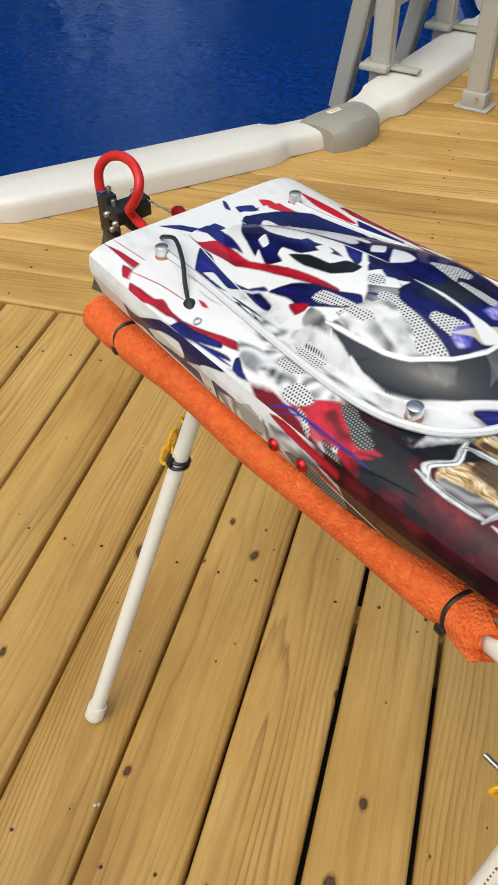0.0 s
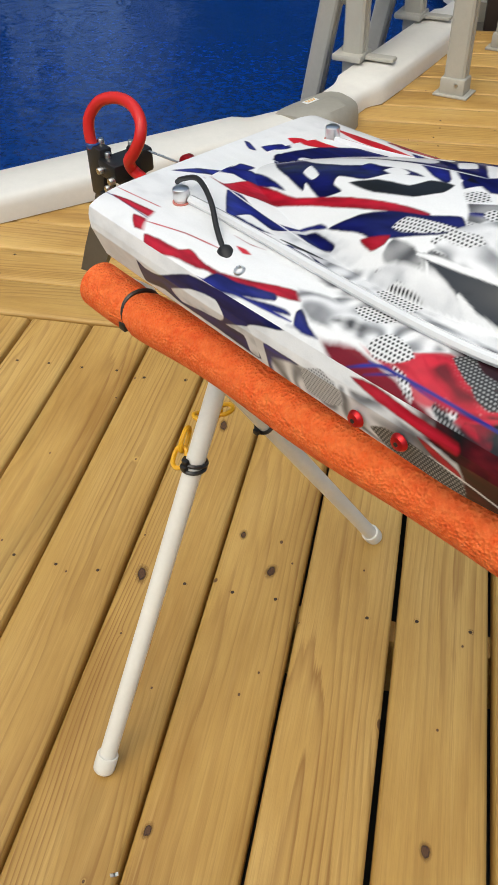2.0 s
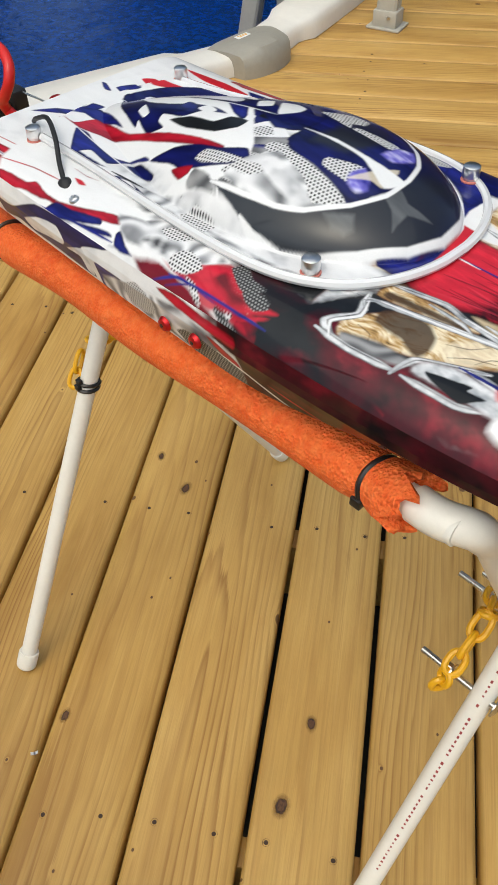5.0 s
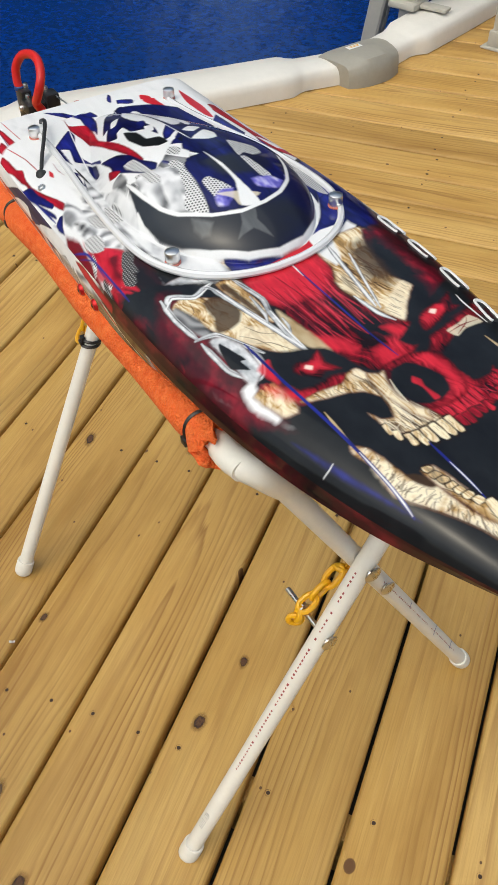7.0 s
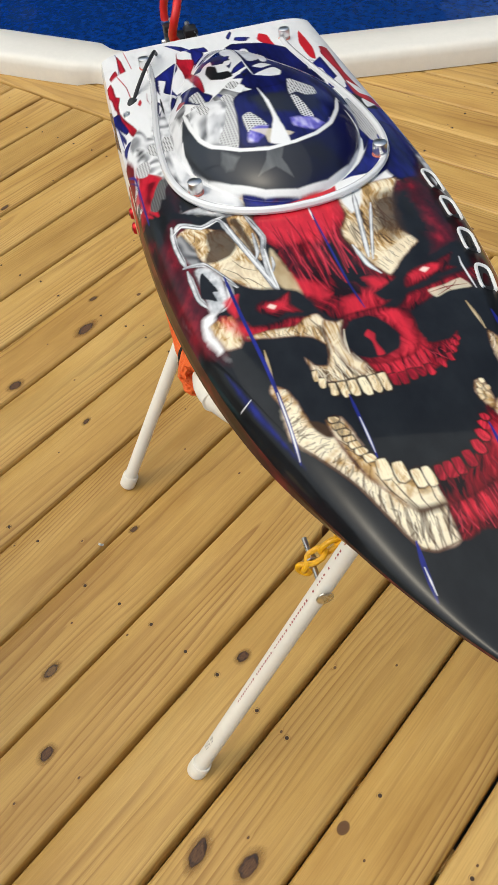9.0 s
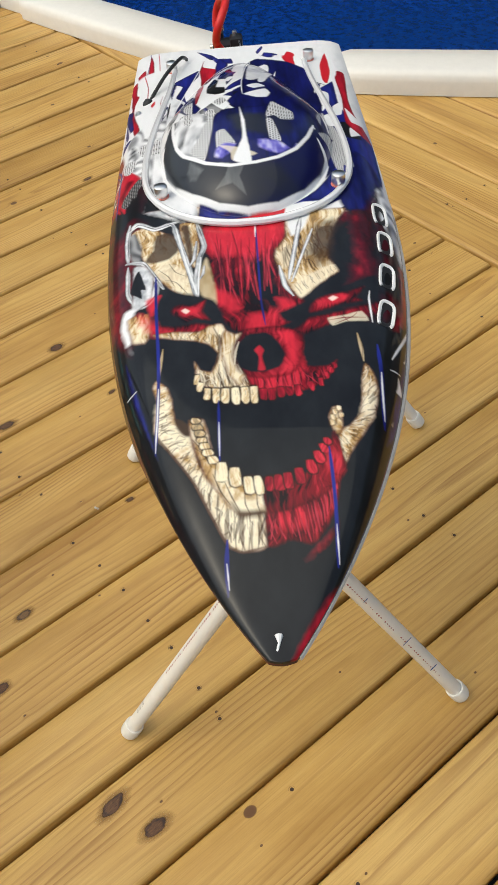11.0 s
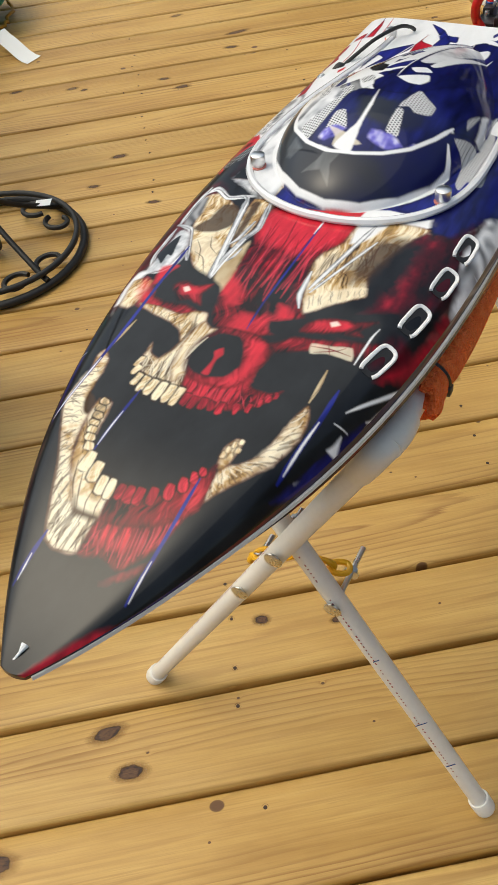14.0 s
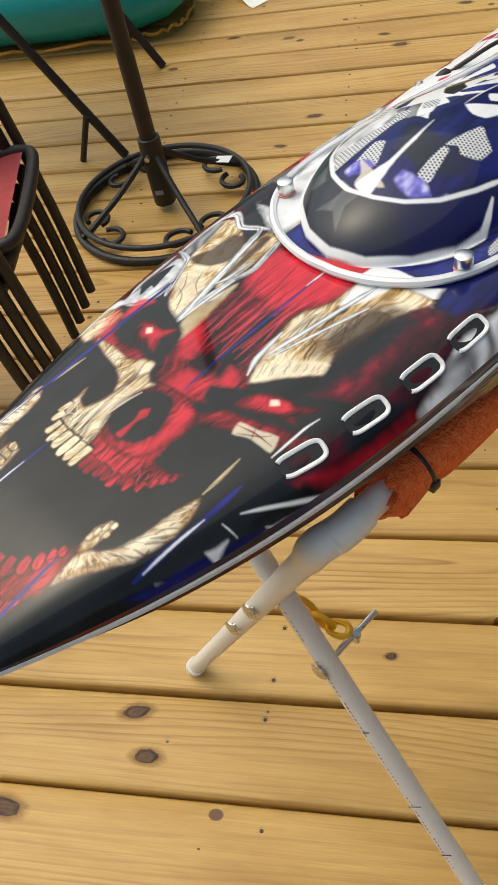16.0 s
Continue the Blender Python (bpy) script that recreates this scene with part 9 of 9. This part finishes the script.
for k in range(-30, 16):
    x0, pitch = (seam(k) + seam(k + 1)) / 2, seam(k + 1) - seam(k)
    cut_l, cut_r = pool_y(x0 - 0.07, POOL_R - 0.135), pool_y(x0 + 0.07, POOL_R - 0.135)
    far, skew = EDGE_Y - 0.004, 0.0
    if min(cut_l, cut_r) < EDGE_Y:
        far, skew = (cut_l + cut_r) / 2, cut_r - cut_l
    near_y = -2.2
    w = pitch - GAP * rng.uniform(0.8, 1.7)
    top = rng.uniform(-0.0012, 0.0008)
    board = part("deck_board", board_mesh(w, far - near_y, skew=(0, skew)), None, deck, at=pose(x0, (far + near_y) / 2, top))
    for kx, ky, ka, kb in KNOTS:
        if abs(kx - x0) < pitch / 2 and ky < far:
            off = max(-pitch / 2 + 0.018, min(pitch / 2 - 0.018, kx - x0))
            part("knot", KNOT_MESH, None, board, at=pose(off, ky - (far + near_y) / 2, 0.0007, 0, 0, rng.uniform(-12, 12)) @ Matrix.Diagonal((kb * 0.0014, ka * 0.00178, 1, 1)))
    for y in JOISTS:
        if -2.2 < x0 < 0.9 and y > -0.4 and y < far - 0.05:
            for s in (-1, 1):
                if rng.random() < 0.3:
                    continue
                part("screw", SCREW, None, board, at=pose(s * 0.038 + rng.uniform(-0.006, 0.006), y - (far + near_y) / 2 + rng.uniform(-0.009, 0.009), 0.0))
for j in range(24):
    y0 = EDGE_Y + (j + 0.5) * CROSS
    cut_l, cut_r = pool_x(y0 - 0.07, POOL_R - 0.135), pool_x(y0 + 0.07, POOL_R - 0.135)
    cut_l = max(cut_l, -2.2)
    left, right, skew = (cut_l + cut_r) / 2, 2.4, cut_r - cut_l
    if left > 2.2 or y0 > 3.90:
        continue
    w = CROSS - GAP * rng.uniform(0.4, 0.9)
    top = rng.uniform(-0.0010, 0.0008)
    board = part("deck_board", board_mesh(w, right - left, skew=(-skew, 0)), None, deck, at=pose((left + right) / 2, y0, top, 0, 0, -90))
    for x in (-1.38, -0.88, -0.38, 0.12, 0.62, 1.12):
        if left + 0.2 < x and y0 < 3.2:
            for s in (-1, 1):
                if rng.random() < 0.3:
                    continue
                part("screw", SCREW, None, board, at=pose(s * 0.04 + rng.uniform(-0.006, 0.006), (x - (left + right) / 2) + rng.uniform(-0.01, 0.01), 0.0))
